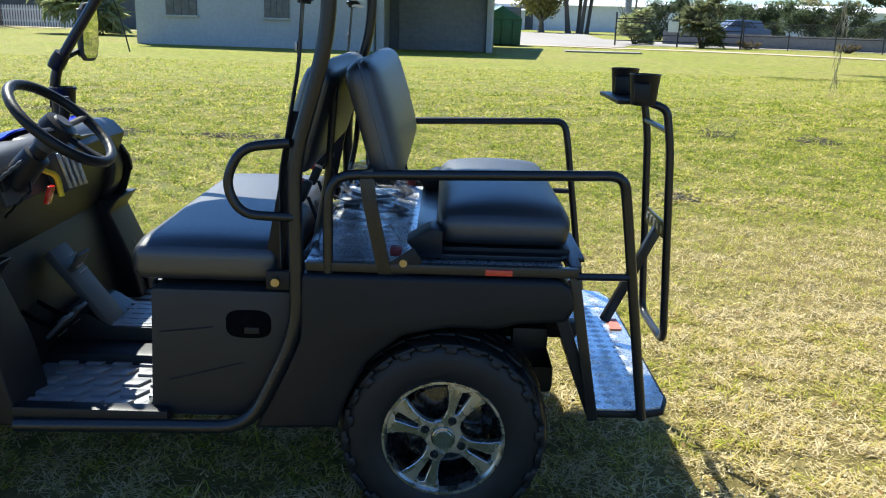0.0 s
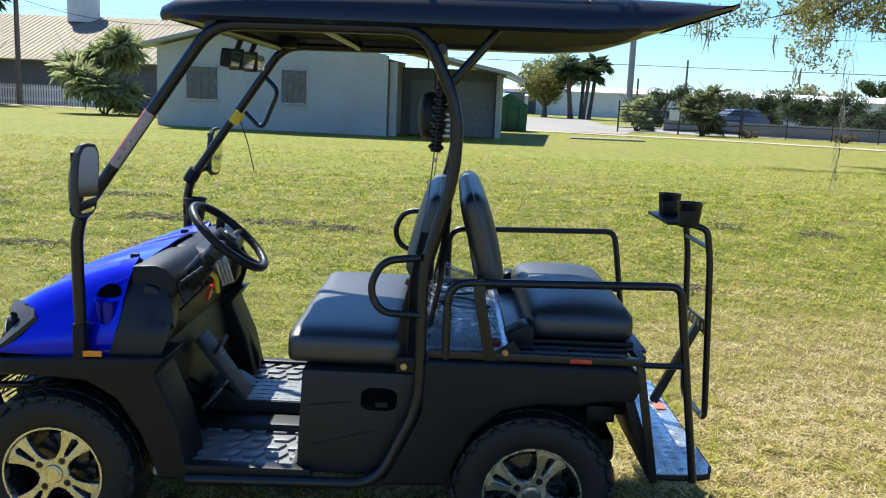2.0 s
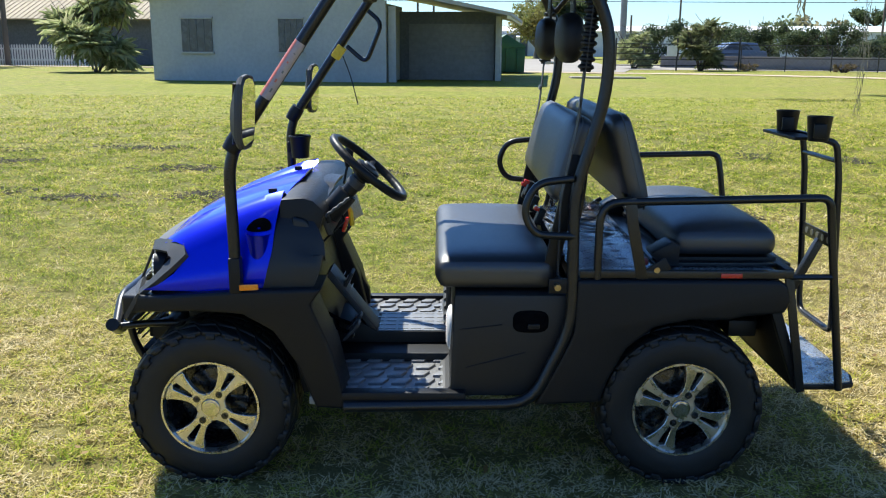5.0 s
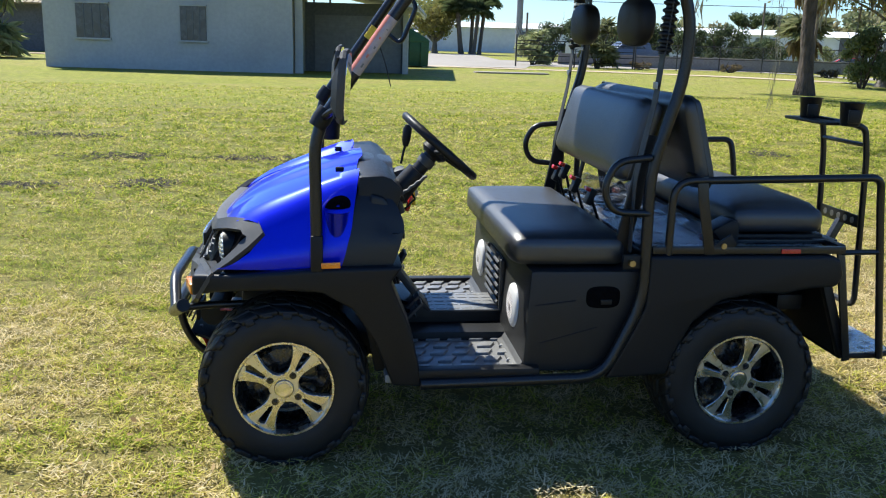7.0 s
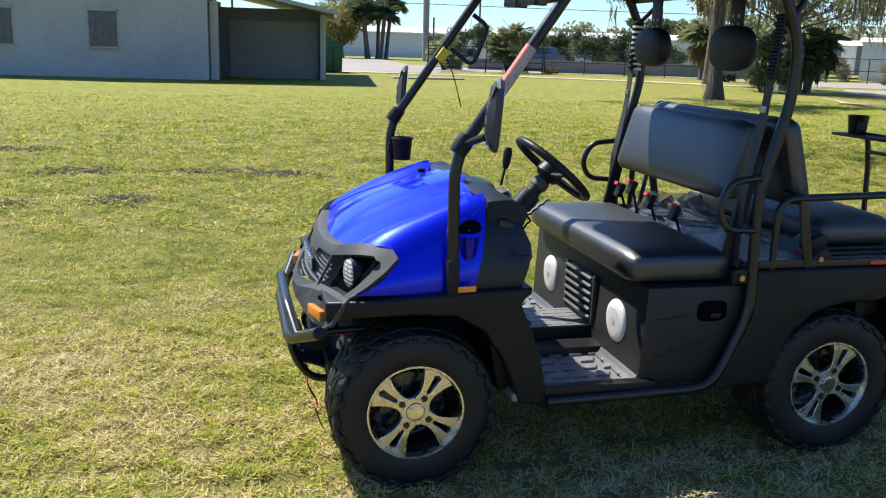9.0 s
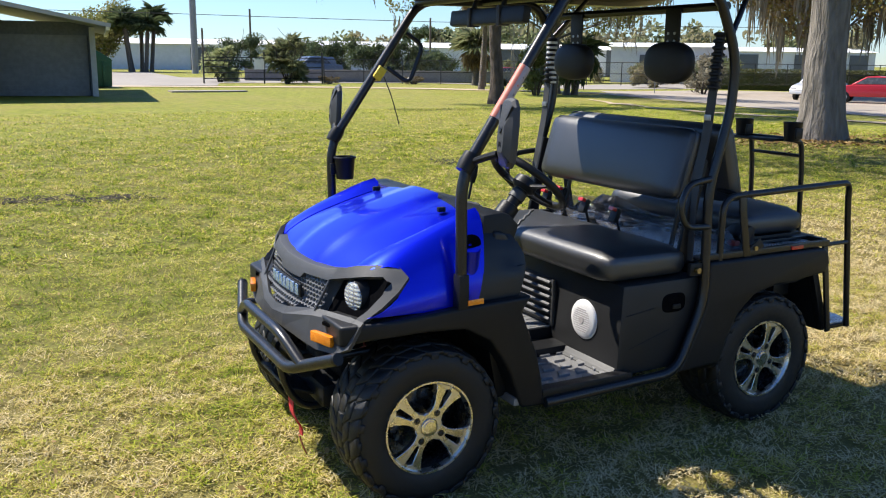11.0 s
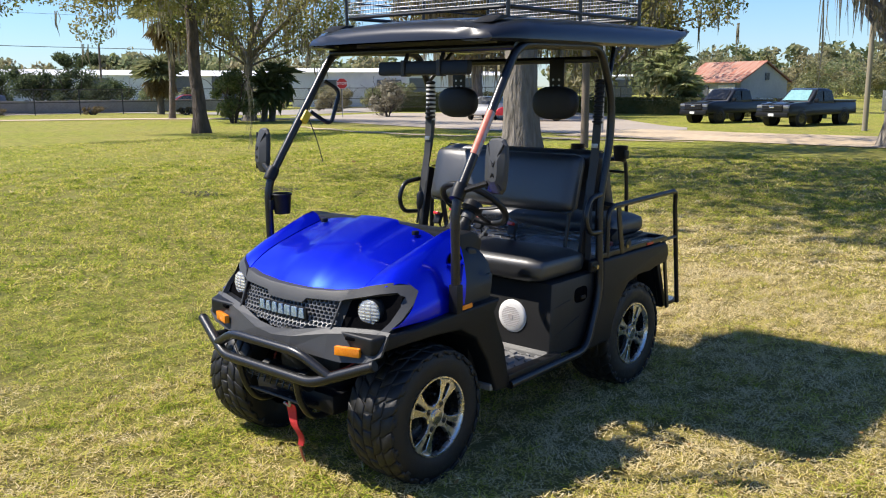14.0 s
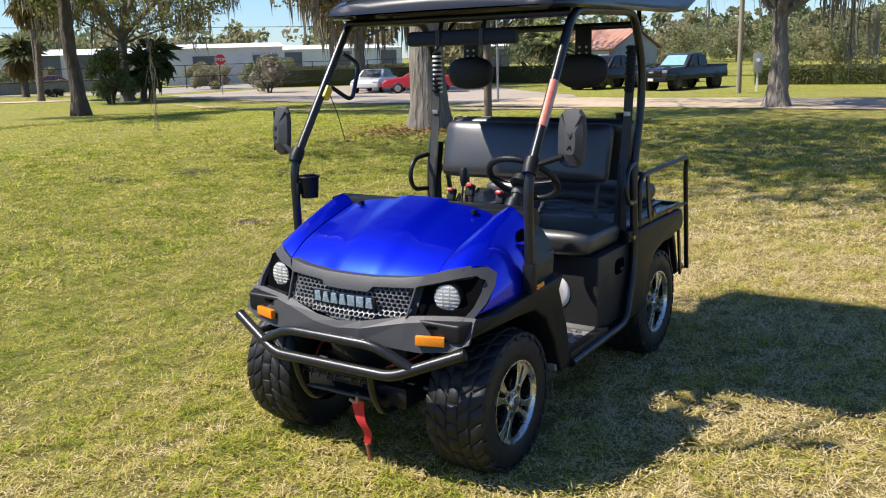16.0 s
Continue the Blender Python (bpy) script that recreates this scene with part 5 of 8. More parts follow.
def sedan(label, at, turn, mat, suv=False):
    ob = thing("parked_car", label, "car", (*at, ground_z(*at)), turn, "parked cars")
    k = 1.18 if suv else 1.0
    part("body", slab_body([(-2.25, 0.35), (2.2, 0.35), (2.28, 0.62), (2.15, 0.95 * k), (1.4, 1.0 * k), (-1.0, 0.98 * k), (-2.05, 0.82 * k), (-2.3, 0.62)], 1.82, 0.05, 0.07), M[mat], ob)
    roof = [(-1.05, 0.96 * k), (1.75 if suv else 1.5, 0.97 * k), (1.55 if suv else 0.95, 1.4 * k), (0.2, 1.45 * k), (-0.3, 1.42 * k)]
    cab = part("cabin", slab_body(roof, 1.66, 0.18, 0.05), M[mat], ob)
    part("windscreen", skin([[(-1.04, -0.68, 1.0 * k), (-1.04, 0.68, 1.0 * k)], [(-0.36, -0.56, 1.38 * k), (-0.36, 0.56, 1.38 * k)]], 0.03), M["pane"], cab, smooth=None)
    for s in (-1, 1):
        part("side_window", skin([[(-0.8, s * 0.828, 1.02 * k), (1.3, s * 0.828, 1.02 * k)], [(-0.28, s * 0.73, 1.36 * k), (0.85, s * 0.73, 1.36 * k)]], 0.02), M["pane"], cab, smooth=None)
        part("headlight", box((-2.2, s * 0.68, 0.66), (0.14, 0.34, 0.12), 0.03), M["steel"], ob)
        part("tail_light", box((2.2, s * 0.68, 0.78), (0.12, 0.34, 0.14), 0.03), M["red_lens"], ob)
    part("bumper", box((-2.25, 0, 0.45), (0.14, 1.7, 0.2), 0.05), M[mat], ob)
    ty, ri = vehicle_wheel(0.32, 0.22)
    for x in (-1.35, 1.35):
        for s in (-1, 1):
            wh = share("wheel", mesh_of("wheel", cyl((0, -0.08, 0), (0, 0.08, 0), 0.16), M["plastic"]), ob, pose(x, s * 0.82, 0.32, 0, 0, 0 if s < 0 else 180))
            share("tyre", ty, wh, Matrix.Identity(4))
            share("rim", ri, wh, Matrix.Identity(4))


pickup("black pickup truck parked on the grass", (45.3, 21.0), -16, "truck_black")
pickup("charcoal pickup truck with a silver-green windscreen shade", (44.0, 16.1), -16, "truck_grey", True)
sedan("red coupe parked across the road", (40.2, 30.9), -60, "car_red")
sedan("white sedan parked across the road", (41.0, 35.0), 20, "car_white")
sedan("grey-blue estate car parked behind the fence", (18.9, 60.2), 6, "car_blue", True)
sedan("bright red car parked far behind the wire fence", (42.6, 72.0), -24, "car_red")


def low_wall():
    """A low grey block wall behind the fence, with a coping."""
    ob = thing("low_wall", "low grey block wall behind the wire fence", "wall", (25.0, 55.6, 0), -26)
    for k in range(9):
        part("wall_panel", box((-10.4 + 2.6 * k, 0, 0.36), (2.5, 0.16, 0.72), 0.01), M["wall_grey"], ob, smooth=None)
        part("pier", box((-11.7 + 2.6 * k, 0, 0.41), (0.24, 0.24, 0.86), 0.01), M["wall_grey"], ob, smooth=None)
    part("coping", box((0, 0, 0.755), (23.6, 0.22, 0.06), 0.01), M["pavement"], ob, smooth=None)


low_wall()


# ---- the golf cart ----
CART = thing("golf_cart", "blue and black four-seat off-road golf cart with canopy", "golf cart", (-0.78, 2.75, 0))


def cp(name, bm, mat, parent=None, label="", smooth=40):
    """A part of the cart; x runs with the place, y from the cart's middle."""
    bmesh.ops.translate(bm, vec=(0.78, 0, 0), verts=bm.verts)
    return part(name, bm, M[mat], parent or CART, label, smooth)


def flipped(bm):
    t = bm.copy()
    bmesh.ops.transform(t, matrix=Matrix.Diagonal((1, -1, 1, 1)), verts=t.verts)
    bmesh.ops.reverse_faces(t, faces=t.faces)
    return t


def both(name, bm, mat, parent=None, label="", smooth=40):
    """The same part on both sides."""
    other = flipped(bm)
    return cp(name, bm, mat, parent, label, smooth), cp(name, other, mat, parent, label, smooth)


# wheels
def cart_wheel(at, spin, right):
    ob = share("wheel", mesh_of("wheel", cyl((0, -0.02, 0), (0, 0.11, 0), 0.06), M["steel"]), CART, pose(at[0] + 0.78, at[1], at[2], 0, 0, 180 if right else 0))
    R, W = 0.279, 0.25
    if "tyre" not in WHEEL:
        bm = lathe([(0.05, 0.161), (0.02, 0.174), (0.0, 0.198), (0.0, 0.228), (0.02, 0.252), (0.08, 0.274), (0.2, 0.2815), (0.5, 0.2835), (0.8, 0.2815), (0.92, 0.274), (0.98, 0.252), (1, 0.228), (1, 0.198), (0.95, 0.161)],
                   (0, -W / 2, 0), (0, W / 2, 0), 56, caps=False)
        tread = bmesh.new()
        for k in range(26):
            a = k * math.tau / 26
            for row, (y, dy, ln, sk) in enumerate(((-0.098, 0.048, 0.059, 0), (-0.049, 0.046, 0.059, 0), (0.0, 0.045, 0.059, 0), (0.049, 0.046, 0.059, 0), (0.098, 0.048, 0.059, 0))):
                aa = a + (abs(y) * 0.72 + 0.012 * (row % 2)) / 0.28
                rr = 0.2785 if abs(y) < 0.09 else 0.2705
                m = Matrix.Rotation(aa, 4, "Y") @ Matrix.Translation((0, y, rr)) @ Matrix.Rotation(sk, 4, "Z") @ Matrix.Rotation(-0.20 * (abs(y) > 0.09) * (1 if y > 0 else -1), 4, "X")
                sh = 0.36 * dy * (0 if abs(y) < 0.01 else 1 if y > 0 else -1)
                tmp = prism([(-ln / 2 - sh, -dy / 2), (ln / 2 - sh, -dy / 2), (ln / 2 + sh, dy / 2), (-ln / 2 + sh, dy / 2)], -0.008, 0.008, "z", 0.0025, seg=1)
                merge(tread, tmp, m)
            # side lugs wrap over the shoulder, long and short in turn
            for side in (-1, 1):
                long = 0.022 if k % 2 else 0.014
                tmp = box((0, 0, 0), (0.030, 0.005, long), 0.002, seg=1)
                merge(tread, tmp, Matrix.Rotation(a + 0.30, 4, "Y") @ Matrix.Translation((0, side * 0.1220, 0.270 - long / 2)) @ Matrix.Rotation(side * 0.22, 4, "X"))
        WHEEL["tyre"] = mesh_of("tyre", bm, M["rubber"], 50)
        WHEEL["tread"] = mesh_of("tread", tread, M["rubber"], 50)
        # machined lip, dark barrel, four wide slotted spokes
        WHEEL["lip"] = mesh_of("lip", lathe([(0, 0.1665), (0, 0.1735), (0.5, 0.1735), (1, 0.168), (1, 0.158), (0.3, 0.1625), (0, 0.1665)], (0, -0.122, 0), (0, -0.095, 0), 64, caps=False), M["alloy"])
        b = lathe([(0, 0.158), (0.5, 0.148), (1, 0.145)], (0, -0.10, 0), (0, 0.02, 0), 48, caps=False)
        lathe([(0, 0.146), (1, 0.03)], (0, 0.02, 0), (0, 0.03, 0), 32, b, False)
        WHEEL["barrel"] = mesh_of("barrel", b, M["rim_black"])
        bm = bmesh.new()
        arm = [(0.040, 0.0), (0.042, 0.030), (0.062, 0.0255), (0.080, 0.027), (0.10, 0.033), (0.125, 0.045), (0.148, 0.060), (0.159, 0.036), (0.1635, 0.0), (0.152, 0.0), (0.146, 0.0135), (0.084, 0.0065), (0.075, 0.0)]
        for side in (-1, 1):
            prism([(side * w, r) for r, w in arm], -0.112, -0.088, bevel=0.0015, bm=bm, seg=1)
        WHEEL["spoke"] = mesh_of("spoke", bm, M["alloy"])
        b = lathe([(0, 0.001), (0.02, 0.024), (0.10, 0.0245), (0.12, 0.031), (0.3, 0.033), (1, 0.040)], (0, -0.121, 0), (0, -0.085, 0), 28)
        WHEEL["cap"] = mesh_of("hub_cap", b, M["chrome"])
        WHEEL["centre"] = mesh_of("hub_ring", lathe([(0, 0.034), (0.0, 0.050), (0.3, 0.054), (1, 0.053)], (0, -0.1115, 0), (0, -0.094, 0), 36, caps=False), M["alloy"])
        b = lathe([(0, 0.004), (0.3, 0.008), (1, 0.009)], (0, -0.118, 0), (0, -0.09, 0), 6)
        lathe([(0, 0.0125), (1, 0.0125)], (0, -0.1125, 0), (0, -0.1, 0), 18, b)
        WHEEL["lug"] = mesh_of("lug_nut", b, M["rim_black"])
        b = lathe([(0, 0.05), (0.1, 0.11), (1, 0.11)], (0, -0.03, 0), (0, 0.05, 0), 30)
        box((0.07, -0.045, 0.05), (0.07, 0.05, 0.06), 0.01, None, b)
        WHEEL["drum"] = mesh_of("brake_drum", b, M["rim_black"])
    share("tyre", WHEEL["tyre"], ob, Matrix.Identity(4))
    tagged(share("tread", WHEEL["tread"], ob, Matrix.Identity(4)), "chunky tread blocks", kind="stuff")
    turn = Matrix.Rotation(radians(spin), 4, "Y") @ Matrix.Diagonal((0.965, 1, 0.965, 1))
    share("barrel", WHEEL["barrel"], ob, Matrix.Diagonal((0.965, 1, 0.965, 1)))
    share("drum", WHEEL["drum"], ob, Matrix.Identity(4))
    share("lip", WHEEL["lip"], ob, Matrix.Diagonal((0.965, 1, 0.965, 1)))["label"] = "machined alloy lip"
    for k in range(4):
        m = turn @ Matrix.Rotation(k * math.tau / 4, 4, "Y")
        share("spoke", WHEEL["spoke"], ob, m)["label"] = "machined alloy slotted spoke"
        share("lug_nut", WHEEL["lug"], ob, m @ Matrix.Translation((0, 0, 0.057)))
    share("hub_ring", WHEEL["centre"], ob, turn)
    share("hub_cap", WHEEL["cap"], ob, turn)["label"] = "chrome hub cap"
    tagged(ob, "knobby tyre on slotted alloy rim")


WHEEL = {}
FX, RX, HZ = -1.587, 0.016, 0.273
for x, y, spin, right in ((FX, -0.466, 33, False), (RX, -0.466, 25, False), (FX, 0.466, 10, True), (RX, 0.466, 50, True)):
    cart_wheel((x, y, HZ), spin, right)

# chassis and running gear
cp("chassis", box((-0.75, 0, 0.31), (2.2, 0.5, 0.09), 0.02), "plastic")
cp("front_frame", box((-1.58, 0, 0.42), (0.36, 0.40, 0.2), 0.03), "rubber")
both("lower_arm", pipe([(-1.50, -0.14, 0.285), (-1.585, -0.40, 0.245), (-1.70, -0.14, 0.285)], 0.013, 0.02, 8), "tube")
both("tie_rod", pipe([(-1.735, -0.10, 0.335), (-1.715, -0.40, 0.300)], 0.008, seg=8), "steel")
both("brake_line", pipe([(-1.66, -0.18, 0.50), (-1.69, -0.30, 0.42), (-1.67, -0.36, 0.33)], 0.005, 0.06, 6), "dull_red", label="thin red brake hose")
cp("rear_motor", box((0.01, 0, 0.40), (0.28, 0.42, 0.26), 0.05), "plastic")
cp("rear_tub", box((0.0, 0, 0.66), (0.62, 0.76, 0.14), 0.02), "plastic")
for x in (FX, RX):
    cp("axle", cyl((x, -0.42, HZ), (x, 0.42, HZ), 0.03), "steel")
both("spring", pipe([(-1.60 + 0.035 * math.cos(k * 0.9), -0.30 + 0.035 * math.sin(k * 0.9), 0.33 + k * 0.006) for k in range(44)], 0.006, 0, 6, n=1), "dull_red", label="red coil spring")
both("trailing_arm", pipe([(-1.3, -0.3, 0.30), (-1.58, -0.36, 0.29)], 0.02), "plastic")
both("rear_arm", box((0.22, -0.3, 0.50), (0.36, 0.05, 0.05), 0.01), "plastic")

# tubes of the canopy frame
def side_tube():
    return pipe([(-1.475, -0.59, 0.70), (-1.482, -0.59, 1.135), (-1.05, -0.575, 1.765), (-0.40, -0.585, 1.772), (-0.285, -0.588, 1.53), (-0.290, -0.588, 1.33), (-0.378, -0.588, 1.02),
                 (-0.372, -0.60, 0.58), (-0.50, -0.61, 0.305), (-1.13, -0.61, 0.292)], 0.0195, 0.085, 12)


both("frame_tube", side_tube(), "tube")
cp("front_crossbar", pipe([(-1.06, -0.575, 1.755), (-1.06, 0.575, 1.755)], 0.017), "tube")
cp("rear_crossbar", pipe([(-0.345, -0.585, 1.715), (-0.345, 0.585, 1.715)], 0.017), "tube")
cp("roof_bar", pipe([(-0.72, -0.57, 1.768), (-0.72, 0.57, 1.768)], 0.014), "tube")
both("roof_strut", pipe([(-0.31, -0.585, 1.62), (-0.16, -0.52, 1.80)], 0.011), "tube")
both("roof_clamp", box((-1.02, -0.5, 1.775), (0.07, 0.07, 0.05), 0.01), "plastic")
both("pillar_foot", box((-1.476, -0.590, 0.745), (0.040, 0.046, 0.12), 0.008), "plastic")

# canopy
def canopy():
    xs = [-1.235, -1.215, -1.15, -1.0, -0.7, -0.3, 0.1, 0.3, 0.44, 0.535, 0.565]
    rows = []
    for i, x in enumerate(xs):
        k = (x + 1.235) / 1.76
        low = 1.772 + 0.008 * k + (0.088 * max(0, (x - 0.22) / 0.305) ** 1.3)
        top = [1.795, 1.825, 1.852, 1.875, 1.886, 1.890, 1.892, 1.893, 1.892, 1.888, 1.882][i]
        w = [0.50, 0.565, 0.605, 0.618, 0.622, 0.622, 0.622, 0.620, 0.612, 0.585, 0.54][i]
        h = top - low
        half = [(0.0, top + 0.022), (w * 0.4, top + 0.018), (w * 0.62, top + 0.012), (w * 0.80, top + 0.004), (w * 0.90, top - 0.006), (w * 0.965, low + h * 0.72), (w, low + h * 0.35), (w, low + 0.012), (w - 0.015, low),
                (w - 0.06, low + 0.004), (w - 0.10, low + h * 0.45), (w * 0.5, low + h * 0.62), (0, low + h * 0.65)]
        rows.append([(x, y, z) for y, z in half] + [(x, -y, z) for y, z in half[-2:0:-1]])
    bm = skin(rows, closed=True)
    bm.verts.ensure_lookup_table()
    n = len(rows[0])
    bm.faces.new([bm.verts[i] for i in range(n)][::-1])
    bm.faces.new([bm.verts[len(bm.verts) - n + i] for i in range(n)])
    return bm


ROOF = cp("canopy", canopy(), "roof", label="gloss black moulded canopy", smooth=35)
rows = []
for x, w, low, h in ((-1.19, 0.50, 1.778, 0.050), (-1.0, 0.545, 1.780, 0.095), (-0.5, 0.55, 1.782, 0.100), (0.1, 0.55, 1.784, 0.100), (0.40, 0.54, 1.822, 0.065)):
    rows.append([(x, y * w, low + h * (0.22 + 0.25 * (1 - abs(y)))) for y in (-1, -0.85, -0.5, 0, 0.5, 0.85, 1)])
cp("canopy_liner", skin(rows, 0.006), "liner", ROOF, "matt black canopy underside")
both("canopy_scoop", prism([(-1.17, 1.852), (-1.06, 1.874), (-1.04, 1.886), (-1.10, 1.884)], -0.53, -0.42, bevel=0.004), "plastic", ROOF, "black front vent")
for y in (-0.3, 0.0, 0.3):
    cp("canopy_rib", box((-0.3, y, 1.895), (1.2, 0.05, 0.03), 0.012), "roof", ROOF)

# basket on the canopy
def basket():
    fr = cp("roof_basket", pipe([(-1.02, -0.5, 1.925), (0.12, -0.5, 1.925), (0.12, 0.5, 1.925), (-1.02, 0.5, 1.925)], 0.009, 0.05, 8, closed=True), "tube", label="black wire roof basket")
    cp("basket_rim", pipe([(-1.02, -0.5, 2.12), (0.12, -0.5, 2.12), (0.12, 0.5, 2.12), (-1.02, 0.5, 2.12)], 0.011, 0.05, 8, closed=True), "tube", fr)
    for x in (-1.02, -0.45, 0.12):
        for y in (-0.5, 0.5):
            cp("basket_post", pipe([(x, y, 1.885), (x, y, 2.12)], 0.009, seg=8), "tube", fr)
    bm = bmesh.new()
    for k in range(56):
        y = -0.49 + k * 0.98 / 55
        pipe([(-1.02, y, 1.93), (-1.02, y, 2.115)], 0.0022, seg=4, bm=bm)
        pipe([(0.12, y, 1.93), (0.12, y, 2.115)], 0.0022, seg=4, bm=bm)
    for k in range(10):
        z = 1.94 + k * 0.0185
        for x in (-1.02, 0.12):
            pipe([(x, -0.49, z), (x, 0.49, z)], 0.0022, seg=4, bm=bm)
    tagged(cp("basket_mesh", bm, "steel", fr, "bright wire mesh"), kind="stuff")
    for y in (-0.5, 0.5):
        cp("basket_rail", pipe([(-1.02, y, 2.0), (0.12, y, 2.0)], 0.005, seg=6), "tube", fr)


basket()


# hood
HOOD_CURVE = np.polyfit(np.array([-1.86, -1.84, -1.81, -1.77, -1.70, -1.60, -1.50, -1.40, -1.33, -1.22, -1.1]) + 1.5, [0.728, 0.758, 0.792, 0.826, 0.872, 0.921, 0.958, 0.986, 1.003, 1.026, 1.04], 5)


def top_z(x):
    return float(np.polyval(HOOD_CURVE, x + 1.5))


CREST = {6: -0.004, 7: -0.012, 8: 0.004, 9: 0.027, 10: 0.024, 11: 0.017, 12: 0.010, 13: 0.004}


def hood_lines(front, rear, n, lift=0.0, crest=1.0, drop=0.0):
    """Lines of the hood's half section, from the middle to the side's foot."""
    lines = []
    top = [(0.0, 0.0), (0.07, 0.001), (0.118, 0.004), (0.138, 0.014), (0.20, 0.016), (0.27, 0.022), (0.33, 0.028), (0.365, 0.030), (0.40, 0.030), (0.435, 0.036), (0.466, 0.049), (0.494, 0.070), (0.517, 0.099), (0.535, 0.136), (0.547, 0.178)]
    side = [(0.556, 0.80), (0.562, 0.56), (0.565, 0.32), (0.566, 0.14), (0.566, 0.0)]
    along = [0.0, 0.05, 0.10, 0.14, 0.20, 0.26, 0.33, 0.39, 0.46, 0.51, 0.56, 0.61, 0.66, 0.70, 0.73, 0.77, 0.83, 0.89, 0.95, 1.0]
    count = len(top) + len(side)
    for j in range(count):
        f, r = front(along[j]), rear(along[j])
        line = []
        for i in range(n):
            x = f + (r - f) * i / (n - 1)
            narrow = 1 - 0.045 * max(0, (-1.55 - x) / 0.3) ** 1.5
            if j < len(top):
                y, d = top[j]
                d = min(d, 0.04) * (0.6 + 0.4 * min(1, (x + 1.86) / 0.3)) + max(0, d - 0.04) * min(1.0, max(0.3, (top_z(x) - 0.70) / 0.27))
                rise = crest * CREST.get(j, 0.0) * min(1.0, max(0.0, (x + 1.80) / 0.40))
                line.append((x, -y * narrow, top_z(x) - d + lift + rise - drop * max(0.0, x + 1.335)))
            else:
                y, s = side[j - len(top)]
                foot = 0.675
                line.append((x, -y * narrow, foot + s * (top_z(x) - 0.04 - 0.138 * min(1.0, max(0.3, (top_z(x) - 0.70) / 0.27)) - foot) + lift))
        lines.append(line)
    return lines


def steps(xs, ys):
    return lambda v: float(np.interp(v, xs, ys))


front = steps([0, 0.3, 0.45, 0.55, 0.62, 0.667, 0.74, 0.87, 1.0], [-1.835, -1.822, -1.80, -1.75, -1.69, -1.66, -1.675, -1.74, -1.80])
rear = steps([0, 0.1, 0.14, 0.39, 0.46, 0.58, 0.66, 0.73, 0.83, 1.0], [-1.315, -1.315, -1.33, -1.35, -1.335, -1.34, -1.35, -1.362, -1.378, -1.40])
lines = hood_lines(front, rear, 24)
HOOD = cp("hood", skin([[(x, -y, z) for x, y, z in ln] for ln in lines[7:0:-1]] + lines[:8], 0.006), "blue", label="glossy metallic blue hood", smooth=50)
both("side_panel", skin([[(x, y, z + 0.005) for x, y, z in ln] for ln in [[(x, y - 0.004, z - 0.003) for x, y, z in lines[7]]] + lines[8:]], 0.006), "blue", label="glossy metallic blue side panel", smooth=50)
for y in (-0.30, 0.28):
    cp("hood_clip", box((-1.40, y, 0.975), (0.03, 0.018, 0.018), 0.004), "plastic", HOOD)
both("hood_vent", box((-1.58, -0.10, 0.914), (0.06, 0.03, 0.004), 0.001, Matrix.Rotation(-0.45, 4, "Y")), "blue", HOOD)
pk = both("side_pocket", lathe([(0, 0.030), (0.15, 0.036), (0.9, 0.040), (1, 0.044), (0.97, 0.039), (0.3, 0.034)], (-1.410, -0.518, 0.775), (-1.410, -0.524, 0.872), 24, caps=False), "blue", label="blue cup pocket in the side panel")


def panel_y(x, z):
    """How far out the side panel stands at that place."""
    drop = top_z(x) - z
    return float(np.interp(drop, [0.009, 0.025, 0.053, 0.089, 0.132, 0.178, 0.30], [0.435, 0.466, 0.494, 0.517, 0.535, 0.547, 0.566]))


# Near-black patch on the panel paints the shade inside the pocket's mouth.
rows = []
for i in range(7):
    r = 0.15 + 0.85 * i / 6
    rows.append([])
    for k in range(24):
        a = k * math.tau / 24
        x, z = -1.408 + r * (0.040 * math.cos(a) + 0.012 * math.sin(a)), 0.880 + r * (0.034 if math.sin(a) > 0 else 0.010) * math.sin(a)
        rows[-1].append((x, -panel_y(x, z) - 0.005, z + 0.006))
both("mouth_shade", skin(rows, closed=True), "hollow", label="dark patch painted as the shaded mouth of the cup pocket")

# cowl behind the hood, dashboard, pods
lines = hood_lines(steps([0, 0.2, 0.7, 1.0], [-1.36, -1.36, -1.36, -1.44]), steps([0, 0.35, 0.46, 0.51, 0.56, 0.61, 0.66, 0.70, 0.73, 0.77, 0.83, 0.89, 0.95, 1.0], [-1.20, -1.21, -1.25, -1.272, -1.258, -1.236, -1.21, -1.192, -1.188, -1.194, -1.204, -1.218, -1.232, -1.25]), 6, -0.012, 0.25, 0.30)
full = [[(x, -y, z) for x, y, z in ln] for ln in lines[:0:-1]] + lines
COWL = cp("cowl", skin(full, 0.012), "cowl", label="matt black cowl and leg shields", smooth=45)
DASH = cp("dashboard", prism([(-1.26, 0.985), (-1.23, 0.975), (-1.19, 0.935), (-1.24, 0.80), (-1.28, 0.66), (-1.36, 0.66), (-1.34, 0.98)], -0.50, 0.50, bevel=0.012), "plastic")
cp("dash_panel", box((-1.205, -0.28, 0.90), (0.02, 0.30, 0.12), 0.008, Matrix.Rotation(-0.32, 4, "Y")), "grey_plastic", DASH)
both("dash_pod", prism([(-1.30, 0.925), (-1.255, 0.915), (-1.218, 0.865), (-1.208, 0.81), (-1.218, 0.755), (-1.262, 0.68), (-1.33, 0.68)], -0.515, -0.42, bevel=0.014, seg=3), "cowl", DASH)
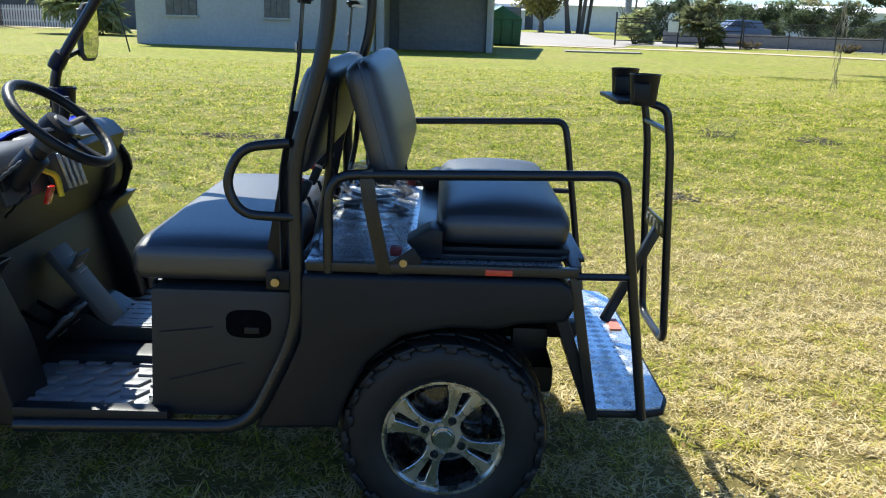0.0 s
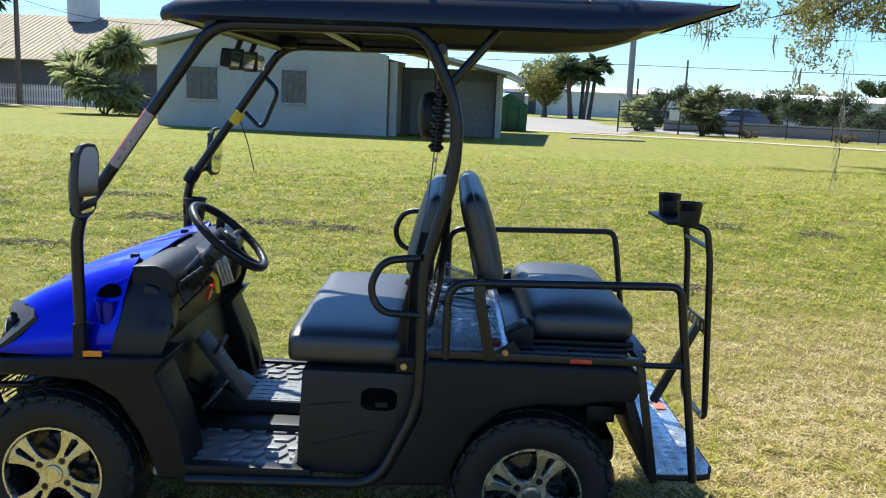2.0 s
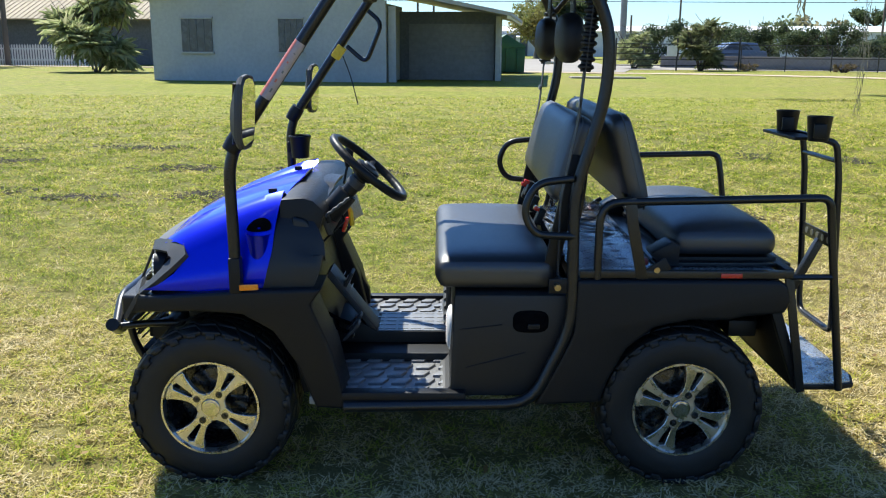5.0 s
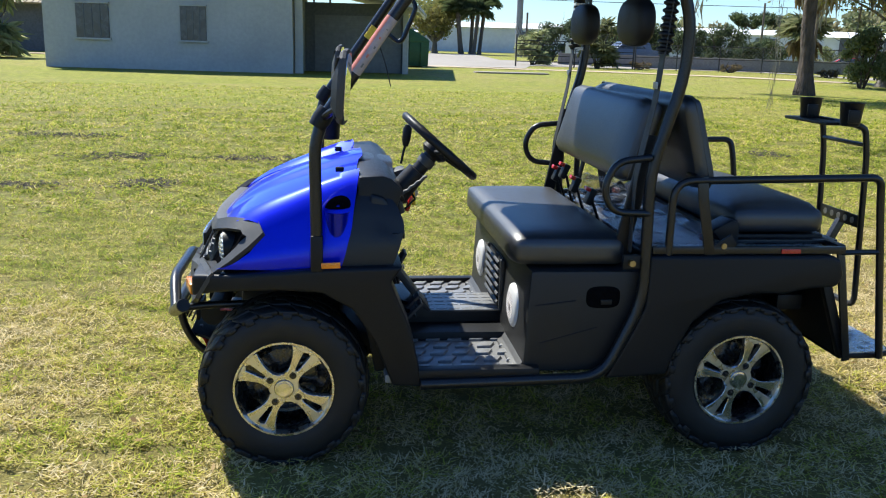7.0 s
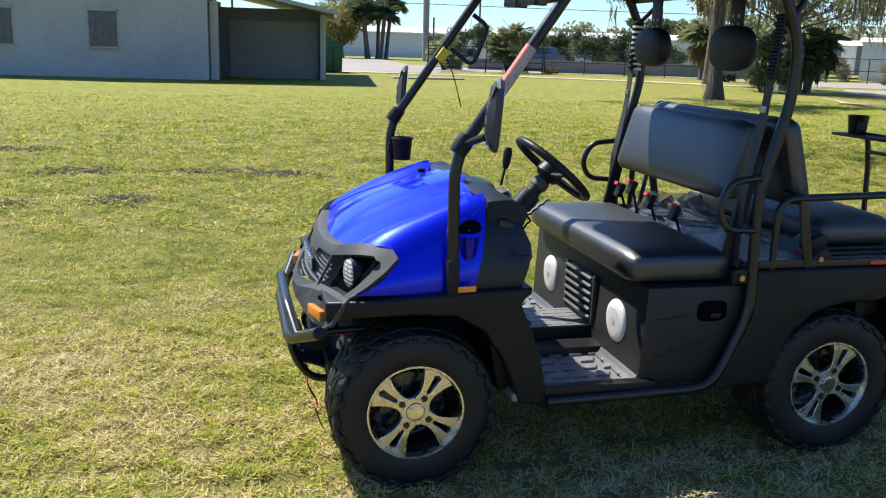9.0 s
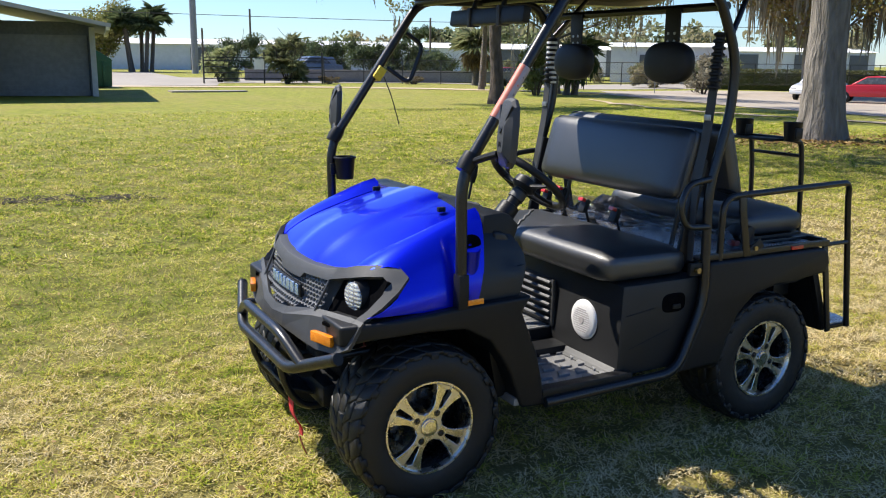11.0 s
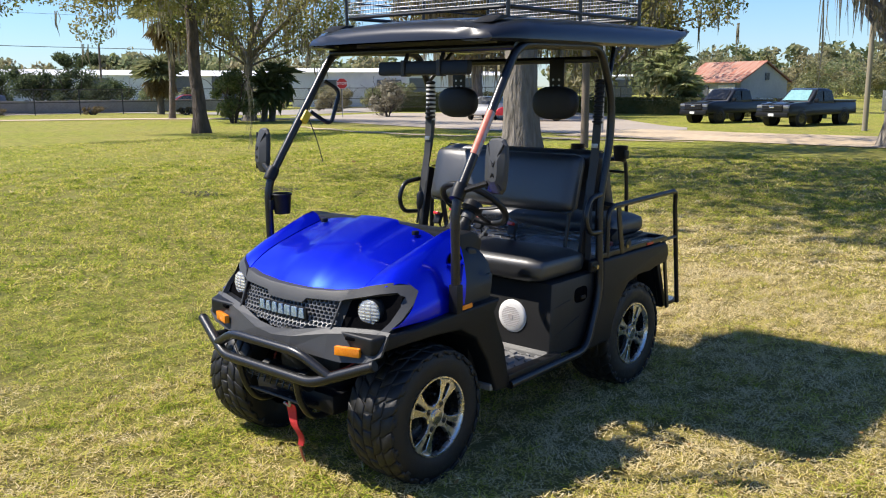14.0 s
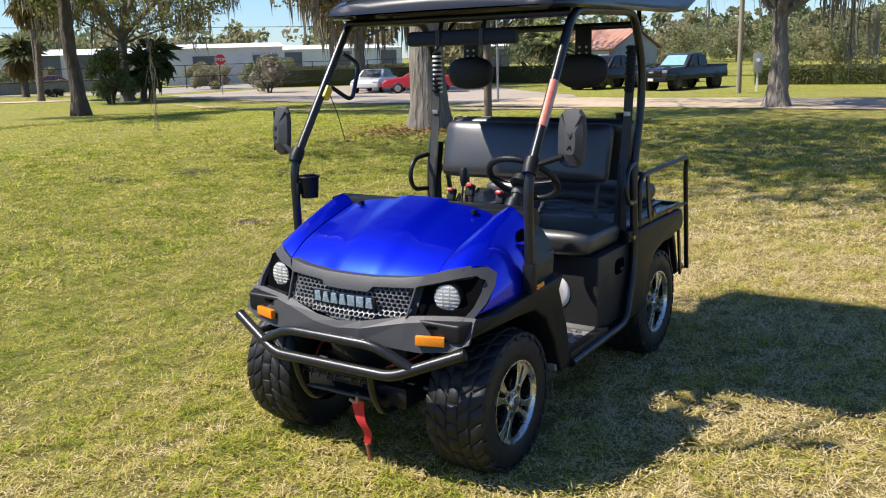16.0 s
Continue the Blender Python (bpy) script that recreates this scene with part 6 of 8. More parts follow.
for y in (-0.42, -0.36, -0.30):
    cp("switch", box((-1.195, y, 0.91), (0.014, 0.03, 0.05), 0.004, Matrix.Rotation(-0.32, 4, "Y")), "plastic", DASH)
cp("key_tag", box((-1.15, -0.25, 0.845), (0.014, 0.032, 0.055), 0.004, Matrix.Rotation(0.3, 4, "Y")), "red_lens", DASH, "red key tag")
cp("key_ribbon", pipe([(-1.165, -0.26, 0.92), (-1.135, -0.225, 0.90), (-1.13, -0.215, 0.835)], 0.009, 0.02, 6), "yellow", DASH, "yellow key ribbon")
cp("dash_cable", pipe([(-1.15, -0.36, 0.90)] + [(-1.14 - 0.012 * k, -0.38 + 0.012 * (k % 2), 0.885 - 0.012 * k) for k in range(8)], 0.004, 0.006, 6, n=2), "plastic", DASH)
VENT = cp("switch_block", box((-1.165, -0.13, 0.895), (0.05, 0.10, 0.13), 0.012, Matrix.Rotation(-0.3, 4, "Y")), "grey_plastic", DASH, "ribbed grey switch block")
for k in range(4):
    cp("switch_rib", box((-1.143 + 0.006 * k, -0.165 + 0.024 * k, 0.90), (0.02, 0.012, 0.11), 0.005, Matrix.Rotation(-0.3, 4, "Y")), "steel", DASH)
cp("bulkhead", prism([(-1.36, 0.70), (-1.28, 0.70), (-1.20, 0.32), (-1.28, 0.30)], -0.52, 0.52, bevel=0.01), "plastic")
cp("leg_shield", prism([(-1.34, 0.70), (-1.262, 0.69), (-1.125, 0.40), (-1.12, 0.33), (-1.30, 0.33)], 0.46, 0.51, bevel=0.012), "plastic")

# steering
SC = Vector((-1.056, -0.345, 1.066))
SN = Vector((0.65, 0, 0.76)).normalized()
SU = Vector((-0.76, 0, 0.65)).normalized()
STEER = cp("steering_wheel", pipe([SC + SU * 0.155 * math.cos(k * math.tau / 36) + Vector((0, 1, 0)) * 0.155 * math.sin(k * math.tau / 36) for k in range(36)], 0.0145, 0, 10, closed=True, n=1), "plastic", label="black three-spoke steering wheel")
for a in (90, 270, 180):
    d = SU * math.cos(radians(a)) + Vector((0, 1, 0)) * math.sin(radians(a))
    cp("steering_spoke", pipe([SC - SN * 0.02 + d * 0.03, SC - SN * 0.012 + d * 0.10, SC + d * 0.15], (0.015, 0.008), 0.03, 8), "plastic", STEER)
cp("steering_hub", lathe([(0, 0.035), (0.3, 0.05), (0.9, 0.045), (1, 0.03)], SC - SN * 0.045, SC + SN * 0.006, 20), "plastic", STEER)
cp("steering_badge", lathe([(0, 0.026), (1, 0.022)], SC + SN * 0.006, SC + SN * 0.012, 20), "grey_plastic", STEER)
cp("steering_column", lathe([(0, 0.026), (0.4, 0.026), (0.42, 0.038), (1, 0.042)], SC - SN * 0.04, SC - SN * 0.22, 18), "plastic")
cp("column_collar", lathe([(0, 0.031), (1, 0.031)], SC - SN * 0.055, SC - SN * 0.085, 18), "grey_plastic", label="grey collar on the column")
cp("selector_lever", pipe([(-1.17, -0.10, 0.97), (-1.16, -0.10, 1.02), (-1.152, -0.10, 1.05)], 0.005, 0.02, 6), "plastic")
cp("selector_grip", lathe([(0, 0.010), (0.3, 0.016), (0.8, 0.017), (1, 0.010)], (-1.155, -0.10, 1.035), (-1.145, -0.10, 1.115), 12), "plastic")

# floor, mats, pedals
FLOOR = cp("floor", box((-1.00, 0, 0.305), (0.50, 1.18, 0.03), 0.006), "foot_mat", label="black ribbed floor mat")
both("sill", box((-0.93, -0.585, 0.325), (0.42, 0.05, 0.035), 0.01), "plastic")
cp("tunnel", prism([(-1.20, 0.31), (-0.76, 0.31), (-0.76, 0.398), (-1.05, 0.398), (-1.12, 0.44), (-1.20, 0.44)], -0.13, 0.12, bevel=0.006), "plastic")
cp("tunnel_mat", box((-0.905, -0.005, 0.3992), (0.28, 0.236, 0.004), 0.001), "foot_mat", smooth=None)
cp("console", prism([(-1.045, 0.40), (-1.06, 0.385), (-1.245, 0.62), (-1.225, 0.64)], -0.125, 0.0, bevel=0.006), "grey_plastic", label="sloping black console plate")
bar = mesh_of("mat_rib", prism([(-0.036, -0.024), (0.014, -0.024), (0.036, 0.020), (-0.014, 0.020)], 0, 0.011, "z", 0.002), M["foot_mat"])
for sy in (-0.35, 0.35):
    for i in range(5):
        for j in range(6):
            share("mat_rib", bar, FLOOR, pose(-1.125 + 0.082 * i + 0.78 + 0.020 * (j % 2), sy - 0.185 + 0.074 * j, 0.318))
slot = mesh_of("tread_slot", box((0, 0, 0), (0.04, 0.012, 0.006), 0.001), M["foot_mat"])
for i in range(6):
    for j in range(5):
        share("tread_slot", slot, FLOOR, pose(-1.05 + 0.05 * i + 0.78, -0.1 + 0.048 * j, 0.4)) 
for y, n in ((-0.30, "brake_pedal"), (-0.20, "accelerator_pedal")):
    ped = cp(n, box((-1.13, y, 0.46), (0.012, 0.065, 0.085), 0.004, Matrix.Rotation(0.75, 4, "Y")), "grey_plastic", label="grey metal pedal")
    cp("pedal_arm", pipe([(-1.14, y, 0.45), (-1.19, y, 0.47), (-1.24, y, 0.50)], 0.007, 0.03, 6), "hollow", ped)
    for k in range(3):
        cp("pedal_rib", box((-1.124, y, 0.437 + 0.022 * k), (0.004, 0.055, 0.006), 0.001, Matrix.Rotation(0.75, 4, "Y")), "rubber", ped)
PPLATE = cp("parking_pedal", box((-1.165, -0.06, 0.585), (0.014, 0.085, 0.085), 0.005, Matrix.Rotation(0.5, 4, "Y")), "matt_black", label="dark parking pedal plate with pale printed bars")
for k in range(4):
    cp("print_bar", box((-1.150 - 0.0095 * k, -0.06, 0.560 + 0.017 * k), (0.003, 0.06 - 0.012 * (k % 2), 0.007), 0, Matrix.Rotation(0.5, 4, "Y")), "label", PPLATE, smooth=None)
cp("dash_wire", pipe([(-1.195 + 0.0105 * k, -0.47 + 0.004 * (k % 2), 0.915 + 0.008 * k + 0.004 * (k % 2)) for k in range(9)], 0.0055, 0.002, 6, n=2), "grey_plastic", label="grey twisted wire by the dashboard")

# seat box with grille and speakers
SBOX = cp("seat_box", prism([(-0.765, 0.315), (-0.775, 0.34), (-0.760, 0.675), (-0.365, 0.675), (-0.365, 0.54), (-0.485, 0.315)], -0.575, 0.575, bevel=0.014), "box_plastic", label="moulded black seat base")
for s in (-1, 1):
    bm = lathe([(0, 0.082), (0.3, 0.082), (0.6, 0.078), (0.75, 0.070), (1, 0.055)], (-0.764, s * 0.355, 0.49), (-0.784, s * 0.355, 0.49), 36)
    sp = cp("speaker", bm, "white_plastic", SBOX, "round white speaker grille")
    cp("speaker_badge", lathe([(0, 0.016), (1, 0.014)], (-0.783, s * 0.355, 0.49), (-0.787, s * 0.355, 0.49), 16), "slot_grey", sp)
    for k in range(-5, 6):
        half = math.sqrt(0.053 ** 2 - (0.009 * k) ** 2)
        cp("speaker_slot", box((-0.7838, s * 0.355, 0.49 + 0.009 * k), (0.003, 2 * half, 0.0036)), "slot_grey", sp, smooth=None)
# Black plate behind the slats, painting the shade of a recess.
cp("vent_shade", box((-0.769, 0, 0.508), (0.008, 0.30, 0.20), 0.004), "matt_black", SBOX)
for k in range(6):
    cp("vent_slat", box((-0.780, 0, 0.428 + 0.032 * k), (0.026, 0.27, 0.012), 0.002, Matrix.Rotation(0.75, 4, "Y")), "grey_plastic", SBOX)
for y in (-0.145, 0.145):
    cp("vent_frame", box((-0.776, y, 0.508), (0.014, 0.014, 0.20), 0.003), "grey_plastic", SBOX)
for y in (-0.35, 0.345):
    cp("kick_strip", prism([(-0.772, 0.318), (-0.808, 0.318), (-0.806, 0.325), (-0.788, 0.333), (-0.772, 0.352)], y - 0.215, y + 0.215, bevel=0.003), "grey_plastic", SBOX, "chamfered strip along the floor")
# Flat dark oval on the seat base paints the storage recess's shade.
pocket = lathe([(0, 0.050), (0.3, 0.060), (0.7, 0.066), (1, 0.070)], (-0.505, -0.580, 0.585), (-0.505, -0.570, 0.585), 28)
for v in pocket.verts:
    dx, dz = v.co.x + 0.505, v.co.z - 0.585
    q = (abs(dx) ** 3.4 + abs(dz) ** 3.4) ** (1 / 3.4) or 1
    k = math.hypot(dx, dz) / q
    v.co.x, v.co.z = -0.505 + dx * k * 0.95, 0.583 + dz * k * 0.62
both("pocket_shade", pocket, "hollow", SBOX, "flat dark oval painted as the shaded storage pocket")
both("pocket_tab", box((-0.495, -0.582, 0.568), (0.040, 0.008, 0.018), 0.003), "plastic", SBOX)
both("box_crease", pipe([(-0.72, -0.5745, 0.42), (-0.52, -0.5745, 0.475)], 0.0025, seg=6), "plastic", SBOX)
both("box_crease", pipe([(-0.74, -0.5745, 0.555), (-0.60, -0.5745, 0.572)], 0.0025, seg=6), "plastic", SBOX)


# seats
def cushion(c, s, r, crown=0.02, m=None):
    """A soft upholstered block with rounded edges and a crowned face."""
    bm = bmesh.new()
    nx, ny, nz = 9, 15, 5
    tmp = bmesh.new()
    bmesh.ops.create_cube(tmp, size=1)
    bmesh.ops.subdivide_edges(tmp, edges=tmp.edges[:], cuts=11, use_grid_fill=True)
    for v in tmp.verts:
        p = Vector((v.co.x * s[0], v.co.y * s[1], v.co.z * s[2]))
        q = Vector([max(-(s[i] / 2 - r), min(s[i] / 2 - r, p[i])) for i in range(3)])
        d = p - q
        if d.length > 1e-6:
            p = q + d.normalized() * r
        k = (1 - (2 * p.x / s[0]) ** 2) * (1 - (2 * p.y / s[1]) ** 4)
        if p.z > 0:
            p.z += crown * k
        v.co = p
    return merge(bm, tmp, Matrix.Translation(c) @ (m or Matrix.Identity(4)))


def seat(name, c, s, r, crown, m, label):
    ob = cp(name, cushion(c, s, r, crown, m), "vinyl", label=label, smooth=60)
    return ob


def piping(c, s, zoff, m, parent):
    a, b = s[0] / 2 - 0.003, s[1] / 2 - 0.003
    pts = [Matrix.Translation(c) @ m @ Vector((x, y, zoff)) for x, y in ((-a, -b), (a, -b), (a, b), (-a, b))]
    cp("piping", pipe(pts, 0.0035, 0.035, 6, closed=True), "vinyl", parent)


I4 = Matrix.Identity(4)
st = seat("front_seat", (-0.62, 0, 0.735), (0.41, 1.10, 0.115), 0.044, 0.010, I4, "black vinyl bench seat cushion")
mb = Matrix.Rotation(radians(-74), 4, "Y")
st = seat("front_backrest", (-0.366, 0.010, 1.104), (0.300, 0.955, 0.088), 0.042, 0.014, mb, "black vinyl bench backrest")
piping((-0.366, 0.010, 1.104), (0.300, 0.955, 0.088), 0.010, mb, st)
mb = Matrix.Rotation(radians(74), 4, "Y")
st = seat("rear_backrest", (-0.188, 0, 1.105), (0.33, 1.06, 0.088), 0.042, 0.014, mb, "black vinyl rear-facing backrest")
piping((-0.188, 0, 1.105), (0.33, 1.06, 0.088), 0.010, mb, st)
st = seat("rear_seat", (0.165, 0, 0.825), (0.37, 0.92, 0.105), 0.046, 0.03, I4, "black vinyl rear-facing seat cushion")
cp("rear_seat_base", box((0.165, 0, 0.765), (0.36, 0.90, 0.025), 0.006), "plastic")
both("backrest_bracket", pipe([(-0.30, -0.38, 1.2), (-0.32, -0.38, 0.95), (-0.36, -0.38, 0.74)], 0.010, 0.03, 8), "tube")
both("rear_backrest_arm", prism([(-0.215, 1.00), (-0.180, 1.01), (-0.168, 0.92), (-0.128, 0.735), (-0.165, 0.735), (-0.205, 0.92)], -0.600, -0.590, bevel=0.003), "tube", label="flat black folding seat arm")
both("arm_pivot", cyl((-0.19, -0.592, 0.985), (-0.19, -0.46, 1.0), 0.012, seg=10), "tube")
both("hinge_cover", box((-0.125, -0.50, 0.775), (0.03, 0.045, 0.022), 0.006), "dull_red", label="small red hinge cover")
both("hinge_plate", box((-0.10, -0.592, 0.765), (0.09, 0.008, 0.045), 0.003, Matrix.Rotation(-0.6, 4, "Y")), "plastic")
both("hinge_bolt", cyl((-0.10, -0.602, 0.768), (-0.10, -0.585, 0.768), 0.010, seg=12), "brass", label="yellow zinc bolt")
both("seat_bolt", cyl((-0.425, -0.62, 0.712), (-0.425, -0.59, 0.712), 0.011, seg=12), "brass", label="yellow zinc bolt")
both("seat_bracket", box((-0.412, -0.59, 0.712), (0.08, 0.02, 0.05), 0.004), "plastic")
both("armrest", pipe([(-0.385, -0.60, 1.068), (-0.505, -0.61, 1.055), (-0.545, -0.615, 0.965), (-0.508, -0.615, 0.888), (-0.375, -0.60, 0.88)], 0.0125, 0.045, 10), "tube", label="black tube armrest loop")
both("backrest_upright", box((-0.405, -0.53, 0.93), (0.05, 0.02, 0.42), 0.006, Matrix.Rotation(radians(11), 4, "Y")), "plastic")

# headrests
def oval(c, s):
    """A soft oval pad."""
    tmp = bmesh.new()
    bmesh.ops.create_uvsphere(tmp, u_segments=28, v_segments=18, radius=1)
    for v in tmp.verts:
        a, b = abs(v.co.y), abs(v.co.z)
        k = (a ** 2.0 + b ** 2.0) ** 0.5
        q = (a ** 2.6 + b ** 2.6) ** (1 / 2.6) or 1
        if k > 1e-5:
            v.co.y *= k / q
            v.co.z *= k / q
        v.co.x = math.copysign(abs(v.co.x) ** 0.6, v.co.x)
        v.co = Vector((v.co.x * s[0] / 2, v.co.y * s[1] / 2, v.co.z * s[2] / 2))
    return merge(bmesh.new(), tmp, Matrix.Translation(c))


for s in (-1, 1):
    hr = cp("headrest", oval((-0.375, s * 0.318, 1.505), (0.090, 0.262, 0.165)), "headrest_vinyl", label="oval black headrest pad", smooth=60)
    cp("headrest_bracket", box((-0.365, s * 0.318, 1.64), (0.008, 0.085, 0.16), 0.003), "plastic", hr)
    for k in range(4):
        cp("bracket_hole", cyl((-0.372, s * 0.318 - 0.018 + 0.036 * (k % 2), 1.59 + 0.03 * (k // 2)), (-0.3695, s * 0.318 - 0.018 + 0.036 * (k % 2), 1.59 + 0.03 * (k // 2)), 0.006, seg=10), "steel", hr)


# seat belts
def strap(pts, w, name, parent=None, mat="matt_black"):
    pts = [Vector(p) for p in rounded(pts, 0.04, 4)]
    rows = []
    for i, p in enumerate(pts):
        d = (pts[min(i + 1, len(pts) - 1)] - pts[max(i - 1, 0)]).normalized()
        s = Vector((0, 1, 0)).cross(d).cross(d).normalized() if abs(d.y) < 0.7 else Vector((1, 0, 0))
        rows.append([p - s * w / 2, p + s * w / 2])
    return cp(name, skin(rows, 0.003), mat, parent)


for s in (-1, 1):
    belt = strap([(-0.34, s * 0.555, 1.62), (-0.37, s * 0.55, 1.25), (-0.42, s * 0.55, 0.98), (-0.42, s * 0.55, 0.74)], 0.045, "seat_belt")
    belt["label"] = "black webbing seat belt"
    wave = [(k / 36, 0.017 + 0.009 * (k % 4 in (1, 2))) for k in range(37)]
    cp("belt_sleeve", lathe(wave, (-0.335, s * 0.55, 1.62), (-0.353, s * 0.55, 1.40), 12), "plastic", belt, "ribbed black belt sleeve")
    if s > 0:
        for k in range(9):
            z = 1.60 - 0.0235 * k
            cp("sleeve_ring", lathe([(0, 0.0265), (1, 0.0265)], (-0.337, s * 0.55, z), (-0.3375, s * 0.55, z - 0.011), 12, caps=False), "white_plastic", belt)
    cp("belt_tongue", box((-0.372, s * 0.55, 1.30), (0.006, 0.034, 0.022), 0.002), "steel", belt, "steel belt tongue")
for y, h, c in ((0.42, 0.83, "plastic"), (0.30, 0.86, "plastic"), (0.12, 0.83, "plastic"), (-0.1, 0.82, "plastic")):
    st = cp("belt_buckle", box((-0.43, y, h + 0.03), (0.028, 0.046, 0.066), 0.009, Matrix.Rotation(0.4, 4, "Y")), c, label="black belt buckle with red button")
    cp("buckle_button", box((-0.443, y, h + 0.060), (0.022, 0.034, 0.016), 0.003, Matrix.Rotation(0.4, 4, "Y")), "red_lens", st)
    cp("buckle_stalk", pipe([(-0.42, y, h + 0.01), (-0.385, y, 0.74)], 0.006, 0.01, 6), "plastic", st)

# loose belts lying on the deck behind the front seat
for k, (y, bow) in enumerate(((0.12, 0.11), (0.36, -0.09))):
    pts = [(-0.385, y, 0.80), (-0.34, y + bow * 0.4, 0.762), (-0.26, y + bow, 0.758), (-0.18, y + bow * 0.5, 0.758), (-0.12, y - bow * 0.6, 0.760), (-0.20, y - bow, 0.764), (-0.30, y - bow * 0.7, 0.766)]
    loop = cp("lap_belt", pipe(pts, (0.018, 0.003), 0.05, 8), "matt_black", label="black lap belt lying on the deck")
    cp("belt_clip", box((-0.30, y - bow * 0.7, 0.776), (0.05, 0.035, 0.016), 0.004), "plastic", loop)

# rear deck
DECK = cp("rear_deck", box((-0.02, 0, 0.742), (0.68, 1.10, 0.016), 0.003), "chequer", label="bright chequer-plate deck")


def chequer(x0, x1, y0, y1, z, pitch, size):
    """Raised bars in alternating directions, as one mesh."""
    bm = bmesh.new()
    i = 0
    x = x0
    while x < x1:
        y = y0
        j = 0
        while y < y1:
            a = 0.75 if (i + j) % 2 else -0.75
            u, w = Vector((math.cos(a), math.sin(a), 0)) * size, Vector((-math.sin(a), math.cos(a), 0)) * size * 0.13
            for q in (-1.5, -0.5, 0.5, 1.5):
                c = Vector((x, y, z)) + w * q * 3.0
                b = [bm.verts.new(c + p) for p in (-u, w, u, -w)]
                h = bm.verts.new(c + Vector((0, 0, 0.0009)))
                for k in range(4):
                    bm.faces.new((b[k], b[(k + 1) % 4], h))
            y += pitch
            j += 1
        x += pitch
        i += 1
    return bm


sub = cp("deck_pattern", chequer(-0.34, 0.31, -0.54, 0.54, 0.7505, 0.058, 0.025), "chequer", DECK, smooth=None)
both("deck_rail", box((0.0, -0.585, 0.752), (0.70, 0.025, 0.025), 0.003), "tube")
cp("deck_rear_rail", box((0.345, 0, 0.752), (0.03, 1.15, 0.03), 0.003), "tube")
both("side_reflector", box((0.145, -0.6, 0.750), (0.07, 0.006, 0.016), 0.002), "red_lens", label="red side reflector")
both("grab_rail", pipe([(-0.293, -0.590, 0.735), (-0.293, -0.590, 0.99), (0.448, -0.590, 1.008), (0.462, -0.58, 0.93), (0.548, -0.575, 0.345)], 0.0135, 0.07, 10), "tube", label="black tubular side rail")
both("rail_brace", pipe([(0.345, -0.585, 0.742), (0.485, -0.58, 0.742)], 0.010, 0.02, 8), "tube")
both("step_hanger", box((0.378, -0.58, 0.545), (0.028, 0.012, 0.42), 0.003, Matrix.Rotation(radians(-10.5), 4, "Y")), "tube")

# rear wings
wing = [(-0.49, 0.30), (-0.27, 0.31), (-0.245, 0.39), (-0.19, 0.50), (-0.10, 0.575), (0.02, 0.602), (0.14, 0.60), (0.20, 0.615), (0.325, 0.625), (0.345, 0.665), (0.33, 0.72), (0.30, 0.736), (-0.36, 0.736), (-0.365, 0.56), (-0.40, 0.48)]
W1, W2 = both("rear_wing", prism(wing, -0.615, -0.34, bevel=0.014, seg=3), "plastic", label="moulded black rear wing")
both("tail_light", box((0.340, -0.50, 0.680), (0.02, 0.12, 0.05), 0.008), "red_lens", label="red tail light")
both("rear_liner", prism([(0.30, 0.62), (0.335, 0.62), (0.43, 0.36), (0.40, 0.345)], -0.565, -0.535, bevel=0.004), "plastic")
cp("riser", box((0.36, 0, 0.49), (0.014, 1.06, 0.29), 0.004, Matrix.Rotation(radians(-18), 4, "Y")), "plastic")
cp("rear_beam", box((0.25, 0, 0.52), (0.10, 0.9, 0.06), 0.01), "plastic")
both("receiver", box((0.285, -0.36, 0.585), (0.10, 0.1, 0.075), 0.015), "plastic")

# rear step
STEP = cp("rear_step", prism([(0.405, -0.555), (0.56, -0.555), (0.62, -0.53), (0.645, -0.46), (0.645, 0.46), (0.62, 0.53), (0.56, 0.555), (0.405, 0.555)], 0.335, 0.352, "z", 0.004), "plastic", label="black-edged rear foot step")
cp("step_plate", prism([(0.415, -0.545), (0.555, -0.545), (0.612, -0.522), (0.635, -0.455), (0.635, 0.455), (0.612, 0.522), (0.555, 0.545), (0.415, 0.545)], 0.352, 0.357, "z"), "chequer", STEP, "bright chequer-plate tread", smooth=None)
cp("step_pattern", chequer(0.43, 0.62, -0.50, 0.50, 0.3575, 0.048, 0.021), "chequer", STEP, smooth=None)
cp("step_label", box((0.60, 0.14, 0.361), (0.04, 0.11, 0.003)), "label_red", STEP, "small red and white sticker", smooth=None)

# rear grab hoop with cup holders
HOOP = cp("grab_hoop", pipe([(0.665, -0.155, 1.02), (0.70, -0.155, 0.41), (0.70, 0.155, 0.41), (0.665, 0.155, 1.02), (0.645, 0.155, 1.135), (0.60, 0.155, 1.15), (0.60, -0.155, 1.15), (0.645, -0.155, 1.135)], 0.0125, 0.05, 10, closed=True), "tube", label="black tubular grab hoop")
cp("hoop_strut", box((0.615, 0, 0.585), (0.03, 0.03, 0.36), 0.004, Matrix.Rotation(radians(25), 4, "Y")), "tube", HOOP)
cp("hoop_plate", box((0.68, 0, 0.76), (0.008, 0.31, 0.05), 0.002), "tube", HOOP)
for k in range(-2, 3):
    cp("plate_hole", cyl((0.674, k * 0.05, 0.76), (0.687, k * 0.05, 0.76), 0.013, seg=14), "steel", HOOP)
cp("hoop_crossbar", pipe([(0.655, -0.155, 1.07), (0.655, 0.155, 1.07)], 0.009, seg=8), "tube", HOOP)
cp("cup_tray", prism([(0.51, -0.10), (0.62, -0.10), (0.62, 0.23), (0.51, 0.23)], 1.140, 1.153, "z", 0.004), "plastic", HOOP)
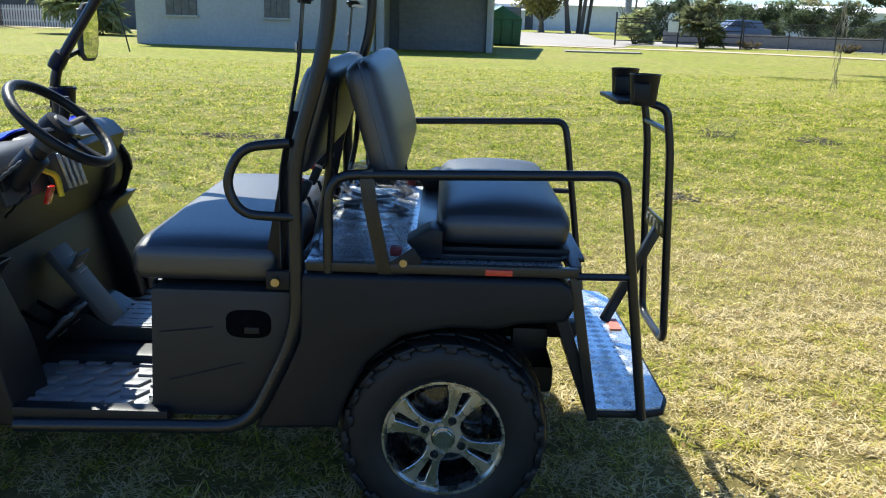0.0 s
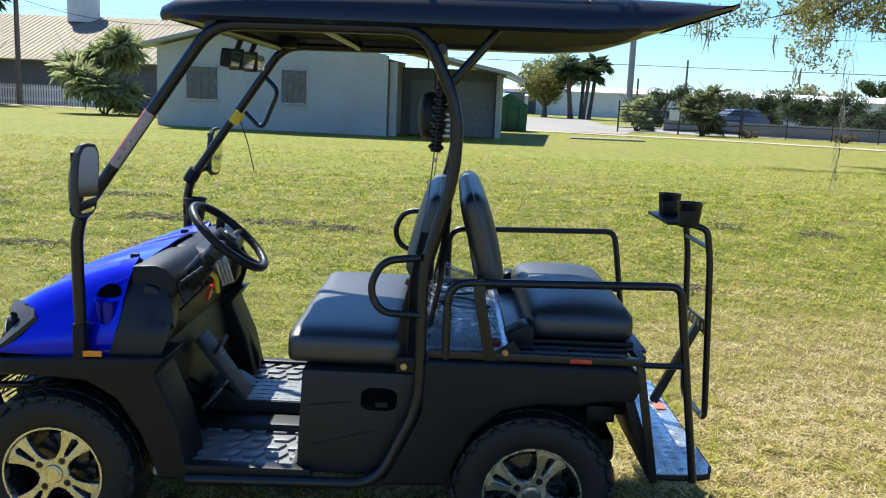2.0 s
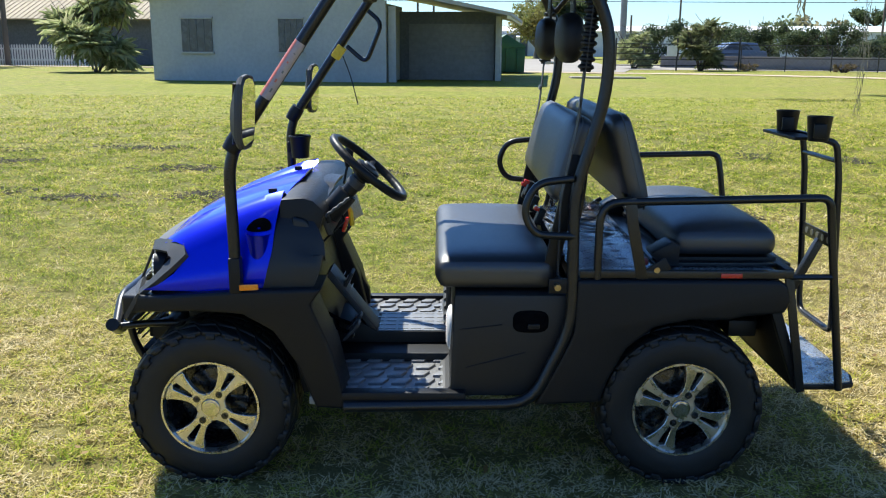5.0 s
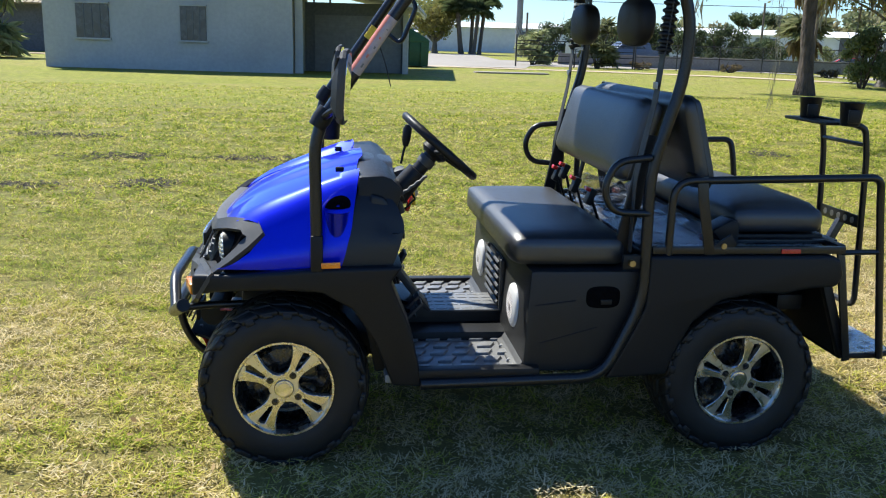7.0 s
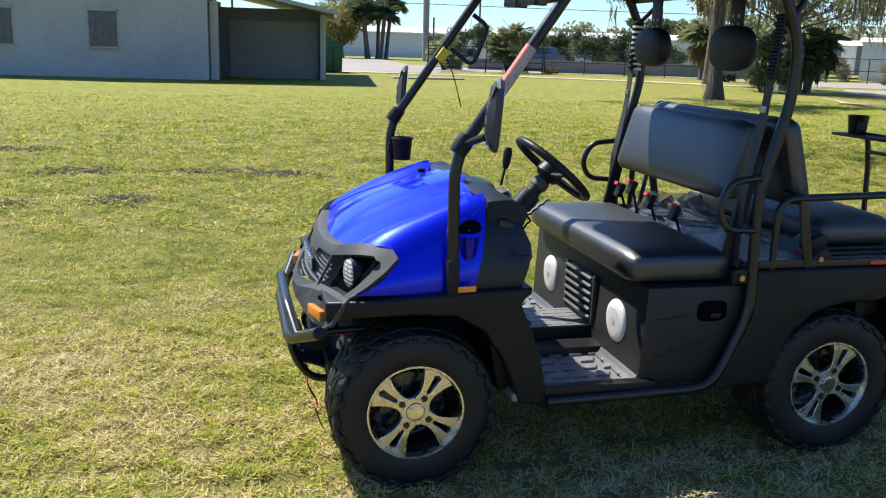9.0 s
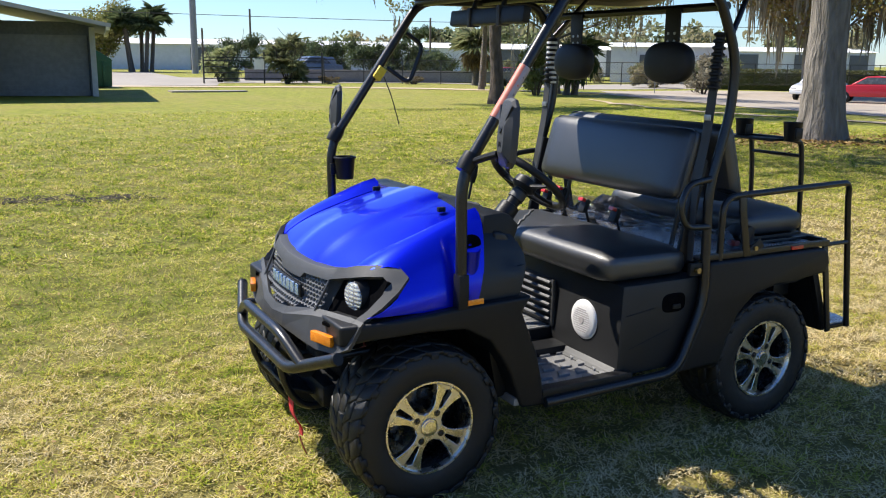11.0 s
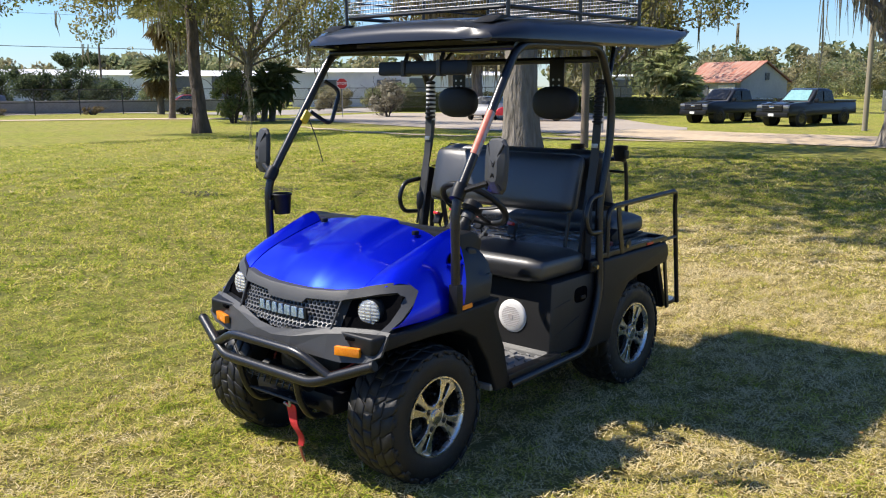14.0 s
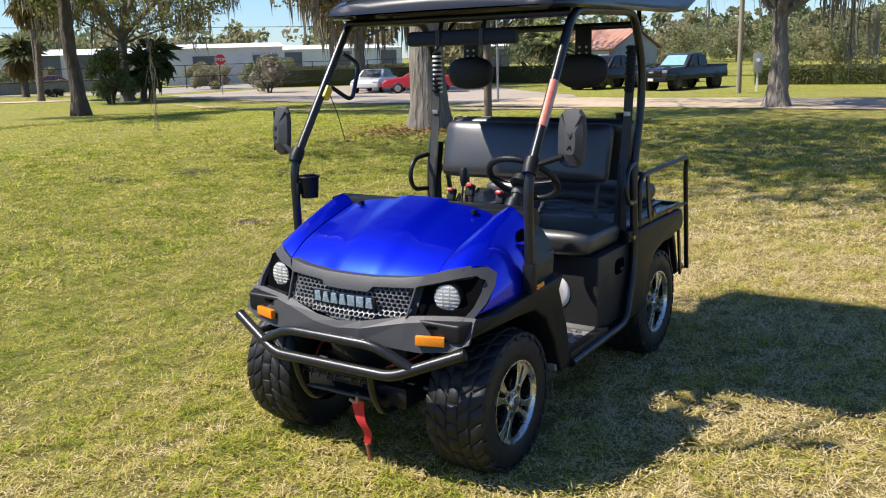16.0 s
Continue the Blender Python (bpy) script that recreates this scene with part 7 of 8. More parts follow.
for y in (-0.16, 0.14):
    bm = lathe([(0, 0.034), (0.02, 0.036), (0.95, 0.044), (1, 0.047), (1, 0.042), (0.9, 0.040), (0.06, 0.033)], (0.572, y, 1.145), (0.572, y, 1.235), 22, caps=False)
    lathe([(0, 0.034), (1, 0.033)], (0.572, y, 1.146), (0.572, y, 1.151), 22, bm)
    cup = cp("cup_holder", bm, "plastic", HOOP, "black cup holder")
    cp("cup_clip", box((0.555, y - 0.05, 1.185), (0.045, 0.012, 0.05), 0.004), "plastic", HOOP)
both("seat_hinge", prism([(-0.06, 0.755), (0.0, 0.755), (0.0, 0.83), (-0.03, 0.84), (-0.10, 0.80)], -0.50, -0.40, bevel=0.01), "plastic", label="black folding seat hinge")
cp("seat_frame", box((0.15, 0, 0.760), (0.46, 0.98, 0.012), 0.003), "tube")

def crumpled(x0, x1, y0, y1, z, high, seed):
    """A crumpled thin sheet: facets from creases at many angles."""
    rng = random.Random(seed)
    waves = [(rng.uniform(0, math.tau), rng.uniform(9, 42), rng.uniform(0, 6)) for _ in range(9)]
    rows = []
    for i in range(27):
        x = x0 + (x1 - x0) * i / 26
        row = []
        for j in range(91):
            y = y0 + (y1 - y0) * j / 90
            q = sum(abs(((x * math.cos(a) + y * math.sin(a)) * f / 3 + p) % 2 - 1) / f for a, f, p in waves) * 9
            edge = min(1, i / 4, (26 - i) / 4, j / 5, (90 - j) / 5)
            row.append((x + rng.uniform(-0.002, 0.002), y + 0.012 * math.sin(9 * x + 4), z + high * edge * max(0, q - 0.9)))
        rows.append(row)
    return skin(rows)


solo("plastic_film", crumpled(-0.375, -0.10, 2.75 - 0.52, 2.75 + 0.47, 0.756, 0.06, 5), M["film"], "crumpled clear plastic film lying on the deck", "plastic film", smooth=None)

# front wings
wing = [(-1.885, 0.582), (-1.80, 0.606), (-1.60, 0.622), (-1.46, 0.612), (-1.36, 0.555), (-1.285, 0.44), (-1.225, 0.285), (-1.12, 0.28), (-1.165, 0.48), (-1.235, 0.645), (-1.195, 0.70), (-1.45, 0.692), (-1.71, 0.672), (-1.885, 0.652)]
bm = prism(wing, -0.605, -0.40, bevel=0.012, seg=3)
for v in bm.verts:
    k = max(0, (-1.62 - v.co.x) / 0.26)
    v.co.y += 0.085 * k * k
both("front_wing", bm, "plastic", label="moulded black front wing")
both("side_marker", box((-1.431, -0.612, 0.708), (0.062, 0.008, 0.020), 0.003, Matrix.Rotation(-0.04, 4, "Y")), "amber", label="amber side marker")


# ---- front of the cart ----
def front_x(y, z):
    """How far forward the front stands at that place."""
    base = float(np.interp(z, [0.53, 0.56, 0.60, 0.64, 0.67, 0.73, 0.76, 0.80, 0.83], [-1.945, -1.955, -1.95, -1.925, -1.895, -1.875, -1.862, -1.838, -1.80]))
    return base + 0.27 * y * y


def face(outline, depth, lift=0.0, bevel=0.003, back=None):
    """A plate over an outline in (y, z) that follows the front's curve."""
    bm = bmesh.new()
    out = [bm.verts.new((front_x(y, z) - lift, y, z)) for y, z in outline]
    inn = [bm.verts.new((front_x(y, z) - lift + depth, y, z)) for y, z in outline]
    n = len(outline)
    f = bm.faces.new(out)
    bm.faces.new(inn[::-1])
    for i in range(n):
        bm.faces.new((out[i], out[(i + 1) % n], inn[(i + 1) % n], inn[i]))
    bmesh.ops.triangulate(bm, faces=[f])
    bmesh.ops.recalc_face_normals(bm, faces=bm.faces)
    if bevel:
        edges = [e for e in bm.edges if e.calc_face_angle(0) > 0.9]
        bmesh.ops.bevel(bm, geom=edges, offset=bevel, segments=2, profile=0.6, affect="EDGES")
    return bm


def mirror_outline(half):
    """A closed outline from its half at y >= 0, given from the top middle to the bottom middle."""
    return half + [(-y, z) for y, z in half[::-1] if y > 1e-6]


CHIN_Y = [0.0, 0.11, 0.29, 0.36, 0.48, 0.548]
CHIN_LEDGE = [0.620, 0.629, 0.660, 0.666, 0.671, 0.668]
CHIN_TOP = [0.594, 0.603, 0.638, 0.646, 0.653, 0.655]
CHIN_LOW = [0.556, 0.556, 0.542, 0.537, 0.552, 0.585]


def chin(high, low, rows, lift):
    """A faceted strip of the front between two edges, on both halves."""
    cols = []
    for s in (-1, 1):
        for y, a, b in (list(zip(CHIN_Y, high, low))[::-1] if s < 0 else list(zip(CHIN_Y, high, low))[1:]):
            cols.append([(front_x(y, a + (b - a) * k / rows) - lift, s * y, a + (b - a) * k / rows) for k in range(rows + 1)])
    return skin(cols, 0.014)


FASCIA = cp("fascia", chin(CHIN_TOP, CHIN_LOW, 1, 0.0), "grey_plastic",
            label="grey textured plastic front fascia", smooth=None)
# sloping ledge under the grille
cp("fascia_ledge", chin(CHIN_LEDGE, CHIN_TOP, 1, -0.001), "grey_plastic", FASCIA, smooth=None)
# brow
half = [(0, 0.782), (0.12, 0.783), (0.24, 0.790), (0.338, 0.803), (0.325, 0.768), (0.30, 0.757), (0.20, 0.752), (0.125, 0.748), (0.105, 0.728), (0, 0.726)]
cp("brow", face(mirror_outline(half), 0.06, 0.004, 0.004), "grey_plastic", FASCIA, smooth=25)


def side_brow():
    """The blade over and behind the lamp, from the brow to the wing."""
    outer = [(-1.818, -0.33, 0.803), (-1.778, -0.40, 0.824), (-1.722, -0.46, 0.834), (-1.665, -0.505, 0.830), (-1.650, -0.545, 0.802), (-1.695, -0.560, 0.760), (-1.755, -0.556, 0.710), (-1.815, -0.535, 0.664)]
    inner = [(-1.835, -0.315, 0.765), (-1.805, -0.40, 0.785), (-1.768, -0.455, 0.797), (-1.724, -0.502, 0.802), (-1.714, -0.520, 0.784), (-1.738, -0.530, 0.750), (-1.790, -0.524, 0.700), (-1.840, -0.500, 0.658)]
    return skin([outer, inner], 0.018)


both("side_brow", side_brow(), "grey_plastic", FASCIA, smooth=35)
# Black plate and block round each lamp paint the deep opening's shade.
for s in (-1, 1):
    cp("lamp_recess_shade", face([(s * y, z) for y, z in ((0.285, 0.775), (0.40, 0.795), (0.48, 0.805), (0.525, 0.785), (0.53, 0.655), (0.40, 0.650), (0.285, 0.64))], 0.05, -0.052, 0), "hollow", FASCIA, smooth=None)
both("lamp_well_shade", box((-1.665, -0.40, 0.715), (0.10, 0.25, 0.12), 0.01), "matt_black", FASCIA)
lampL = lathe([(0, 0.056), (0.2, 0.058), (0.9, 0.058), (1.0, 0.055), (0.97, 0.052)], (-1.70, -0.395, 0.722), (-1.795, -0.412, 0.722), 32)
H1, H2 = both("headlight", lampL, "plastic", label="round clear headlight in black bezel")
for s, hd in ((-1, H1), (1, H2)):
    nrm = Vector((-1, s * 0.16, 0)).normalized()
    c = Vector((-1.790, s * 0.411, 0.722))
    cp("reflector", lathe([(0, 0.052), (0.6, 0.042), (1, 0.010)], c, c - nrm * 0.03, 28), "lamp_silver", hd)
    side = Vector((-nrm.y, nrm.x, 0))
    turn = Matrix.Rotation(math.atan2(side.y, side.x) - math.pi / 2, 4, "Z")
    for k in range(-3, 4):
        cp("lamp_flute", box(c + nrm * 0.003 + Vector((0, 0, 0.0135 * k)), (0.010, 2 * math.sqrt(0.049 ** 2 - (0.0135 * k) ** 2), 0.0062), 0.002, turn), "lamp_silver", hd)
    for k in (-0.6, 0.6):
        cp("lamp_rib", box(c + nrm * 0.004 + side * 0.022 * k, (0.010, 0.004, 0.085), 0.001, turn), "hollow", hd)
    LENS = cp("lamp_lens", lathe([(0, 0.053), (0.5, 0.048), (0.85, 0.030), (1, 0.004)], c + nrm * 0.001, c + nrm * 0.018, 28), "lamp_glass", hd, "clear lens")
    LENS.visible_shadow = False


def honeycomb():
    """A grille of hexagonal cells."""
    bm = bmesh.new()
    a, t = 0.0120, 0.0022
    dy, dz = a * math.sqrt(3) * 1.12, a * 1.5 * 0.80
    for j in range(20):
        for i in range(-26, 27):
            y, z = i * dy + (j % 2) * dy / 2, 0.615 + j * dz
            top = 0.752 - 0.03 * max(0, 0.12 - abs(y)) / 0.12
            low = 0.625 + 0.034 * min(1, abs(y) / 0.28)
            if abs(y) > 0.292 - 0.02 * (z - 0.65) / 0.1 or z > top or z < low:
                continue
            ring, inner = [], []
            for k in range(6):
                q = radians(30 + 60 * k)
                for rr, lst in ((1.0, ring), (0.88, inner)):
                    py, pz = y + a * 1.12 * rr * math.cos(q), z + a * 0.80 * rr * math.sin(q)
                    lst.append((front_x(py, pz) + 0.012, py, pz))
            vo, vi = [bm.verts.new(p) for p in ring], [bm.verts.new(p) for p in inner]
            vb = [bm.verts.new((p[0] + 0.010, p[1], p[2])) for p in inner]
            for k in range(6):
                bm.faces.new((vo[k], vo[(k + 1) % 6], vi[(k + 1) % 6], vi[k]))
                bm.faces.new((vi[k], vi[(k + 1) % 6], vb[(k + 1) % 6], vb[k]))
    return bm


cp("grille", honeycomb(), "grille_grey", FASCIA, "grey honeycomb grille", smooth=None)
# Black sheet puts the shade behind the open cells into colour.
cp("grille_gap_shade", face(mirror_outline([(0, 0.76), (0.31, 0.765), (0.30, 0.64), (0, 0.60)]), 0.01, -0.05, 0), "matt_black", FASCIA, smooth=None)
both("grille_edge", pipe([(front_x(0.30, 0.755) + 0.004, -0.302, 0.757), (front_x(0.288, 0.65) + 0.006, -0.290, 0.652)], 0.005, seg=8), "grey_plastic", FASCIA)
# badge: a plain row of blocks
bd = cp("badge", box((front_x(0, 0.69) - 0.0, 0, 0.690), (0.012, 0.305, 0.050), 0.004), "plastic", FASCIA, "dark badge with a row of silver-blue blocks")
for k in range(7):
    y = 0.126 - k * 0.042
    w, d = 0.017, (0.004, 0.008, 0.006, 0.008, 0.0, 0.0, 0.005)[k]
    bm = prism([(y + w, 0.671), (y + w - d, 0.712), (y - w + d, 0.712), (y - w, 0.671)], front_x(y, 0.69) - 0.014, front_x(y, 0.69) - 0.005, "x", 0.0015)
    cp("badge_block", bm, "badge", FASCIA)
for s in (-1, 1):
    cp("turn_signal", box((front_x(0.405, 0.587) + 0.004, s * 0.405, 0.587), (0.022, 0.112, 0.036), 0.004, Matrix.Rotation(-s * 0.28, 4, "Z")), "amber", FASCIA, "amber turn signal")
    # Solid near-black bar paints the shade of the slot above the signal.
    cp("slot_shade", box((front_x(0.43, 0.632) + 0.003, s * 0.43, 0.634), (0.014, 0.10, 0.013), 0.003, Matrix.Rotation(-s * 0.28, 4, "Z")), "hollow", FASCIA)

# bumper
BUMP = cp("bumper", pipe([(-1.910, -0.545, 0.557), (-1.987, -0.285, 0.456), (-1.987, 0.285, 0.456), (-1.910, 0.545, 0.557)], 0.0215, 0.05, 14), "tube", label="black tubular front bumper")
cp("upper_bar", pipe([(-1.964, -0.365, 0.490), (-1.990, -0.215, 0.566), (-1.990, 0.215, 0.566), (-1.964, 0.365, 0.490)], 0.0195, 0.06, 12), "tube", BUMP)
for s in (-1, 1):
    cp("bumper_cap", lathe([(0, 0.0225), (1, 0.021)], (-1.910, s * 0.545, 0.557), (-1.907, s * 0.555, 0.561), 16), "plastic", BUMP)
    cp("bumper_post", pipe([(-1.985, s * 0.185, 0.450), (-1.965, s * 0.18, 0.35), (-1.90, s * 0.175, 0.255), (-1.70, s * 0.17, 0.26)], 0.0145, 0.06, 10), "tube", BUMP)
    cp("bumper_stay", pipe([(-1.945, s * 0.43, 0.512), (-1.86, s * 0.40, 0.515), (-1.45, s * 0.38, 0.52)], 0.013, 0.05, 10), "tube", BUMP)
cp("skid_plate", box((-1.86, 0, 0.30), (0.2, 0.32, 0.012), 0.004, Matrix.Rotation(0.35, 4, "Y")), "rubber", BUMP)
for k in range(4):
    cp("grid_bar", box((-1.972 + 0.010 * k, 0, 0.430 - 0.014 * k), (0.006, 0.36, 0.005), 0.001), "tube", BUMP)
for k in range(9):
    cp("grid_bar", box((-1.958, -0.16 + 0.04 * k, 0.410), (0.006, 0.004, 0.055), 0.001, Matrix.Rotation(0.5, 4, "Y")), "tube", BUMP)
WINCH = cp("winch", lathe([(0, 0.045), (0.15, 0.045), (0.16, 0.03), (0.84, 0.03), (0.85, 0.045), (1, 0.045)], (-1.87, -0.14, 0.40), (-1.87, 0.14, 0.40), 18), "plastic", label="small black electric winch")
cp("winch_fairlead", box((-1.93, -0.02, 0.39), (0.015, 0.18, 0.05), 0.006), "plastic", WINCH)
cp("winch_cable", pipe([(-1.70, -0.3, 0.5), (-1.76, -0.22, 0.44), (-1.84, -0.15, 0.42)], 0.005, 0.04, 6), "dull_red", WINCH, "red winch cable")
STRAP = cp("winch_strap", skin([[Vector((-1.93 + 0.05 * k + 0.008 * math.sin(9 * k), -0.07 + 0.012 * math.sin(7 * k), 0.30 - 0.2 * k)) + Vector((0.004, d * (0.030 - 0.014 * k), 0)) for d in (-1, 1)] for k in [i / 10 for i in range(11)]], 0.004), "red_strap", label="red webbing winch strap")
cp("winch_hook", pipe([(-1.925, -0.07, 0.335), (-1.925, -0.07, 0.295), (-1.915, -0.05, 0.285), (-1.925, -0.03, 0.30)], 0.007, 0.02, 8), "steel", STRAP)
cp("strap_tail", pipe([(-1.88, -0.068, 0.10), (-1.865, -0.066, 0.05), (-1.85, -0.064, 0.012)], (0.009, 0.003), 0.02, 6), "rust_strap", STRAP)


# mirrors
def side_mirror(s):
    outl = [(y * (1.02 if s < 0 else 0.95), z) for y, z in ((0.0, 0.0), (0.035, 0.003), (0.054, 0.02), (0.061, 0.06), (0.062, 0.15), (0.056, 0.195), (0.038, 0.217), (0.0, 0.222), (-0.03, 0.217), (-0.047, 0.195), (-0.055, 0.15), (-0.053, 0.06), (-0.046, 0.02), (-0.03, 0.003))]
    m = Matrix.Translation((-1.405, s * 0.730, 1.172)) @ Matrix.Rotation(-0.17 if s < 0 else -0.22, 4, "Z") @ Matrix.Rotation(0.06, 4, "Y")
    def ring(k, x, dy=0.0, dz=0.0):
        return [(x, -s * (y * k + dy), 0.108 + (z - 0.108) * k + dz) for y, z in outl]
    bm = skin([ring(0.97, 0.016), ring(1.0, 0.013), ring(1.0, 0.004), ring(0.93, -0.006), ring(0.42, -0.026, -0.008, -0.012)], closed=True)
    bm.verts.ensure_lookup_table()
    n = len(outl)
    bm.faces.new([bm.verts[i] for i in range(n)])
    bm.faces.new([bm.verts[len(bm.verts) - n + i] for i in range(n)][::-1])
    bmesh.ops.transform(bm, matrix=m, verts=bm.verts)
    ob = cp("side_mirror", bm, "grey_plastic", label="black side mirror on a ball mount", smooth=18)
    g = prism([(y * 0.86, 0.012 + z * 0.9) for y, z in outl], 0.0, 0.002, "x")
    for v in g.verts:
        v.co.y *= -s
        v.co.x += 0.016
    bmesh.ops.transform(g, matrix=m, verts=g.verts)
    cp("mirror_glass", g, "mirror", ob, "mirror glass", smooth=None)
    for sg in (-1, 1):
        rib = pipe([(-0.026, s * 0.008, 0.112), (-0.008, sg * 0.045, 0.196)], 0.005, seg=6)
        pipe([(-0.026, s * 0.008, 0.082), (-0.008, sg * 0.042, 0.020)], 0.005, seg=6, bm=rib)
        bmesh.ops.transform(rib, matrix=m, verts=rib.verts)
        cp("shell_rib", rib, "plastic", ob)
    cp("mirror_arm", pipe([(-1.455, s * 0.59, 1.175), (-1.44, s * 0.64, 1.195), (-1.415, s * 0.70, 1.215)], 0.012, 0.03, 8), "plastic", ob)
    cp("mirror_clamp", lathe([(0, 0.028), (0.5, 0.031), (1, 0.028)], (-1.475, s * 0.59, 1.15), (-1.44, s * 0.588, 1.205), 16), "plastic", ob)


side_mirror(-1)
side_mirror(1)
tilt = Matrix.Rotation(0.12, 4, "Y")
RVM = cp("rear_view_mirror", box((-1.075, -0.06, 1.672), (0.036, 0.55, 0.064), 0.012, tilt), "plastic", label="wide black clip-on centre mirror")
cp("mirror_glass", box((-1.0562, -0.06, 1.6705), (0.003, 0.53, 0.050), 0, tilt), "dark_mirror", RVM, "dark mirror glass", smooth=None)
for y in (-0.17, 0.05):
    cp("mirror_strap", box((-1.075, y, 1.672), (0.050, 0.022, 0.074), 0.004), "matt_black", RVM)
    cp("mirror_stem", pipe([(-1.075, y, 1.705), (-1.05, y, 1.765)], 0.010, seg=8), "plastic", RVM)

# things on the pillars
cp("pillar_handle", pipe([(-1.12, 0.565, 1.62), (-1.06, 0.52, 1.57), (-1.13, 0.52, 1.40), (-1.215, 0.57, 1.47)], 0.010, 0.04, 8), "tube", label="black pillar grab handle")
TAG = cp("yellow_tag", box((-1.255, 0.578, 1.445), (0.06, 0.05, 0.04), 0.004, Matrix.Rotation(-0.95, 4, "Y")), "yellow", label="yellow tag round the pillar")
cp("cable_tie", pipe([(-1.235, 0.56, 1.43), (-1.20, 0.55, 1.34), (-1.17, 0.54, 1.22)], 0.0025, 0.05, 5), "matt_black", TAG)
def tube_patch(a, b, r, u0, u1, n=8):
    """A strip of a tube's skin between two angles, measured from the side away from the cart towards the front."""
    a, b = Vector(a), Vector(b)
    d = (b - a).normalized()
    out = Vector((0, -1, 0))
    fwd = out.cross(d)
    if fwd.x > 0:
        fwd = -fwd
    rows = []
    for p in (a, b):
        rows.append([p + (out * math.cos(radians(u0 + (u1 - u0) * k / n)) + fwd * math.sin(radians(u0 + (u1 - u0) * k / n))) * r for k in range(n + 1)])
    return skin(rows, 0.0006)


PA, PB = (-1.357, -0.5855, 1.318), (-1.241, -0.5815, 1.486)
LB = cp("pillar_label", tube_patch(PA, PB, 0.0205, -60, 30), "label", label="long white and red warning label on the pillar")
cp("label_stripe", tube_patch(PA, PB, 0.0206, 30, 110), "label_red", LB, "red half of the label")
for k in range(5):
    q0 = Vector(PA).lerp(Vector(PB), 0.12 + 0.17 * k)
    cp("print_bar", tube_patch(q0, q0.lerp(Vector(PB), 0.08), 0.0209, -22 + 10 * (k % 2), -6 + 10 * (k % 2)), "label_red" if k % 2 else "grille_grey", LB)
CH = cp("cup_holder", lathe([(0, 0.034), (0.02, 0.038), (0.93, 0.045), (1, 0.048), (1, 0.043), (0.9, 0.041), (0.06, 0.034)], (-1.432, 0.548, 0.985), (-1.432, 0.548, 1.080), 22, caps=False), "plastic", label="black cup holder on the pillar")
cp("holder_floor", cyl((-1.432, 0.548, 0.987), (-1.432, 0.548, 0.993), 0.034), "plastic", CH)
cp("holder_clamp", box((-1.478, 0.578, 1.03), (0.03, 0.035, 0.05), 0.006), "plastic", CH)
cp("holder_ring", pipe([(-1.432 + 0.045 * math.cos(k * math.tau / 20), 0.548 + 0.045 * math.sin(k * math.tau / 20), 1.080) for k in range(20)], 0.006, 0, 6, closed=True, n=1), "plastic", CH)


# ---- grass, leaves and bare spots ----
def grass(name, label, areas, low, high, half, seed, waves=(0.07, 0.6), base=0.80, swing=0.32, tall=0.0):
    """Blades over areas (x0, x1, y0, y1, blades per square metre), four corners each."""
    nr = np.random.default_rng(seed)
    P = []
    for x0, x1, y0, y1, per in areas:
        n = int((x1 - x0) * (y1 - y0) * per)
        P.append(np.column_stack([nr.uniform(x0, x1, n), nr.uniform(y0, y1, n)]))
    p = np.concatenate(P)
    # tufts: draw blades together, and thin them where tyres stand
    cell = nr.normal(size=p.shape) * 0.012
    p = p + cell
    for wx in (FX, RX):
        for wy in (2.75 - 0.466, 2.75 + 0.466):
            p = p[~((np.abs(p[:, 0] - wx) < 0.10) & (np.abs(p[:, 1] - wy) < 0.12))]
    # thin and thick spots
    field = np.zeros(len(p))
    for _ in range(16):
        th, wl = nr.uniform(0, math.tau), math.exp(nr.uniform(math.log(waves[0]), math.log(waves[1])))
        field += np.sin((p[:, 0] * math.cos(th) + p[:, 1] * math.sin(th)) * math.tau / wl + nr.uniform(0, 6))
    field /= 16 ** 0.5 * 0.7
    keep = nr.random(len(p)) < base + swing * field
    p, field = p[keep], field[keep]
    n = len(p)
    a = nr.uniform(0, math.tau, n)
    lean = np.radians(np.clip(nr.normal(66, 14, n), 15, 86))
    h = (low + (high - low) * nr.random(n) ** 1.7) * (1 + tall * np.clip(field, -1, 1.5))
    flat = nr.random(n) < 0.40
    lean = np.where(flat, np.radians(nr.uniform(76, 88, n)), lean)
    d = np.column_stack([np.cos(a) * np.sin(lean), np.sin(a) * np.sin(lean), np.cos(lean)]) * h[:, None]
    b = a + math.pi / 2 + nr.normal(0, 0.4, n)
    w = np.column_stack([np.cos(b), np.sin(b), np.zeros(n)]) * (half * nr.uniform(0.6, 1.3, n))[:, None]
    base = np.column_stack([p, np.where(flat, nr.uniform(0.004, 0.02, n), -0.006)])
    verts = np.stack([base - w, base + w, base + d + w * 0.25, base + d - w * 0.25], 1).reshape(-1, 3)
    faces = np.arange(4 * n).reshape(n, 4)
    tagged(new(name, raw(name, verts, faces, M["blades"])), label, "grass", kind="stuff")


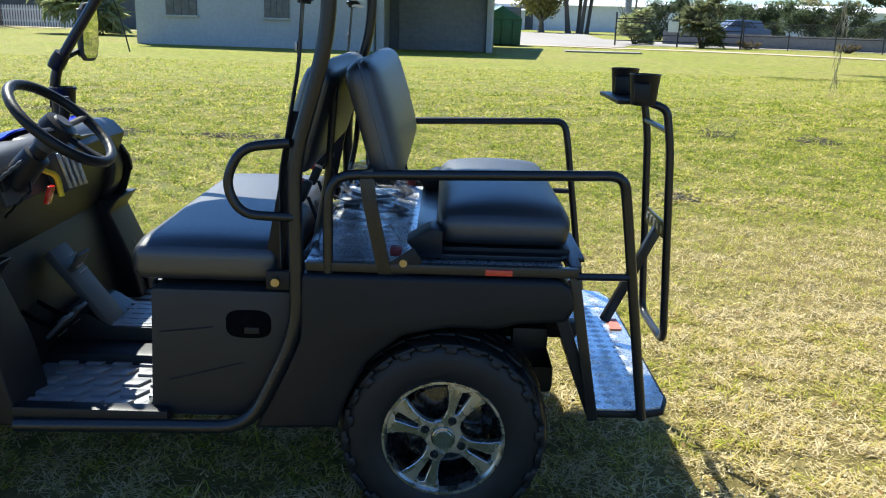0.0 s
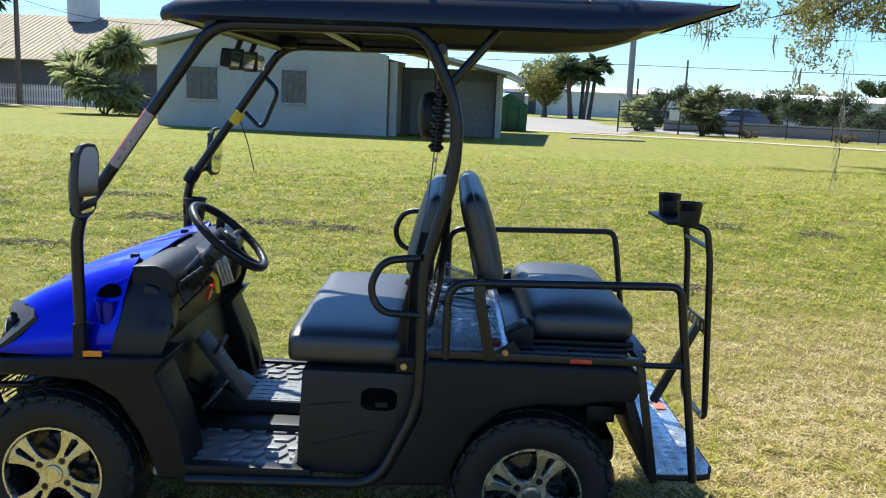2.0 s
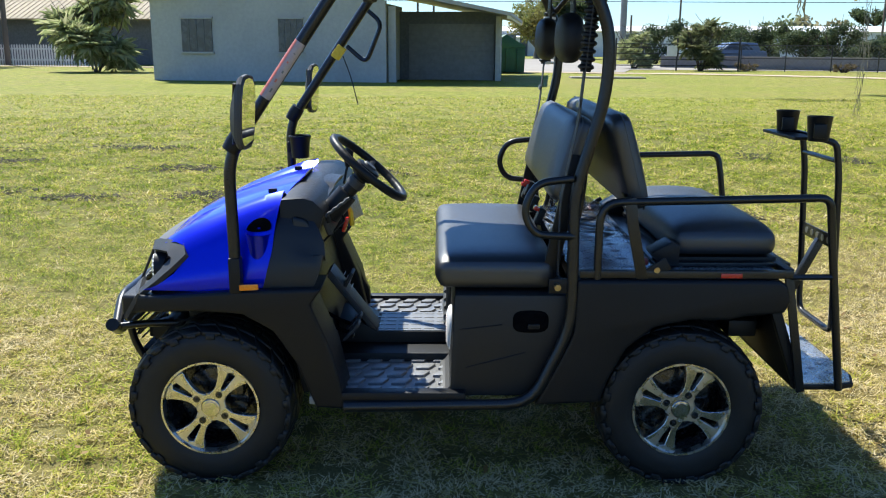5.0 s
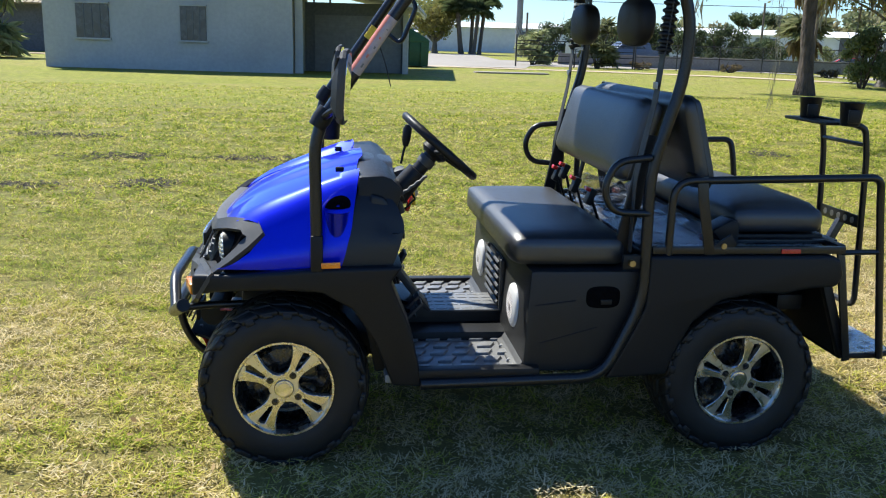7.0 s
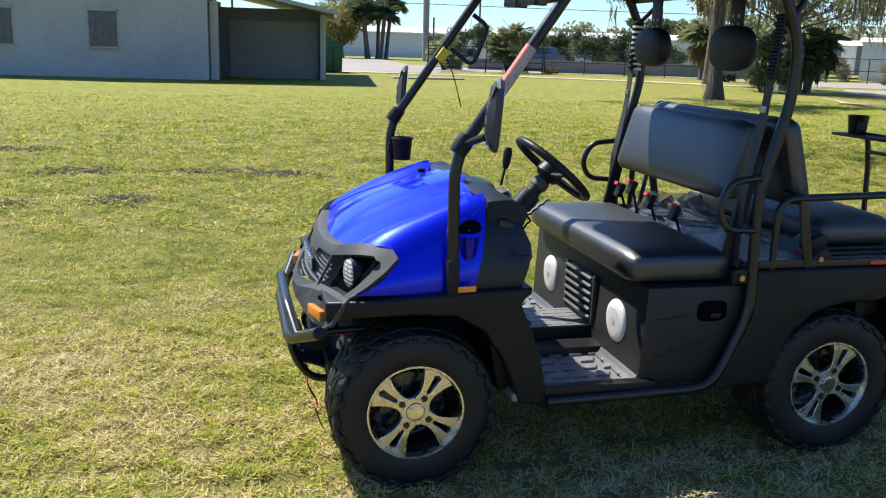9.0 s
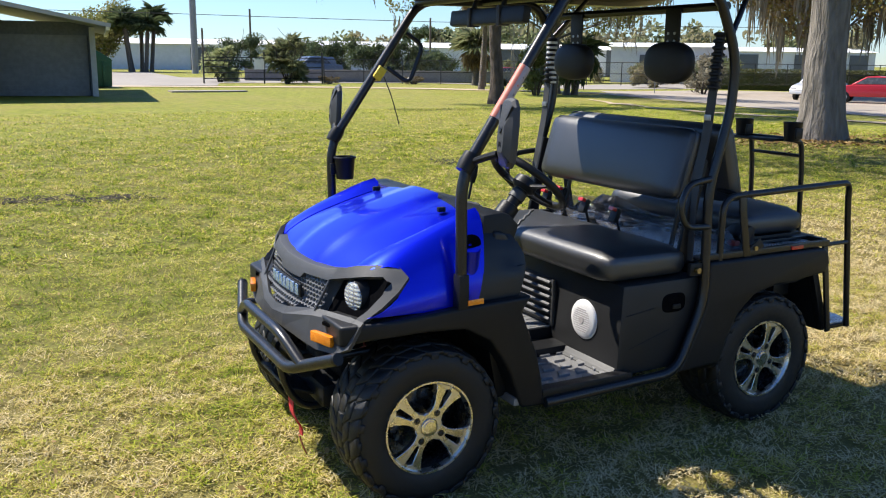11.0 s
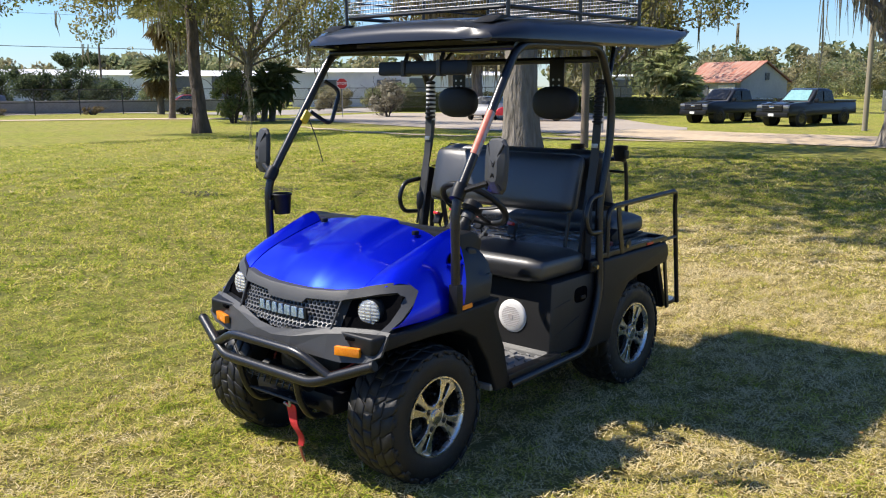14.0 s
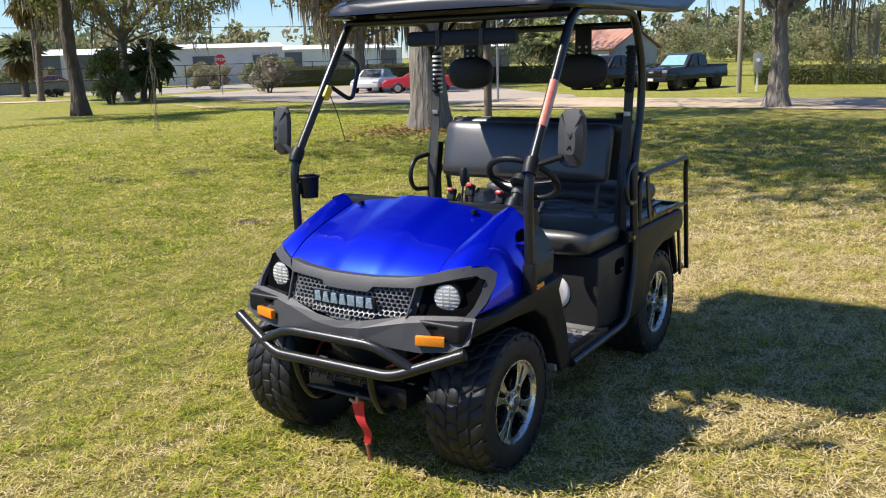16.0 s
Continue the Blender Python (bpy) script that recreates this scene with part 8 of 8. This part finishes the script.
grass("near_grass", "short mown grass mixed with dry straw", [(-4.6, 3.2, 0.7, 4.2, 10800), (-4.6, 3.2, 4.2, 6.5, 5600)], 0.010, 0.052, 0.0029, 81, (0.07, 0.5), 0.80, 0.32, 0.2)
grass("lawn_grass", "short mown grass, green with dry patches", [(-8, -4.6, 2, 6.5, 3000), (3.2, 9, 0.7, 6.5, 2800), (-9, 9, 6.5, 12, 2700)], 0.016, 0.055, 0.0062, 82, (0.12, 0.9), 0.74, 0.38, 0.2)
grass("far_grass", "mown green lawn round and beyond the cart", [(-12, 16, 12, 17, 860), (-14, 20, 17, 25, 330), (9, 16, 2, 12, 560), (-9.5, 9, -4.5, 0.7, 820), (-9.5, -4.6, 0.7, 2, 1300), (9, 13, -4.5, 2, 500), (-12, -8, 2, 12, 600)], 0.025, 0.075, 0.011, 85, (0.25, 1.6), 0.70, 0.40, 0.2)


def litter(name, label, mat, spots, size, seed):
    nr = np.random.default_rng(seed)
    P = np.concatenate([np.column_stack([nr.normal(x, sx, n), nr.normal(y, sy, n), nr.uniform(0.02, 0.05, n)]) for x, y, sx, sy, n in spots])
    n = len(P)
    a = nr.uniform(0, math.tau, n)
    d = np.column_stack([np.cos(a), np.sin(a), nr.normal(0, 0.3, n)]) * (size * nr.uniform(0.5, 1.3, n))[:, None]
    e = np.column_stack([-np.sin(a), np.cos(a), nr.normal(0, 0.3, n)]) * (size * nr.uniform(0.3, 0.6, n))[:, None]
    verts = np.stack([P - d, P + e, P + d, P - e], 1).reshape(-1, 3)
    verts[:, 2] = np.maximum(verts[:, 2], 0.006)
    tagged(new(name, raw(name, verts, np.arange(4 * n).reshape(n, 4), M[mat])), label, "leaves", kind="stuff")


litter("fallen_leaves", "scattered brown fallen leaves on the grass", "dead", [(-2.6, 2.2, 0.5, 0.8, 70), (1.3, 3.2, 0.8, 1.0, 160), (-1.2, 1.4, 1.2, 0.3, 50), (2.4, 7.5, 1.2, 1.2, 60), (-0.5, 0.9, 1.2, 0.25, 24), (2.8, 12, 1.5, 1.5, 60), (-1, 3, 3.5, 2.5, 500), (1.5, 6, 4, 2.5, 400)], 0.017, 83)
litter("leaf_pile", "drift of brown leaves round the oak's foot", "dead", [(12.3, 11.8, 0.9, 0.9, 900), (11.4, 11.6, 1.0, 0.6, 500)], 0.06, 84)


def bare_patch(at, size, turn, seed):
    """A scuffed spot: dark crumbs of soil strewn thickly in the middle and thinly outside."""
    nr = np.random.default_rng(seed)
    n = int(900 * size[0] * (0.5 + 3 * size[1]))
    p = np.column_stack([nr.normal(0, size[0] * 0.55, n), nr.normal(0, size[1] * 0.9 + 0.03, n)])
    r = nr.uniform(0.008, 0.03, n)
    a = nr.uniform(0, math.tau, n)
    V = []
    for k in range(4):
        q = a + k * math.tau / 4 + nr.normal(0, 0.25, n)
        V.append(np.column_stack([p[:, 0] + np.cos(q) * r * 1.4, p[:, 1] + np.sin(q) * r, np.zeros(n)]))
    V.append(np.column_stack([p, r * nr.uniform(0.3, 0.7, n)]))
    v = np.stack(V, 1).reshape(-1, 3)
    b = np.arange(n)[:, None] * 5
    f = np.concatenate([b + np.array([[0, 1, 4]]), b + np.array([[1, 2, 4]]), b + np.array([[2, 3, 4]]), b + np.array([[3, 0, 4]])])
    ob = new("bare_soil", raw("bare_soil", v, f, M["soil"]))
    ob.matrix_basis = pose(*at, 0, 0, 0, turn)
    tagged(ob, "crumbs of bare dark soil scuffed into the lawn", "soil", "bare spots", "stuff")


for k, (x, y, sx, sy) in enumerate(((-7.6, 11.8, 0.8, 0.13), (-4.4, 7.9, 0.36, 0.08), (-3.9, 10.0, 0.42, 0.12), (-2.4, 9.95, 0.5, 0.09), (-3.2, 8.05, 0.3, 0.12), (-5.6, 8.2, 0.45, 0.12), (-6.4, 10.6, 0.5, 0.12), (-1.6, 9.7, 0.4, 0.1), (3.5, 11.4, 0.22, 0.16), (4.65, 11.0, 0.26, 0.16), (1.9, 7.1, 0.14, 0.08), (-5.0, 12.1, 0.6, 0.1))):
    bare_patch((x, y), (sx, sy), 3 * k % 11 - 5, 90 + k)
